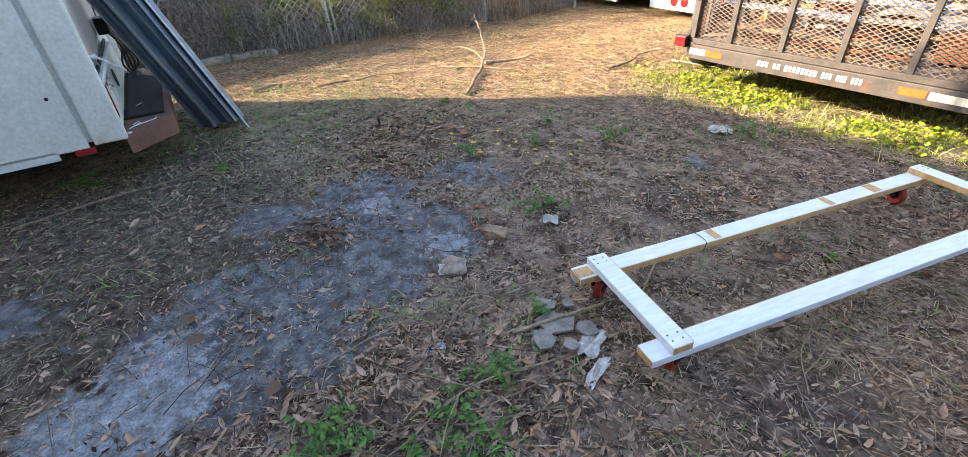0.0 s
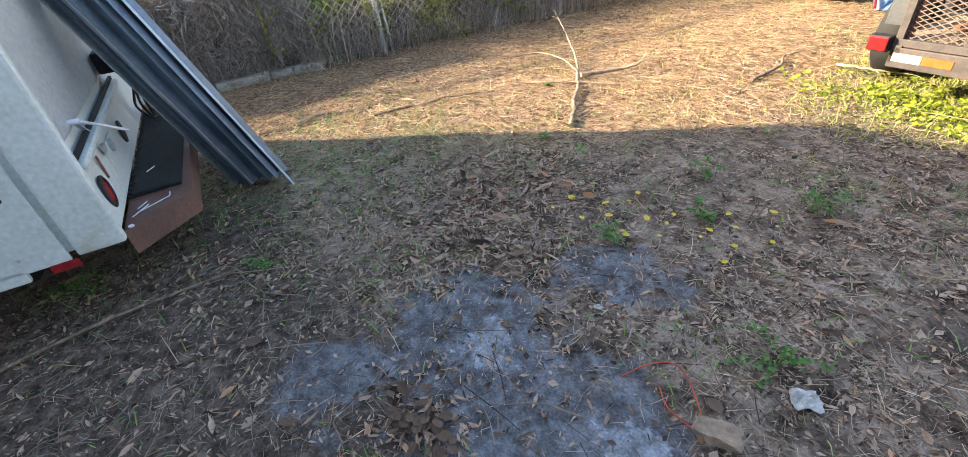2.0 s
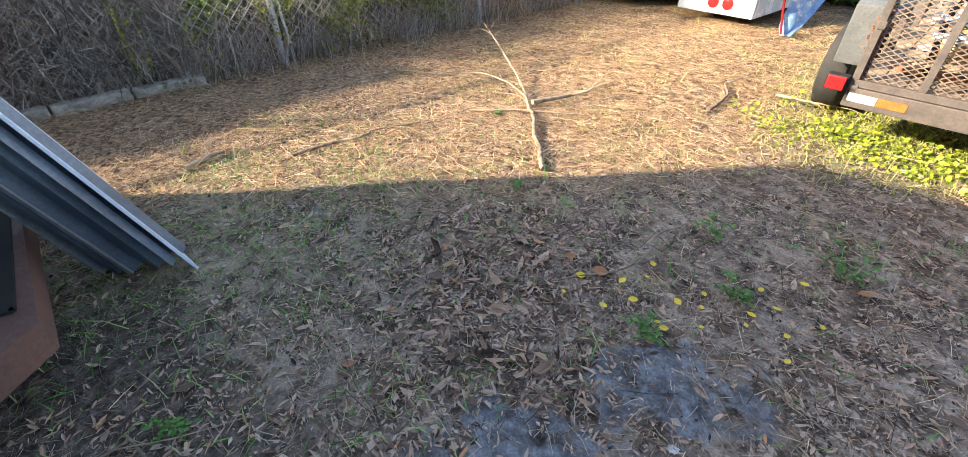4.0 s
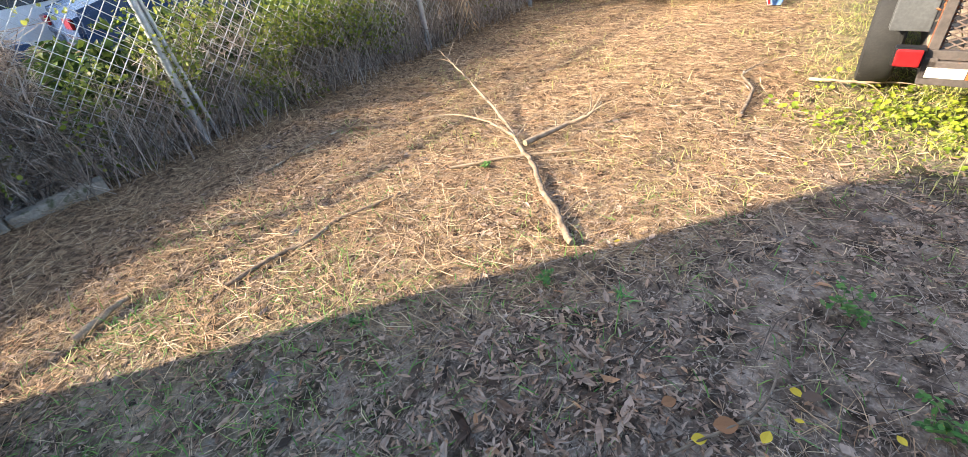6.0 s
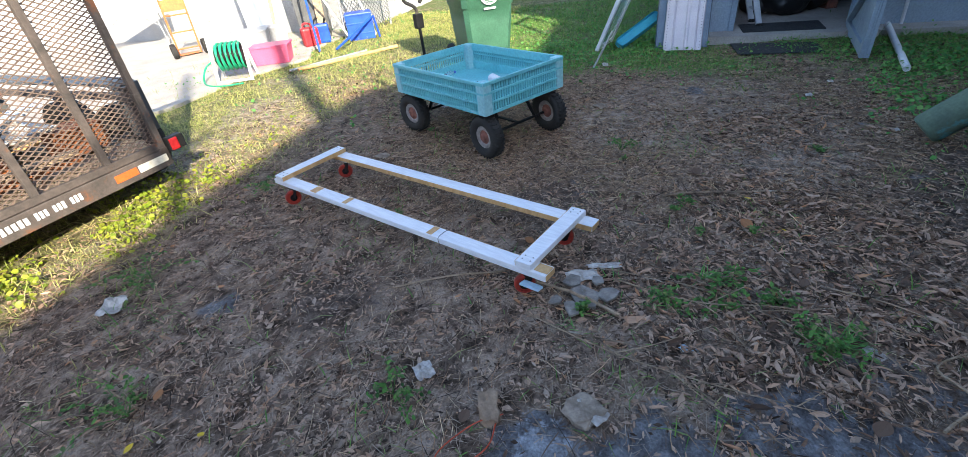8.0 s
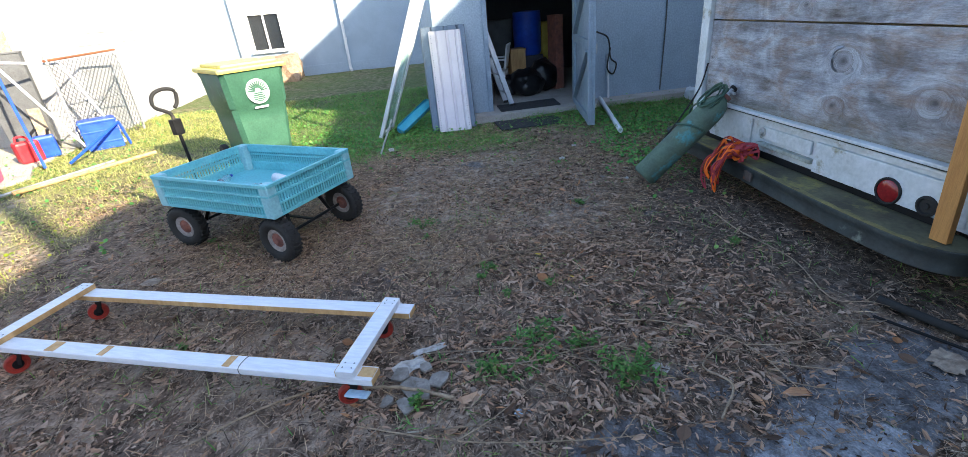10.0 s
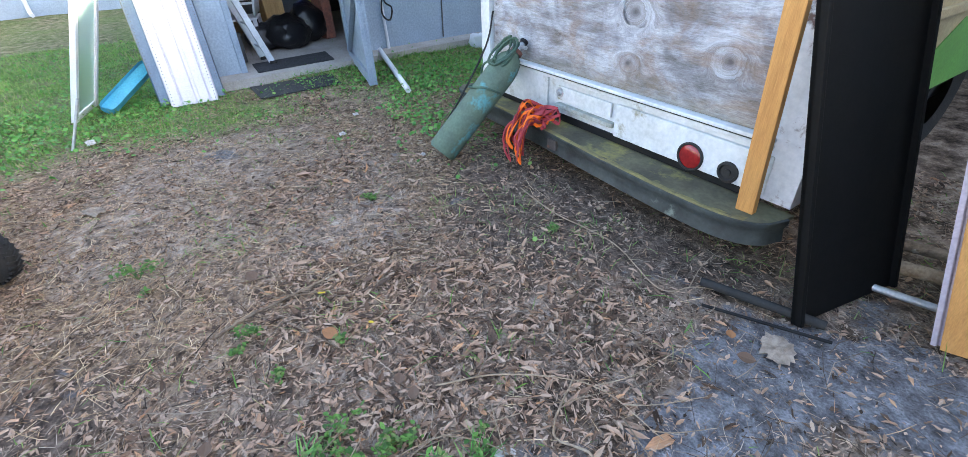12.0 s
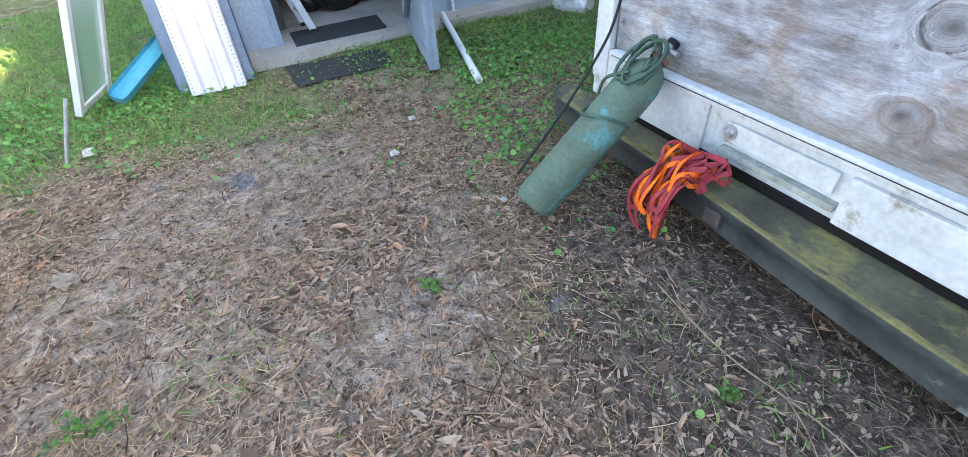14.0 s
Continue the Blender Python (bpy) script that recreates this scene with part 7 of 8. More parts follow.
# ---- utility trailer with the mesh ramp gate ----
def utility_trailer():
    t = thing("utility_trailer", "black steel utility trailer with an upright mesh ramp gate", "trailer", pose(-2.23, 4.955, 0, 0, 0, -6.6))
    W, D = 2.24, 4.4
    rail = part("rear_rail", box_bm((W, 0.07, 0.135), (W / 2, 0.035, 0.318), bevel=0.006), TRAILER_STEEL, t, "dark worn steel rear beam")
    for x, w, mt, lab in ((0.10, 0.17, WHITE_TAPE, "white reflective tape"), (0.275, 0.17, ORANGE_TAPE, "orange-red reflective tape"), (1.86, 0.17, ORANGE_TAPE, "orange-red reflective tape"), (2.08, 0.24, WHITE_TAPE, "white reflective tape")):
        part("tape", box_bm((w, 0.004, 0.055), (x + 0.01, -0.002, 0.322)), mt, rail, lab)
    # unreadable white lettering as plain bars
    for x, w, n in ((0.71, 0.21, 6), (0.95, 0.27, 8), (1.25, 0.30, 11)):
        for k in range(n):
            if (n, k) in ((6, 3), (11, 3), (11, 7)):
                continue
            part("lettering", box_bm((w / n * 0.68, 0.003, 0.046 if k % 3 else 0.05), (x + (k + 0.5) * w / n, -0.0015, 0.325)), WHITE_PAINT, rail, "white painted letter strokes")
    gate = part("gate", box_bm((W, 0.04, 0.05), (W / 2, 0.03, 0.415), bevel=0.004), TRAILER_STEEL, t, "upright expanded-metal ramp gate")
    posts = (0.0, 0.40, 0.87, 1.33, 1.80, W)
    top = 1.72
    for x in posts:
        part("upright", box_bm((0.045, 0.04, top - 0.44), (min(max(x, 0.022), W - 0.022), 0.03, (top + 0.44) / 2), bevel=0.004), TRAILER_STEEL, gate)
    part("top_bar", box_bm((W, 0.04, 0.05), (W / 2, 0.03, top + 0.025), bevel=0.004), TRAILER_STEEL, gate)
    for a, b in zip(posts, posts[1:]):
        bm = bmesh.new()
        add_lattice(bm, a + 0.02, b - 0.02, 0.44, top, 0.066, 0.52, 0.0065)
        bmesh.ops.translate(bm, verts=bm.verts, vec=(0, 0.045, 0))
        part("mesh_panel", bm, MESH_STEEL, gate, "diamond expanded-metal mesh")
    for s in (-1, 1):
        bx = -0.075 if s < 0 else W + 0.075
        part("side_post", box_bm((0.06, 0.06, 0.55), (0.03 if s < 0 else W - 0.03, 0.10, 0.60), bevel=0.006), RUST if s < 0 else TRAILER_STEEL, t, "rusty corner post")
        lamp = part("tail_light", box_bm((0.14, 0.07, 0.11), (bx, 0.0, 0.405), bevel=0.012), BLACK_PAINT, t)
        part("lens", box_bm((0.12 if s < 0 else 0.07, 0.02, 0.095), (bx if s < 0 else bx - 0.03, -0.04, 0.405), bevel=0.010), RED_LENS, lamp, "red tail-light lens")
        x = 0.03 if s < 0 else W - 0.03
        part("side_rail", box_bm((0.05, D, 0.05), (x, D / 2, 0.80), bevel=0.006), TRAILER_STEEL, t)
        for k in range(1, 5):
            part("stake", box_bm((0.045, 0.045, 0.40), (x, k * D / 4.2, 0.60), bevel=0.004), TRAILER_STEEL, t)
        part("side_beam", box_bm((0.06, D, 0.12), (x, D / 2, 0.34), bevel=0.006), TRAILER_STEEL, t)
        wx = -0.19 if s < 0 else W + 0.19
        arch = [(0.30, 0.47), (0.30, 0.84), (0.36, 0.88), (2.44, 0.88), (2.50, 0.84), (2.50, 0.47), (2.47, 0.47), (2.47, 0.83), (2.43, 0.86), (0.37, 0.86), (0.33, 0.83), (0.33, 0.47)]
        part("fender", prism_bm(arch, 0.20, Matrix(((0, 0, 1, -0.20 if s < 0 else W), (1, 0, 0, 0), (0, 1, 0, 0), (0, 0, 0, 1)))), DARK_GREY, t, "grey-black steel wheel fender")
        part("fender_plate", box_bm((0.19, 0.018, 0.40), (-0.10 if s < 0 else W + 0.10, 0.288, 0.66), bevel=0.006), DARK_GREY, t, "flat grey fender end plate")
        for yy in (0.72, 1.50):
            w_ = smooth(part("tyre", lathe_bm([(0.17, -0.08), (0.28, -0.10), (0.32, -0.085), (0.33, -0.06), (0.33, 0.06), (0.32, 0.085), (0.28, 0.10), (0.17, 0.08)], 32, pose(wx, yy, 0.33, 0, 90)), BLACK_RUBBER, t, "black trailer tyre"))
            smooth(part("rim", lathe_bm([(0, -0.03), (0.15, -0.05), (0.18, -0.08), (0.18, 0.08), (0.15, 0.05), (0, 0.03)], 24, pose(wx, yy, 0.33, 0, 90)), WHEEL_RIM, w_))
    for k in range(15):
        part("deck_plank", box_bm((0.142, D - 0.1, 0.038), (0.075 + k * 0.1495, D / 2, 0.415), bevel=0.003), surf("grey_deck_wood", (0.36, 0.29, 0.21), (0.22, 0.17, 0.12), 5, 0.85, 0.3, 50, stretch=(6, 0.6, 6)), t, "worn wooden deck plank")
    ch = bmesh.new()
    for k in range(9):
        add_lathe(ch, [(0.010 + 0.004 * math.cos(a), 0.004 * math.sin(a)) for a in [j * 1.2566 for j in range(6)]], 8, pose(-0.01 + 0.012 * math.sin(k * 2.1), 0.055, 0.83 - k * 0.024, 70 * (k % 2), 30, 40))
    part("chain", ch, RUST, t, "rusty safety chain")


utility_trailer()
TM = pose(-2.23, 4.955, 0, 0, 0, -6.6)


def cargo():
    rg = random.Random(12)
    white = WHITE_WOOD
    for k in range(64):
        y = rg.uniform(0.25, 3.6)
        z = 0.46 + 0.034 * (k % 16)
        a = Vector((rg.uniform(0.12, 0.7), y, z))
        b = Vector((rg.uniform(1.3, 2.1), y + rg.uniform(-0.6, 0.6), z + rg.uniform(-0.02, 0.06)))
        b.y = min(max(b.y, 0.2), 4.1)
        o = part("board", beam_bm(a, b, rg.uniform(0.07, 0.16), 0.03, bevel=0.003), rg.choice((white, white, WHITE_PAINT, BARK_PALE, BARE_WOOD, PAPER, RUST)))
        o.matrix_world = TM
        tagged(o, "white painted scrap board lying in the trailer", "board", "scrap boards")
    for k, (x, y, z, w, d, h, mt, lab) in enumerate(((1.95, 0.55, 0.52, 0.30, 0.30, 0.18, RUST, "rusty metal box in the trailer"), (1.30, 0.45, 0.50, 0.26, 0.2, 0.14, ORANGE_METAL, "orange painted scrap in the trailer"), (0.50, 0.7, 0.52, 0.3, 0.25, 0.18, BARE_WOOD, "plywood offcut box in the trailer"), (1.2, 2.6, 0.66, 0.8, 0.9, 0.46, RIM_RUST, "rusty brown machine in the trailer"), (0.45, 2.0, 0.60, 0.30, 0.25, 0.34, WHITE_PAINT, "white plastic bucket shape in the trailer"))):
        t = thing("scrap_box", lab, "scrap", TM @ pose(x, y, z - 0.05, 0, 0, 17 * k))
        part("body", box_bm((w, d, h), (0, 0, h / 2 - 0.015), bevel=0.012), mt, t)
        part("lid", box_bm((w * 1.04, d * 1.04, 0.018), (0, 0, h - 0.005), bevel=0.004), mt, t)
    for k in range(5):
        a = Vector((0.3 + 0.35 * k, 0.35 + 0.2 * k, 0.47))
        b = Vector((0.5 + 0.35 * k, 1.7 + 0.35 * k, 0.98))
        o = part("pole", rod_bm(a, b, 0.022), rg.choice((WHITE_PAINT, BARE_WOOD, GALV)))
        o.matrix_world = TM
        tagged(o, "pale pole lying across the trailer load", "pole", "poles")
    o = part("wheel_frame", tube_bm(curve_pts([(0.35, 0.35, 0.46), (0.35, 0.35, 0.95), (0.8, 0.5, 1.0), (0.85, 0.5, 0.46)], 5), 0.02, 8), BLACK_PAINT)
    o.matrix_world = TM
    tagged(o, "dark bent steel hoop in the trailer", "scrap")
    crumpled("crumpled_tarp", 0, 0, 0, 0.9, 0.8, 0.25, PAPER, "crumpled pale plastic sheeting on the trailer load", "tarp", 0, 31).matrix_world = TM @ pose(1.5, 1.3, 0.52)


cargo()


# ---- at the shed door ----
def shed_door():
    h, f = Vector((4.87, -1.50, 0.0)), Vector((3.42, -1.20, 0.0))
    x = (f - h).normalized()
    m = Matrix((x, Vector((-x.y, x.x, 0)), Vector((0, 0, 1)))).transposed().to_4x4()
    m.translation = h
    t = thing("door_1", "open blue-grey framed shed door swung outward", "door", m, kind="structure")
    w, hh = 1.46, 2.02
    part("panel", box_bm((w, 0.018, hh), (w / 2, 0, 0.03 + hh / 2)), DOOR_GREY, t)
    for xx in (0.05, w - 0.055):
        for s in (-1, 1):
            part("stile", box_bm((0.11, 0.035, hh), (xx, s * 0.028, 0.03 + hh / 2), bevel=0.004), DOOR_GREY, t)
    for z in (0.09, 1.05, 1.97):
        for s in (-1, 1):
            part("rail", box_bm((w - 0.22, 0.032, 0.11), (w / 2, s * 0.027, z), bevel=0.004), DOOR_GREY, t)
    for z in (0.57, 1.51):
        for s in (-1, 1):
            part("brace", beam_bm((0.12, s * 0.026, z - 0.40), (w - 0.12, s * 0.026, z + 0.40), 0.028, 0.09, (0, 1, 0)), DOOR_GREY, t)
    part("latch", box_bm((0.05, 0.03, 0.12), (w - 0.03, 0.05, 1.0), bevel=0.006), GALV, t, "small metal latch")


shed_door()


def mat_thing(name, pts, z, label):
    o = tagged(part(name, prism_bm(pts, 0.012), MAT_BLACK), label, "mat")
    o.location.z = z


mat_thing("doormat", [(4.42, -0.04), (3.86, -0.05), (3.86, -0.96), (4.33, -1.0)], 0.004, "worn black rubber doormat on the soil")
mat_thing("indoor_mat", [(5.24, -0.25), (4.74, -0.23), (4.75, -1.20), (5.28, -1.25)], 0.076, "dark grey mat on the shed floor")


def corrugated_panel(name, b0, b1, lean, length, mt, label, dots=True):
    b0, b1 = Vector(b0), Vector(b1)
    x = (b1 - b0).normalized()
    up = Vector(lean).normalized()
    y = up.cross(x).normalized()
    up = x.cross(y)
    m = Matrix((x, y, up)).transposed().to_4x4()
    m.translation = b0
    t = thing(name, label, "panel", m, "leaning panels")
    w = (b1 - b0).length
    prof = [(0, 0.03), (0.012, 0.0), (0.10, 0.0), (0.118, 0.02), (0.135, 0.0), (0.26, 0.0), (0.275, 0.018), (0.30, 0.018), (0.315, 0.0), (0.40, 0.0), (0.415, 0.02), (0.432, 0.0), (w - 0.012, 0.0), (w, 0.03)]
    prof = [(a * w / 0.50 if a < 0.44 else a, b) for a, b in prof]
    poly = prof + [(a, b + 0.003) for a, b in prof[::-1]]
    part("sheet_face", prism_bm(poly, length), mt, t)
    if dots:
        bm = bmesh.new()
        for k in range(int(length / 0.035)):
            for xx in (0.03, w - 0.03):
                add_box(bm, (0.009, 0.003, 0.009), (xx, -0.0012, 0.03 + k * 0.035))
        part("punched_holes", bm, DARK_GREY, t, "rows of small punched holes")["kind"] = "stuff"


corrugated_panel("storm_panel", (4.235, 0.80, 0), (4.205, 0.33, 0), (0.40, 0.0, 0.92), 1.46, PANEL_WHITE, "white corrugated metal storm panel leaning on the shed")
corrugated_panel("storm_panel", (4.37, 0.90, 0), (4.34, 0.24, 0), (0.345, 0.0, 0.938), 1.49, PANEL_GREY, "grey corrugated metal storm panel leaning on the shed")


def glass_door():
    b0, b1 = Vector((4.36, 1.665, 0.0)), Vector((4.95, 1.50, 0.0))
    x = (b1 - b0).normalized()
    up = Vector((0.08, -0.42, 0.90)).normalized()
    y = up.cross(x).normalized()
    up = x.cross(y)
    m = Matrix((x, y, up)).transposed().to_4x4()
    m.translation = b0
    t = thing("glass_door", "white-framed glass door panel leaning against the shed corner", "glass door", m)
    w, h = (b1 - b0).length, 2.0
    for xx in (0.02, w - 0.02):
        part("stile", box_bm((0.07, 0.05, h), (xx, 0, h / 2), bevel=0.005), WHITE_PAINT, t)
    for z in (0.035, h - 0.035):
        part("rail", box_bm((w - 0.112, 0.036, 0.07), (w / 2, 0, z), bevel=0.005), WHITE_PAINT, t)
    p = part("pane", box_bm((w - 0.11, 0.006, h - 0.13), (w / 2, 0, h / 2)), GLASS, t, "green-tinted glass pane")
    p.visible_shadow = False


glass_door()


def flat_board(name, a, b, w, th, mt, label, up=(0, 0, 1)):
    bm = beam_bm(a, b, w, th, up, bevel=th * 0.4)
    return tagged(smooth(part(name, bm, mt), 50), label, "board")


flat_board("foam_board", (4.42, 1.38, 0.05), (4.94, 0.86, 0.33), 0.045, 0.15, CYAN_BOARD, "blue foam board lying tilted in the weeds", (0.6, 0.5, 0.5))
tube_thing("metal_bar", [(3.47, 1.64, 0.0), (3.485, 1.54, 0.2), (3.50, 1.43, 0.42)], 0.013, GALV, "short metal bar stuck in the ground", "bar")
crumpled("paper_scrap", 3.50, 1.50, 0.02, 0.14, 0.07, 0.03, PAPER, "white scrap beside the metal bar", "litter", 10, 44)
smooth(tagged(part("pipe", rod_bm((2.99, -1.42, 0.035), (4.75, -1.86, 0.10), 0.033, seg=14), WHITE_PAINT), "white plastic pipe lying in weeds by the shed door", "pipe"))
smooth(tagged(part("conduit", rod_bm((4.86, -2.05, 0.0), (4.86, -2.02, 0.75), 0.02, seg=12), WHITE_PAINT), "white upright conduit on the shed wall", "pipe", kind=""))
tube_thing("cable", [(4.84, -1.60, 1.5), (4.83, -1.75, 1.15), (4.83, -2.0, 1.0), (4.82, -2.05, 0.7), (4.82, -2.15, 0.6), (4.82, -2.1, 0.45), (4.82, -2.0, 0.55), (4.83, -2.05, 0.85)], 0.012, BLACK_RUBBER, "dark cable hanging on the shed wall", "cable")
tube_thing("cable", [(4.88, -2.95, 2.4), (4.88, -2.98, 1.2), (4.88, -2.96, 0.1)], 0.012, DARK_GREY, "thin grey cable running down the shed wall", "cable")
stone("planter_lump", 4.3, -3.35, 0.25, 0.2, 0.18, WHITE_PAINT, "white weathered lump among weeds by the wall", 20, 8)


def ladder():
    t = thing("ladder", "aluminium extension ladder leaning inside the shed doorway", "ladder")
    a, b = Vector((5.27, -0.47, 0.08)), Vector((5.27, 0.20, 2.25))
    side = Vector((1.0, 0.12, 0)).normalized() * 0.17
    for s in (-1, 1):
        part("rail", beam_bm(a + side * s, b + side * s, 0.075, 0.04, side, bevel=0.005), LADDER_METAL, t)
        part("foot", box_bm((0.07, 0.09, 0.04), a + side * s + Vector((0, 0, 0.02)), bevel=0.01), BLACK_RUBBER, t, "black rubber foot")
    for k in range(7):
        p = a + (b - a) * ((k + 0.7) / 7.4)
        part("rung", rod_bm(p - side, p + side, 0.016, seg=10), LADDER_METAL, t)


ladder()


def shed_clutter():
    t = thing("plastic_chair", "white plastic garden chair inside the dim shed", "chair", pose(6.3, -0.45, 0.075, 0, 0, 160))
    for x in (-0.22, 0.22):
        for y in (-0.22, 0.22):
            part("leg", beam_bm((x, y, 0), (x * 0.9, y * 0.9, 0.42), 0.05, 0.04), WHITE_PAINT, t)
        part("arm", box_bm((0.05, 0.46, 0.03), (x * 1.1, 0, 0.64), bevel=0.01), WHITE_PAINT, t)
        part("arm_post", box_bm((0.04, 0.04, 0.24), (x * 1.1, -0.2, 0.53)), WHITE_PAINT, t)
    part("seat", box_bm((0.48, 0.46, 0.03), (0, 0, 0.43), bevel=0.012), WHITE_PAINT, t)
    part("backrest", box_bm((0.46, 0.03, 0.42), (0, 0.25, 0.68), Matrix.Rotation(radians(-10), 3, "X"), 0.012), WHITE_PAINT, t)
    for k, (x, y, sx, sz) in enumerate(((6.0, -0.95, 0.32, 0.25), (6.3, -1.35, 0.30, 0.30), (6.1, -0.62, 0.24, 0.20))):
        bm = bmesh.new()
        bmesh.ops.create_icosphere(bm, subdivisions=3, radius=1)
        for v in bm.verts:
            q = 1 + 0.25 * noise.noise(v.co * 2.2 + Vector((k * 5, 0, 0))) + 0.08 * noise.noise(v.co * 7)
            v.co = Vector((v.co.x * sx * q, v.co.y * sx * q, max(-0.8, v.co.z) * sz * q))
        o = smooth(part("trash_bag", bm, BAG_BLACK), 60)
        o.location = (x, y, 0.075 + 0.8 * sz)
        tagged(o, "full black plastic trash bag on the shed floor", "trash bag")
    t = thing("blue_drum", "blue plastic drum stacked in the shed", "drum", pose(7.3, -1.35, 0.075))
    smooth(part("body", lathe_bm([(0, 0.55), (0.24, 0.55), (0.27, 0.6), (0.28, 1.1), (0.27, 1.35), (0, 1.37)], 24), BLUE_PLASTIC, t))
    part("stand", box_bm((0.5, 0.5, 0.55), (0, 0, 0.275), bevel=0.02), SHADE_GREY, t)
    for k, (x, y, z, w, d, h, mt, lab) in enumerate(((7.6, -0.3, 0.075, 0.5, 0.5, 0.9, BARE_WOOD, "cardboard box stack in the shed"), (7.9, -0.9, 0.075, 0.4, 0.5, 1.2, DARK_GREY, "dark storage cabinet in the shed"), (7.0, -0.1, 0.075, 0.3, 0.3, 0.75, RED_PLASTIC, "red plastic crate stack in the shed"), (6.9, -1.0, 0.075, 0.35, 0.3, 0.7, BARE_WOOD, "brown box in the shed"), (6.3, -1.62, 0.075, 0.30, 0.16, 1.25, RIM_RUST, "reddish wooden shelf end in the shed"), (7.5, -1.75, 0.075, 0.3, 0.3, 1.1, BIN_YELLOW, "yellow container in the shed"), (5.5, -0.10, 0.075, 0.25, 0.2, 0.35, DARK_GREY, "dark tool case on the shed floor"))):
        t = thing("storage_box", lab, "box", pose(x, y, z, 0, 0, 8 * k - 20))
        part("body", box_bm((w, d, h), (0, 0, h / 2), bevel=0.012), mt, t)
        part("lid", box_bm((w * 1.05, d * 1.05, 0.03), (0, 0, h + 0.012), bevel=0.006), mt, t)


shed_clutter()


# ---- wheeled bin ----
def wheelie_bin():
    t = thing("trash_bin", "tall green wheeled trash bin with a yellow lid", "trash bin", pose(3.78, 3.14, 0, 0, 0, -55) @ Matrix.Diagonal((1.04, 1.04, 1.10, 1)))
    sec = [(0.0, 0.24, 0.28), (0.04, 0.255, 0.30), (0.55, 0.30, 0.345), (0.70, 0.31, 0.355), (0.72, 0.325, 0.37), (1.02, 0.345, 0.395), (1.07, 0.36, 0.41)]
    bm = bmesh.new()
    rings = []
    for z, hx, hy in sec:
        c = 0.05
        rings.append([bm.verts.new((x, y, z)) for x, y in ((-hx + c, -hy), (hx - c, -hy), (hx, -hy + c), (hx, hy - c), (hx - c, hy), (-hx + c, hy), (-hx, hy - c), (-hx, -hy + c))])
    for a, b in zip(rings, rings[1:]):
        for j in range(8):
            bm.faces.new((a[j], a[(j + 1) % 8], b[(j + 1) % 8], b[j]))
    bm.faces.new(rings[0][::-1])
    body = smooth(part("body", bm, BIN_GREEN, t), 35)
    lid = part("lid", box_bm((0.76, 0.90, 0.05), (0, 0.01, 1.10), bevel=0.02), BIN_YELLOW, t, "yellow plastic lid")
    part("lid_dome", box_bm((0.62, 0.74, 0.05), (0, 0.0, 1.135), bevel=0.022), BIN_YELLOW, lid)
    smooth(part("handle", rod_bm((-0.28, 0.50, 1.04), (0.28, 0.50, 1.04), 0.018), BIN_GREEN, t))
    for s in (-0.33, 0.33):
        w = smooth(part("wheel", lathe_bm([(0.06, -0.03), (0.12, -0.035), (0.13, -0.02), (0.13, 0.02), (0.12, 0.035), (0.06, 0.03)], 24, pose(s, 0.36, 0.13, 0, 90)), BLACK_RUBBER, t))
        smooth(part("hub", lathe_bm([(0, -0.02), (0.08, -0.025), (0.08, 0.025), (0, 0.02)], 18, pose(s, 0.36, 0.13, 0, 90)), WHEEL_RIM, w))
    # round emblem: rays over a dark half disc
    y0, cz = -0.393, 0.86
    disc = part("emblem", lathe_bm([(0, 0), (0.128, 0), (0.128, 0.004), (0.114, 0.004), (0.114, 0.002), (0, 0.002)], 32, pose(0, y0, cz, 88)), WHITE_PAINT, body, "round white emblem")
    em = bmesh.new()
    for k in range(12):
        a = math.pi * (k + 0.5) / 12
        add_beam(em, (0.035 * math.cos(a), y0 - 0.008, cz + 0.035 * math.sin(a)), (0.108 * math.cos(a), y0 - 0.008, cz + 0.108 * math.sin(a)), 0.012, 0.012, (0, 1, 0))
    for k in range(5):
        z = -0.018 - 0.02 * k
        w = math.sqrt(0.108 ** 2 - z * z)
        add_box(em, (2 * w * (0.45 + 0.13 * k), 0.012, 0.012), (0, y0 - 0.008, cz + z))
    part("emblem_rays", em, BIN_GREEN, disc, "green rays and bars on the emblem")
    part("emblem_text", box_bm((0.15, 0.004, 0.020), (0, y0 + 0.006, cz - 0.165)), WHITE_PAINT, body, "small white printed line")


wheelie_bin()


# ---- sunny clutter by the white house ----
def folding_table():
    t = thing("folding_table", "white folding table on the sunlit slab", "table", pose(6.15, 12.0, 0.03, 0, 0, -50))
    part("tabletop", box_bm((1.5, 0.7, 0.045), (0, 0, 0.72), bevel=0.015), WHITE_PAINT, t)
    for x in (-0.55, 0.55):
        for y in (-0.26, 0.26):
            smooth(part("leg", tube_bm([(x, y, 0.70), (x * 1.1, y, 0.0)], 0.014, 8), GALV, t))
        part("brace", beam_bm((x, 0, 0.40), (x * 0.3, 0, 0.69), 0.02, 0.01), GALV, t)
        part("foot_bar", rod_bm((x * 1.08, -0.26, 0.1), (x * 1.08, 0.26, 0.1), 0.012), GALV, t)


folding_table()


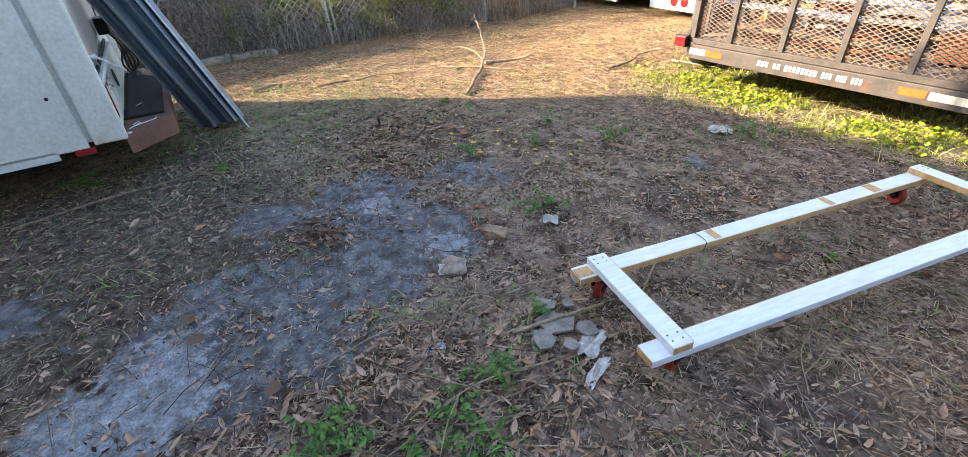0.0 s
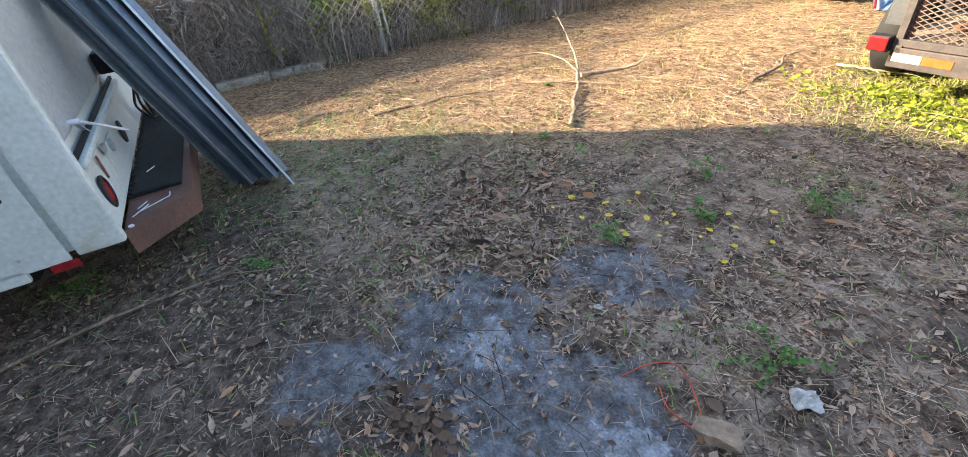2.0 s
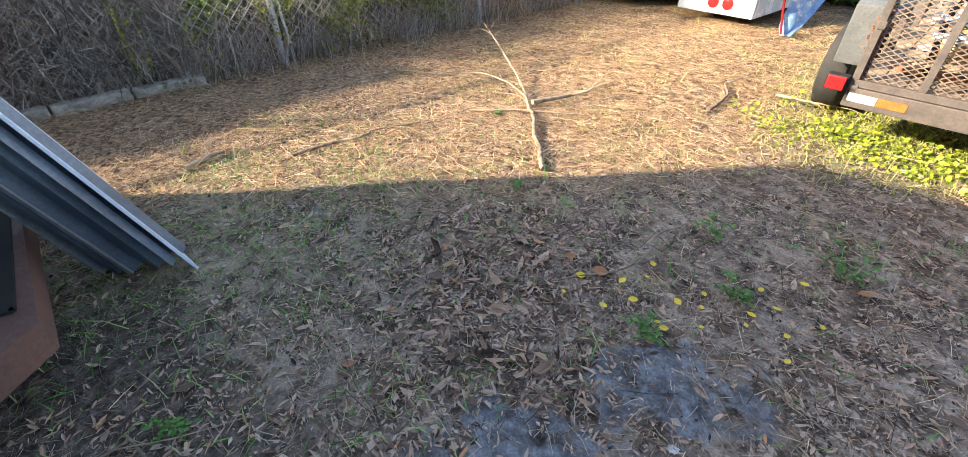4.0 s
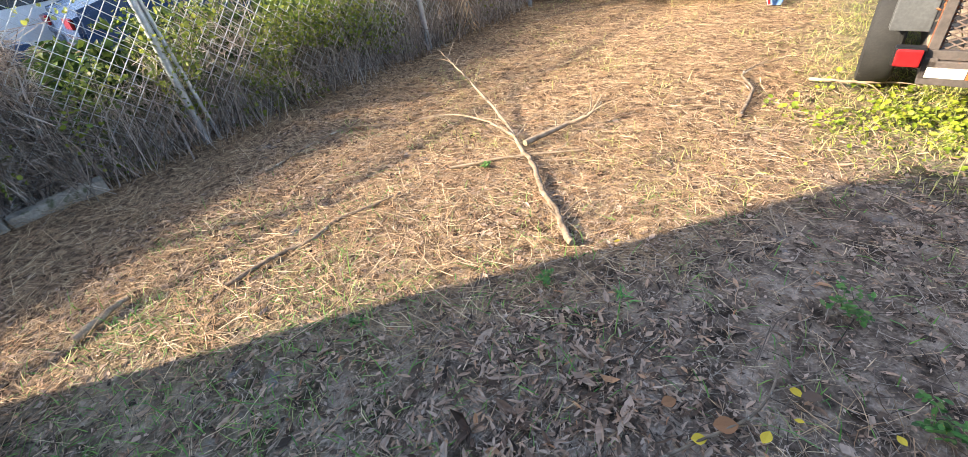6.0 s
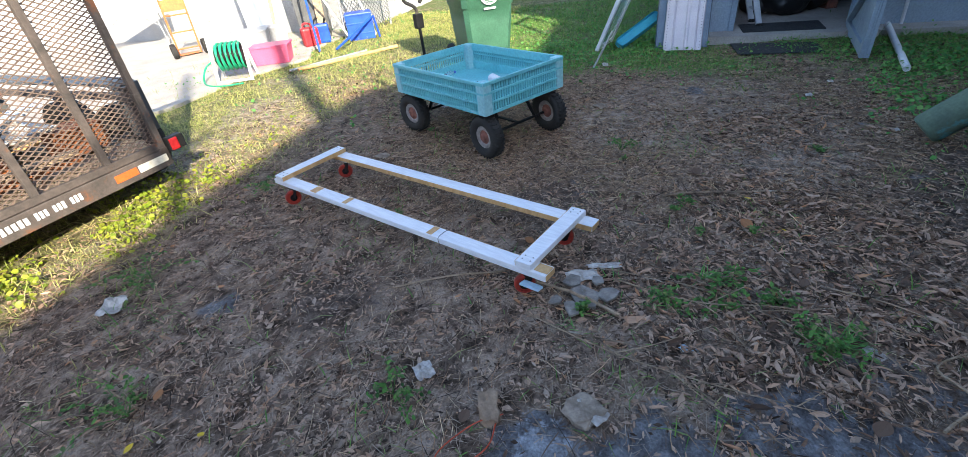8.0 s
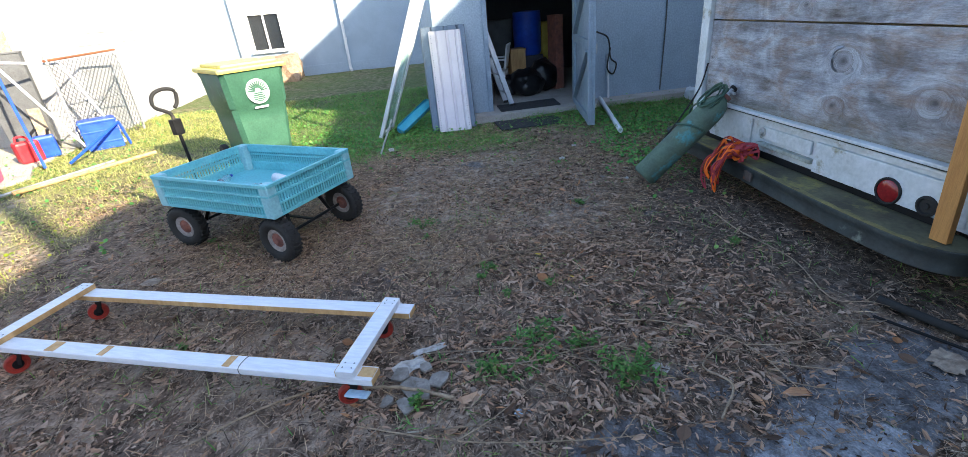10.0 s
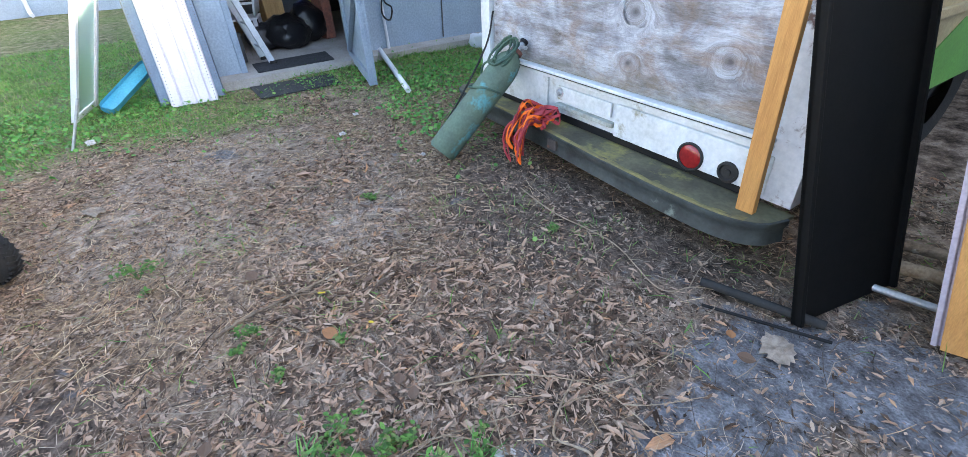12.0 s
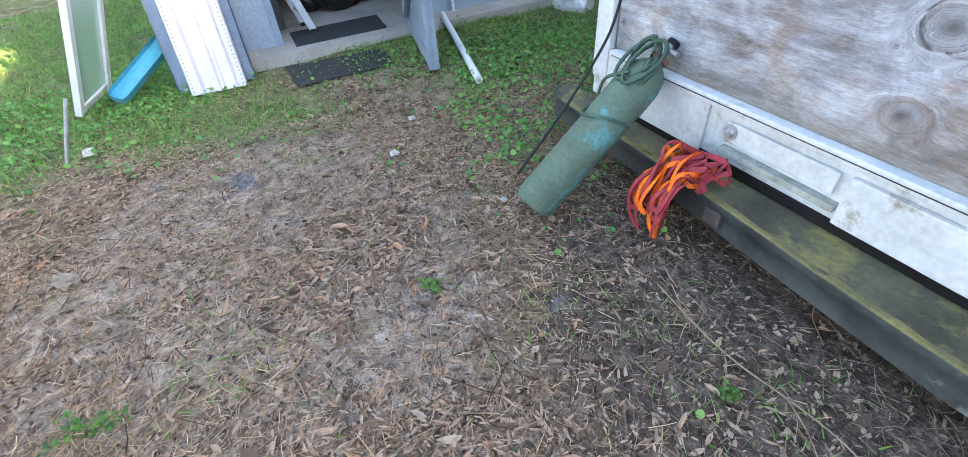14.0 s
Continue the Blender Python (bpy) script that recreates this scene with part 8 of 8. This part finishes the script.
def hand_truck():
    t = thing("hand_truck", "orange steel hand truck standing on the slab", "hand truck", pose(5.15, 9.6, 0.03, 0, 0, -35))
    bm = bmesh.new()
    for s in (-0.2, 0.2):
        add_tube(bm, [(s, 0, 0.05), (s, -0.08, 0.7), (s, -0.12, 1.05)], 0.016, 8)
    for z in (0.15, 0.45, 0.75):
        add_tube(bm, [(-0.2, -0.02 - z * 0.08, z), (0.2, -0.02 - z * 0.08, z)], 0.014, 8)
    part("frame", bm, ORANGE_METAL, t)
    smooth(part("handle", tube_bm(curve_pts([(-0.2, -0.12, 1.05), (-0.17, -0.18, 1.28), (0, -0.2, 1.34), (0.17, -0.18, 1.28), (0.2, -0.12, 1.05)], 5), 0.016, 8), BLACK_RUBBER, t))
    part("toe_plate", box_bm((0.44, 0.22, 0.012), (0, 0.12, 0.03), bevel=0.003), ORANGE_METAL, t)
    part("back_plate", box_bm((0.40, 0.015, 0.2), (0, -0.10, 0.92)), ORANGE_METAL, t)
    for s in (-0.28, 0.28):
        smooth(part("wheel", lathe_bm([(0, -0.02), (0.08, -0.02), (0.085, -0.04), (0.13, -0.04), (0.14, 0), (0.13, 0.04), (0.085, 0.04), (0.08, 0.02), (0, 0.02)], 22, pose(s, -0.12, 0.14, 0, 90)), BLACK_RUBBER, t))


hand_truck()


def hose_reel():
    t = thing("hose_reel", "white-framed hose reel cart with bright green hose", "hose reel", pose(3.35, 6.95, 0.02, 0, 0, -62))
    bm = bmesh.new()
    for s in (-0.24, 0.24):
        add_tube(bm, [(s, -0.22, 0.0), (s, 0.06, 0.85)], 0.025, 8)
        add_tube(bm, [(s, 0.20, 0.0), (s, 0.0, 0.5)], 0.022, 8)
    add_tube(bm, [(-0.24, 0.06, 0.85), (0.24, 0.06, 0.85)], 0.025, 8)
    add_tube(bm, [(-0.24, -0.22, 0.02), (0.24, -0.22, 0.02)], 0.02, 8)
    part("cart_frame", bm, WHITE_PAINT, t)
    coil = []
    for k in range(260):
        a = k / 260 * 2 * math.pi * 11
        r = 0.17 + 0.02 * (k > 130)
        coil.append((-0.18 + 0.36 * (k % 130) / 130 if k < 130 else 0.18 - 0.36 * (k % 130) / 130, r * math.cos(a), 0.34 + r * math.sin(a)))
    smooth(part("hose", tube_bm(coil, 0.016, 6), GREEN_HOSE2, t, "bright green garden hose"), 60)
    smooth(part("drum", lathe_bm([(0, -0.19), (0.15, -0.19), (0.15, 0.19), (0, 0.19)], 20, pose(0, 0, 0.34, 0, 90)), BLACK_PAINT, t))
    smooth(part("loose_hose", tube_bm(curve_pts([(-0.2, 0.1, 0.3), (-0.42, 0.1, 0.22), (-0.45, -0.15, 0.04), (-0.2, -0.4, 0.015), (0.15, -0.42, 0.015)], 6), 0.013, 6), GREEN_HOSE2, t), 60)


hose_reel()


def tub(x, y, w, d, h, mt, label, turn, name="storage_tub"):
    t = thing(name, label, "tub", pose(x, y, 0.03, 0, 0, turn))
    bm = box_bm((w, d, h), (0, 0, h / 2), bevel=0.02)
    for v in bm.verts:
        k = 0.88 + 0.12 * v.co.z / h
        v.co.x *= k
        v.co.y *= k
    part("body", bm, mt, t)
    part("rim", box_bm((w * 1.03, d * 1.05, 0.03), (0, 0, h), bevel=0.008), mt, t)


tub(4.30, 6.98, 0.62, 0.42, 0.28, PINK, "pink plastic storage tub on the slab edge", -65)
tub(4.9, 7.9, 0.75, 0.5, 0.42, GREY_PLASTIC, "grey plastic tote on the slab", -60)
tub(5.35, 7.75, 0.6, 0.45, 0.40, GREY_PLASTIC, "grey plastic tote on the slab", -50)
tub(6.45, 7.5, 0.65, 0.6, 1.55, DARK_GREY, "tall dark grey metal cabinet against the wall", -60, "cabinet")
for k, (a, b, w, mt, lab) in enumerate((((5.55, 8.0, 0.03), (6.95, 9.4, 2.3), 0.55, WHITE_PAINT, "white sheet board leaning on the house"), ((5.45, 7.75, 0.03), (6.95, 8.6, 2.2), 0.06, BARE_WOOD, "tan wooden plank leaning on the house"), ((5.95, 7.0, 0.03), (6.9, 7.6, 1.9), 0.16, BARK_PALE, "grey weathered plank leaning on the wall"))):
    tagged(part("leaning_board", beam_bm(a, b, w, 0.03, (0, 0, 1), bevel=0.004), mt), lab, "board")
t = thing("gas_can", "red plastic fuel can on the slab edge", "fuel can", pose(5.55, 7.05, 0.03, 0, 0, -40))
part("body", box_bm((0.30, 0.22, 0.32), (0, 0, 0.16), bevel=0.04), RED_PLASTIC, t)
smooth(part("spout", tube_bm([(0.08, 0, 0.3), (0.12, 0, 0.40), (0.2, 0, 0.46)], 0.02, 8), BLACK_PAINT, t))
smooth(part("grip", tube_bm(curve_pts([(-0.1, 0, 0.3), (-0.08, 0, 0.39), (0.03, 0, 0.38), (0.06, 0, 0.31)], 4), 0.016, 8), RED_PLASTIC, t))
t = thing("water_can", "blue plastic fuel can beside the red one", "fuel can", pose(5.78, 6.92, 0.03, 0, 0, -60))
part("body", box_bm((0.26, 0.2, 0.34), (0, 0, 0.17), bevel=0.04), BLUE_PLASTIC, t)
smooth(part("spout", tube_bm([(0.06, 0, 0.33), (0.09, 0, 0.42)], 0.02, 8), BLACK_PAINT, t))


def blue_crate():
    t = thing("blue_crate", "bright blue plastic box on the ground by the fence", "crate", pose(6.15, 6.30, 0.0, 0, 0, -60))
    part("body", box_bm((0.50, 0.40, 0.48), (0, 0, 0.24), bevel=0.02), BLUE_PLASTIC, t)
    for z in (0.12, 0.30, 0.45):
        part("band", box_bm((0.52, 0.42, 0.025), (0, 0, z), bevel=0.004), BLUE_PLASTIC, t)


blue_crate()


def pole_frame():
    t = thing("swing_frame", "bent white and blue metal tube frame", "metal frame")
    for a, b, mt in (((5.0, 6.55, 0.02), (5.55, 6.95, 1.5), BLUE_PLASTIC), ((5.95, 6.45, 0.02), (5.55, 6.95, 1.5), WHITE_PAINT), ((5.55, 6.95, 1.48), (6.4, 6.6, 1.35), WHITE_PAINT), ((6.4, 6.6, 1.35), (6.35, 6.1, 0.02), WHITE_PAINT), ((5.0, 6.2, 0.05), (6.1, 5.95, 0.4), BLUE_PLASTIC), ((6.1, 5.95, 0.4), (6.12, 5.9, 0.02), BLUE_PLASTIC)):
        part("tube", rod_bm(a, b, 0.02, seg=10), mt, t)


pole_frame()
smooth(tagged(part("pole", rod_bm((3.74, 6.15, 0.03), (5.12, 5.08, 0.035), 0.028, seg=12), BARE_WOOD), "tan wooden pole lying on the grass", "pole"))
smooth(tagged(part("pole", rod_bm((3.70, 6.28, 0.025), (4.9, 5.55, 0.03), 0.02, seg=12), GALV), "grey metal pipe lying on the grass", "pole"))


def gate_fence():
    t = thing("fence_gate", "sagging chain-link gate in front of the white wall", "fence", pose(6.0, 6.55, 0, 0, 0, -8), kind="structure")
    bm = bmesh.new()
    add_lattice(bm, 0, 1.6, 0.05, 1.4, 0.095, 1.0, 0.006)
    part("chain_mesh", bm, DARK_GREY, t)
    for x in (0.0, 1.6):
        part("post", rod_bm((x, 0.02, 0), (x + 0.05, 0.02, 1.5), 0.024), GALV, t)
    part("top_rail", rod_bm((0, 0.02, 1.42), (1.65, 0.02, 1.46), 0.018), RUST, t, "rusty top rail")
    part("brace", rod_bm((0, 0.03, 0.2), (1.6, 0.03, 1.2), 0.012), GALV, t)
    part("brace", rod_bm((0, 0.03, 0.75), (1.6, 0.03, 0.7), 0.012), GALV, t)


gate_fence()
stone("mound", 13.6, 4.9, 0.9, 0.7, 0.75, ROCK, "brown heap against the house wall", 0, 11)


# ---- far vehicles ----
def camper():
    t = thing("camper", "white camper parked with its tail towards the yard", "camper", pose(-4.96, 8.14, 0, 0, 0, -11))
    W = 2.9
    part("body", box_bm((W, 5.0, 2.0), (0, 2.6, 1.45), bevel=0.05), CAR_WHITE, t)
    for s in (-1, 1):
        part("rear_skirt", box_bm((1.05, 0.06, 0.36), (s * 0.92, 0.06, 0.30), bevel=0.015), CAR_WHITE, t, "white lower tail panel")
        for k in (0, 1):
            m = pose(s * (0.90 + 0.20 * k), 0.028, 0.26, 90)
            lamp = part("lamp_ring", lathe_bm([(0, 0), (0.082, 0), (0.082, 0.01), (0.075, 0.014)], 20, m), CAR_WHITE, t)
            smooth(part("lens", lathe_bm([(0, 0.024), (0.05, 0.02), (0.075, 0.010)], 20, m), RED_LENS, lamp, "round red tail lamp"))
        part("side_skirt", box_bm((0.06, 4.6, 0.36), (s * (W / 2 - 0.03), 2.4, 0.30), bevel=0.01), CAR_WHITE, t)
    part("underbody", box_bm((W - 0.3, 4.6, 0.3), (0, 2.6, 0.35)), BLACK_PAINT, t, "dark underside")
    for s in (-1, 1):
        smooth(part("tyre", lathe_bm([(0.18, -0.1), (0.33, -0.11), (0.36, -0.07), (0.36, 0.07), (0.33, 0.11), (0.18, 0.1)], 28, pose(s * 1.1, 1.2, 0.36, 0, 90)), BLACK_RUBBER, t))


camper()


def tarp_bundle():
    bm = bmesh.new()
    n = 10
    g = []
    for i in range(n + 1):
        u = i / n
        row = []
        for j in range(n + 1):
            v = j / n
            x = (u - 0.15) * (0.12 + 0.62 * v)
            y = 1.3 * v * u
            z = v * 1.0
            k = noise.noise(Vector((u * 4, v * 4, 2))) * 0.06
            row.append(bm.verts.new((x + k, y - 0.1 * math.sin(u * 5) * v, z + 0.01)))
        g.append(row)
    for i in range(n):
        for j in range(n):
            bm.faces.new((g[i][j], g[i + 1][j], g[i + 1][j + 1], g[i][j + 1]))
    r = bmesh.ops.extrude_face_region(bm, geom=list(bm.faces))
    for v in r["geom"]:
        if isinstance(v, bmesh.types.BMVert):
            v.co.y += 0.03
    o = smooth(part("tarp", bm, TARP), 50)
    o.matrix_world = pose(-3.14, 7.82, 0)
    tagged(o, "blue and white tarp hanging in folds beside the camper", "tarp")
    tube_thing("strap", [(-3.14, 7.77, 0.03), (-3.22, 7.82, 0.35), (-3.28, 7.82, 0.75)], 0.014, RED_LENS, "red strap on the tarp", "strap")


tarp_bundle()


def car(x, y, turn, paint, label):
    t = thing("car", label, "car", pose(x, y, 0, 0, 0, turn))
    side = [(-2.15, 0.35), (2.1, 0.35), (2.2, 0.55), (2.12, 0.78), (1.2, 0.92), (0.45, 1.38), (-0.95, 1.42), (-1.75, 1.0), (-2.2, 0.92), (-2.25, 0.6)]
    bm = prism_bm(side, 1.7, Matrix(((1, 0, 0, 0), (0, 0, -1, 0.85), (0, 1, 0, 0), (0, 0, 0, 1))))
    bmesh.ops.bevel(bm, geom=list(bm.edges), offset=0.06, segments=2, affect="EDGES")
    smooth(part("body", bm, paint, t), 30)
    win = [(1.0, 0.96), (0.42, 1.31), (-0.9, 1.35), (-1.5, 1.0)]
    part("side_window", prism_bm(win, 1.716, Matrix(((1, 0, 0, 0), (0, 0, -1, 0.858), (0, 1, 0, 0), (0, 0, 0, 1)))), CAR_GLASS, t, "dark side glass")
    for sx in (-1.35, 1.35):
        for sy in (-0.78, 0.78):
            w = smooth(part("wheel", lathe_bm([(0.2, -0.1), (0.3, -0.1), (0.33, -0.06), (0.33, 0.06), (0.3, 0.1), (0.2, 0.1)], 24, pose(sx, sy, 0.33, 90)), BLACK_RUBBER, t))
            smooth(part("rim", lathe_bm([(0, -0.09), (0.2, -0.08), (0.2, 0.08), (0, 0.09)], 18, pose(sx, sy, 0.33, 90)), WHEEL_RIM, w))
    for sy in (-0.6, 0.6):
        part("tail_light", box_bm((0.04, 0.3, 0.12), (-2.24, sy, 0.80), bevel=0.01), RED_LENS, t)
    return t


car(-10.6, 1.5, 82, CAR_BLUE, "dark blue sedan parked beyond the fence")
car(-10.4, 6.4, 80, CAR_BLUE, "dark blue car parked beyond the fence")
car(-12.8, 4.2, 85, CAR_WHITE, "white car parked beyond the fence")
car(-12.2, 8.3, 80, surf("red_car_paint", (0.45, 0.02, 0.02), (0.38, 0.015, 0.018), 4, 0.25, 0.0, spec=0.6), "red car parked beyond the fence")
t = thing("white_van", "white lettered van parked beyond the fence", "van", pose(-13.8, 9.5, 0, 0, 0, 80))
part("body", box_bm((5.0, 2.0, 1.7), (0, 0, 1.25), bevel=0.12), CAR_WHITE, t)
for x in (-0.9, -0.3, 0.3, 0.9):
    part("lettering", box_bm((0.45, 0.006, 0.16), (x, -1.003, 1.35)), CAR_BLUE, t, "dark lettering block")
for x in (-1.6, 1.6):
    smooth(part("wheel", lathe_bm([(0, -0.1), (0.33, -0.1), (0.36, 0), (0.33, 0.1), (0, 0.1)], 24, pose(x, -0.92, 0.36, 90)), BLACK_RUBBER, t))
for x0, y0, x1, y1, lab in ((-26, -8, -25.5, 30, "plain far wall across the street"), (-26, 24, 20, 24.4, "plain far wall beyond the yard")):
    wall_box("wall_far", x0, x1, y0, y1, -0.05, 5.0, HOUSE_TAN, lab)


# ---- plants along the fence ----
VINE = litter("dry_vine", [(0.062, 0.053, 0.048), (0.236, 0.194, 0.169), (0.456, 0.389, 0.338), (0.135, 0.105, 0.085), (0.709, 0.624, 0.557), (0.338, 0.254, 0.194)], 0.8, 0.3)
CREEPER = litter("creeper_leaf", [(0.13, 0.19, 0.035), (0.24, 0.30, 0.05), (0.36, 0.38, 0.07), (0.10, 0.14, 0.035), (0.20, 0.22, 0.08)], 0.5, 0.45)
HEDGE = litter("hedge_leaves", [(0.015, 0.032, 0.008), (0.03, 0.06, 0.014), (0.055, 0.095, 0.02), (0.11, 0.15, 0.03), (0.025, 0.045, 0.012)], 0.5, 0.25)


def fence_vines():
    """Dry stems tangled in the fence, thickest low down."""
    d = (F1 - F0)
    nrm = Vector((d.y, -d.x, 0)).normalized()
    n = 17000
    s = rng.random(n)
    off = rng.normal(-0.07, 0.11, n)
    x = F0.x + d.x * s + nrm.x * off
    y = F0.y + d.y * s + nrm.y * off
    top = 0.55 + 0.75 * vnoise(s * 12, s * 3, 1.0)
    z = rng.random(n) ** 1.5 * top * (1 - 0.5 * np.clip(np.abs(off) / 0.4, 0, 1))
    size = np.stack([rng.gamma(3, 0.07, n) + 0.10, rng.uniform(0.0025, 0.006, n), np.ones(n)], -1)
    v, f = pieces(x, y, z, STRAW, STRAW_F, rng.uniform(0, 6.28, n), size, rng.normal(0.5, 0.6, n), rng.normal(0, 0.6, n), rng.normal(0, 1.6, n))
    stuff("dry_vines", v, f, VINE, "tangled dry brown vines and stalks growing through the fence", "vines")
    # a taller, denser stretch of the tangle
    n = 18000
    s = rng.uniform(0.12, 0.47, n)
    off = rng.normal(-0.10, 0.11, n)
    x = F0.x + d.x * s + nrm.x * off
    y = F0.y + d.y * s + nrm.y * off
    z = rng.random(n) * (1.05 + 0.35 * vnoise(s * 14, s * 3, 1.0))
    size = np.stack([rng.gamma(3, 0.07, n) + 0.12, rng.uniform(0.004, 0.008, n), np.ones(n)], -1)
    v, f = pieces(x, y, z, STRAW, STRAW_F, rng.uniform(0, 6.28, n), size, rng.normal(0.5, 0.6, n), rng.normal(0, 0.6, n), rng.normal(0, 1.6, n))
    stuff("dry_vines", v, f, VINE, "dense dry vine tangle climbing the fence", "vines")
    # tall dry stalks at the fence foot
    n = 1500
    s = 0.45 + 0.5 * rng.random(n)
    off = rng.normal(0.12, 0.12, n)
    x = F0.x + d.x * s + nrm.x * off
    y = F0.y + d.y * s + nrm.y * off
    size = np.stack([rng.gamma(3, 0.12, n) + 0.2, rng.uniform(0.004, 0.007, n), np.ones(n)], -1)
    v, f = pieces(x, y, np.zeros(n), BLADE, BLADE_F, rng.uniform(0, 6.28, n), size, rng.normal(1.25, 0.22, n), rng.normal(0, 0.3, n), rng.normal(-0.5, 0.6, n))
    stuff("dry_stalks", v, f, VINE, "upright dry brown grass stalks at the fence foot", "stalks")
    # green creeper leaves
    n = 13000
    s = np.clip(rng.normal(0.64, 0.11, n), 0.42, 0.9)
    off = rng.normal(0.02, 0.13, n)
    x = F0.x + d.x * s + nrm.x * off
    y = F0.y + d.y * s + nrm.y * off
    z = np.abs(rng.normal(0.55, 0.35, n))
    k = vnoise(s * 40, z * 3, 1.0) > 0.48
    x, y, z = x[k], y[k], z[k]
    m = len(x)
    v, f = pieces(x, y, z, ROUND, ROUND_F, rng.uniform(0, 6.28, m), rng.uniform(0.015, 0.042, m), rng.normal(0, 0.7, m), rng.normal(0, 0.7, m))
    stuff("creeper", v, f, CREEPER, "green creeper leaves hanging on the fence", "creeper")
    # dark hedge beyond and behind
    n = 90000
    a = rng.random(n)
    x = np.where(a < 0.45, rng.uniform(-9.0, -7.9, n), rng.uniform(-8.5, -1.6, n))
    y = np.where(a < 0.45, rng.uniform(-3.0, 9.0, n), rng.uniform(10.2, 11.6, n))
    x = np.where(a < 0.45, x + 0.2 * (y - 1.0), x)
    top = np.where(a < 0.45, 0.55 + 0.5 * vnoise(x, y, 0.8) + 0.55 * np.clip(2.6 - y, 0, 1), 1.6 + 1.0 * vnoise(x, y, 1.2))
    z = rng.random(n) * top
    k = vnoise(x * 1.0 + z, y + z * 1.7, 0.35) > 0.36
    x, y, z = x[k], y[k], z[k]
    m = len(x)
    v, f = pieces(x, y, z, FLAKE, FLAKE_F, rng.uniform(0, 6.28, m), rng.uniform(0.05, 0.13, m), rng.normal(0, 0.8, m), rng.normal(0, 0.8, m))
    stuff("hedge", v, f, HEDGE, "dark dense shrubs beyond the fence and the camper", "shrubs")


fence_vines()


def palm(x, y, seed):
    t = thing("palm", "low palm with drooping green fronds and dead brown ones", "palm", pose(x, y, 0))
    bm = bmesh.new()
    pts = [(0, 0, 0), (0.02, 0.0, 0.4), (0.0, 0.03, 0.8), (0.03, 0.02, 1.15)]
    add_tube(bm, curve_pts(pts, 4), 0.14, 10, 0.10)
    for v in bm.verts:
        v.co += Vector((noise.noise(v.co * 9), noise.noise(v.co * 9 + Vector((5, 0, 0))), 0)) * 0.03
    part("trunk", bm, BARK, t)
    rg = random.Random(seed)
    for k in range(22):
        dead = k >= 15
        a = rg.uniform(0, 6.28)
        ln = rg.uniform(0.8, 1.3) * (0.75 if dead else 1)
        d = Vector((math.cos(a), math.sin(a), 0))
        up = rg.uniform(0.2, 0.8)
        c = [Vector((0, 0, 1.1 if not dead else 0.9))]
        c.append(c[0] + d * ln * (0.45 if not dead else 0.18) + Vector((0, 0, up * 0.5 if not dead else -0.1)))
        c.append(c[0] + d * ln * (0.9 if not dead else 0.30) + Vector((0, 0, -0.15 if not dead else -0.75)))
        p = curve_pts(c, 8)
        bm = bmesh.new()
        add_tube(bm, p, 0.008, 4, 0.003)
        for i in range(3, len(p)):
            dd = (p[i] - p[i - 1]).normalized()
            sd = dd.cross(Vector((0, 0, 1)))
            if sd.length < 0.1:
                sd = Vector((-d.y, d.x, 0))
            sd.normalize()
            for s in (-1, 1):
                tip = p[i] + (sd * s * 0.8 + dd * 0.8) * 0.24 + Vector((0, 0, -0.10))
                w = dd * 0.012
                bm.faces.new((bm.verts.new(p[i] - w), bm.verts.new(p[i] + w), bm.verts.new(tip)))
        part("dead_frond" if dead else "frond", bm, STRAW_TAN if dead else HEDGE, t, "dry brown hanging frond" if dead else "")


palm(-6.55, 6.75, 3)
palm(-7.3, 7.6, 4)
block_joints()
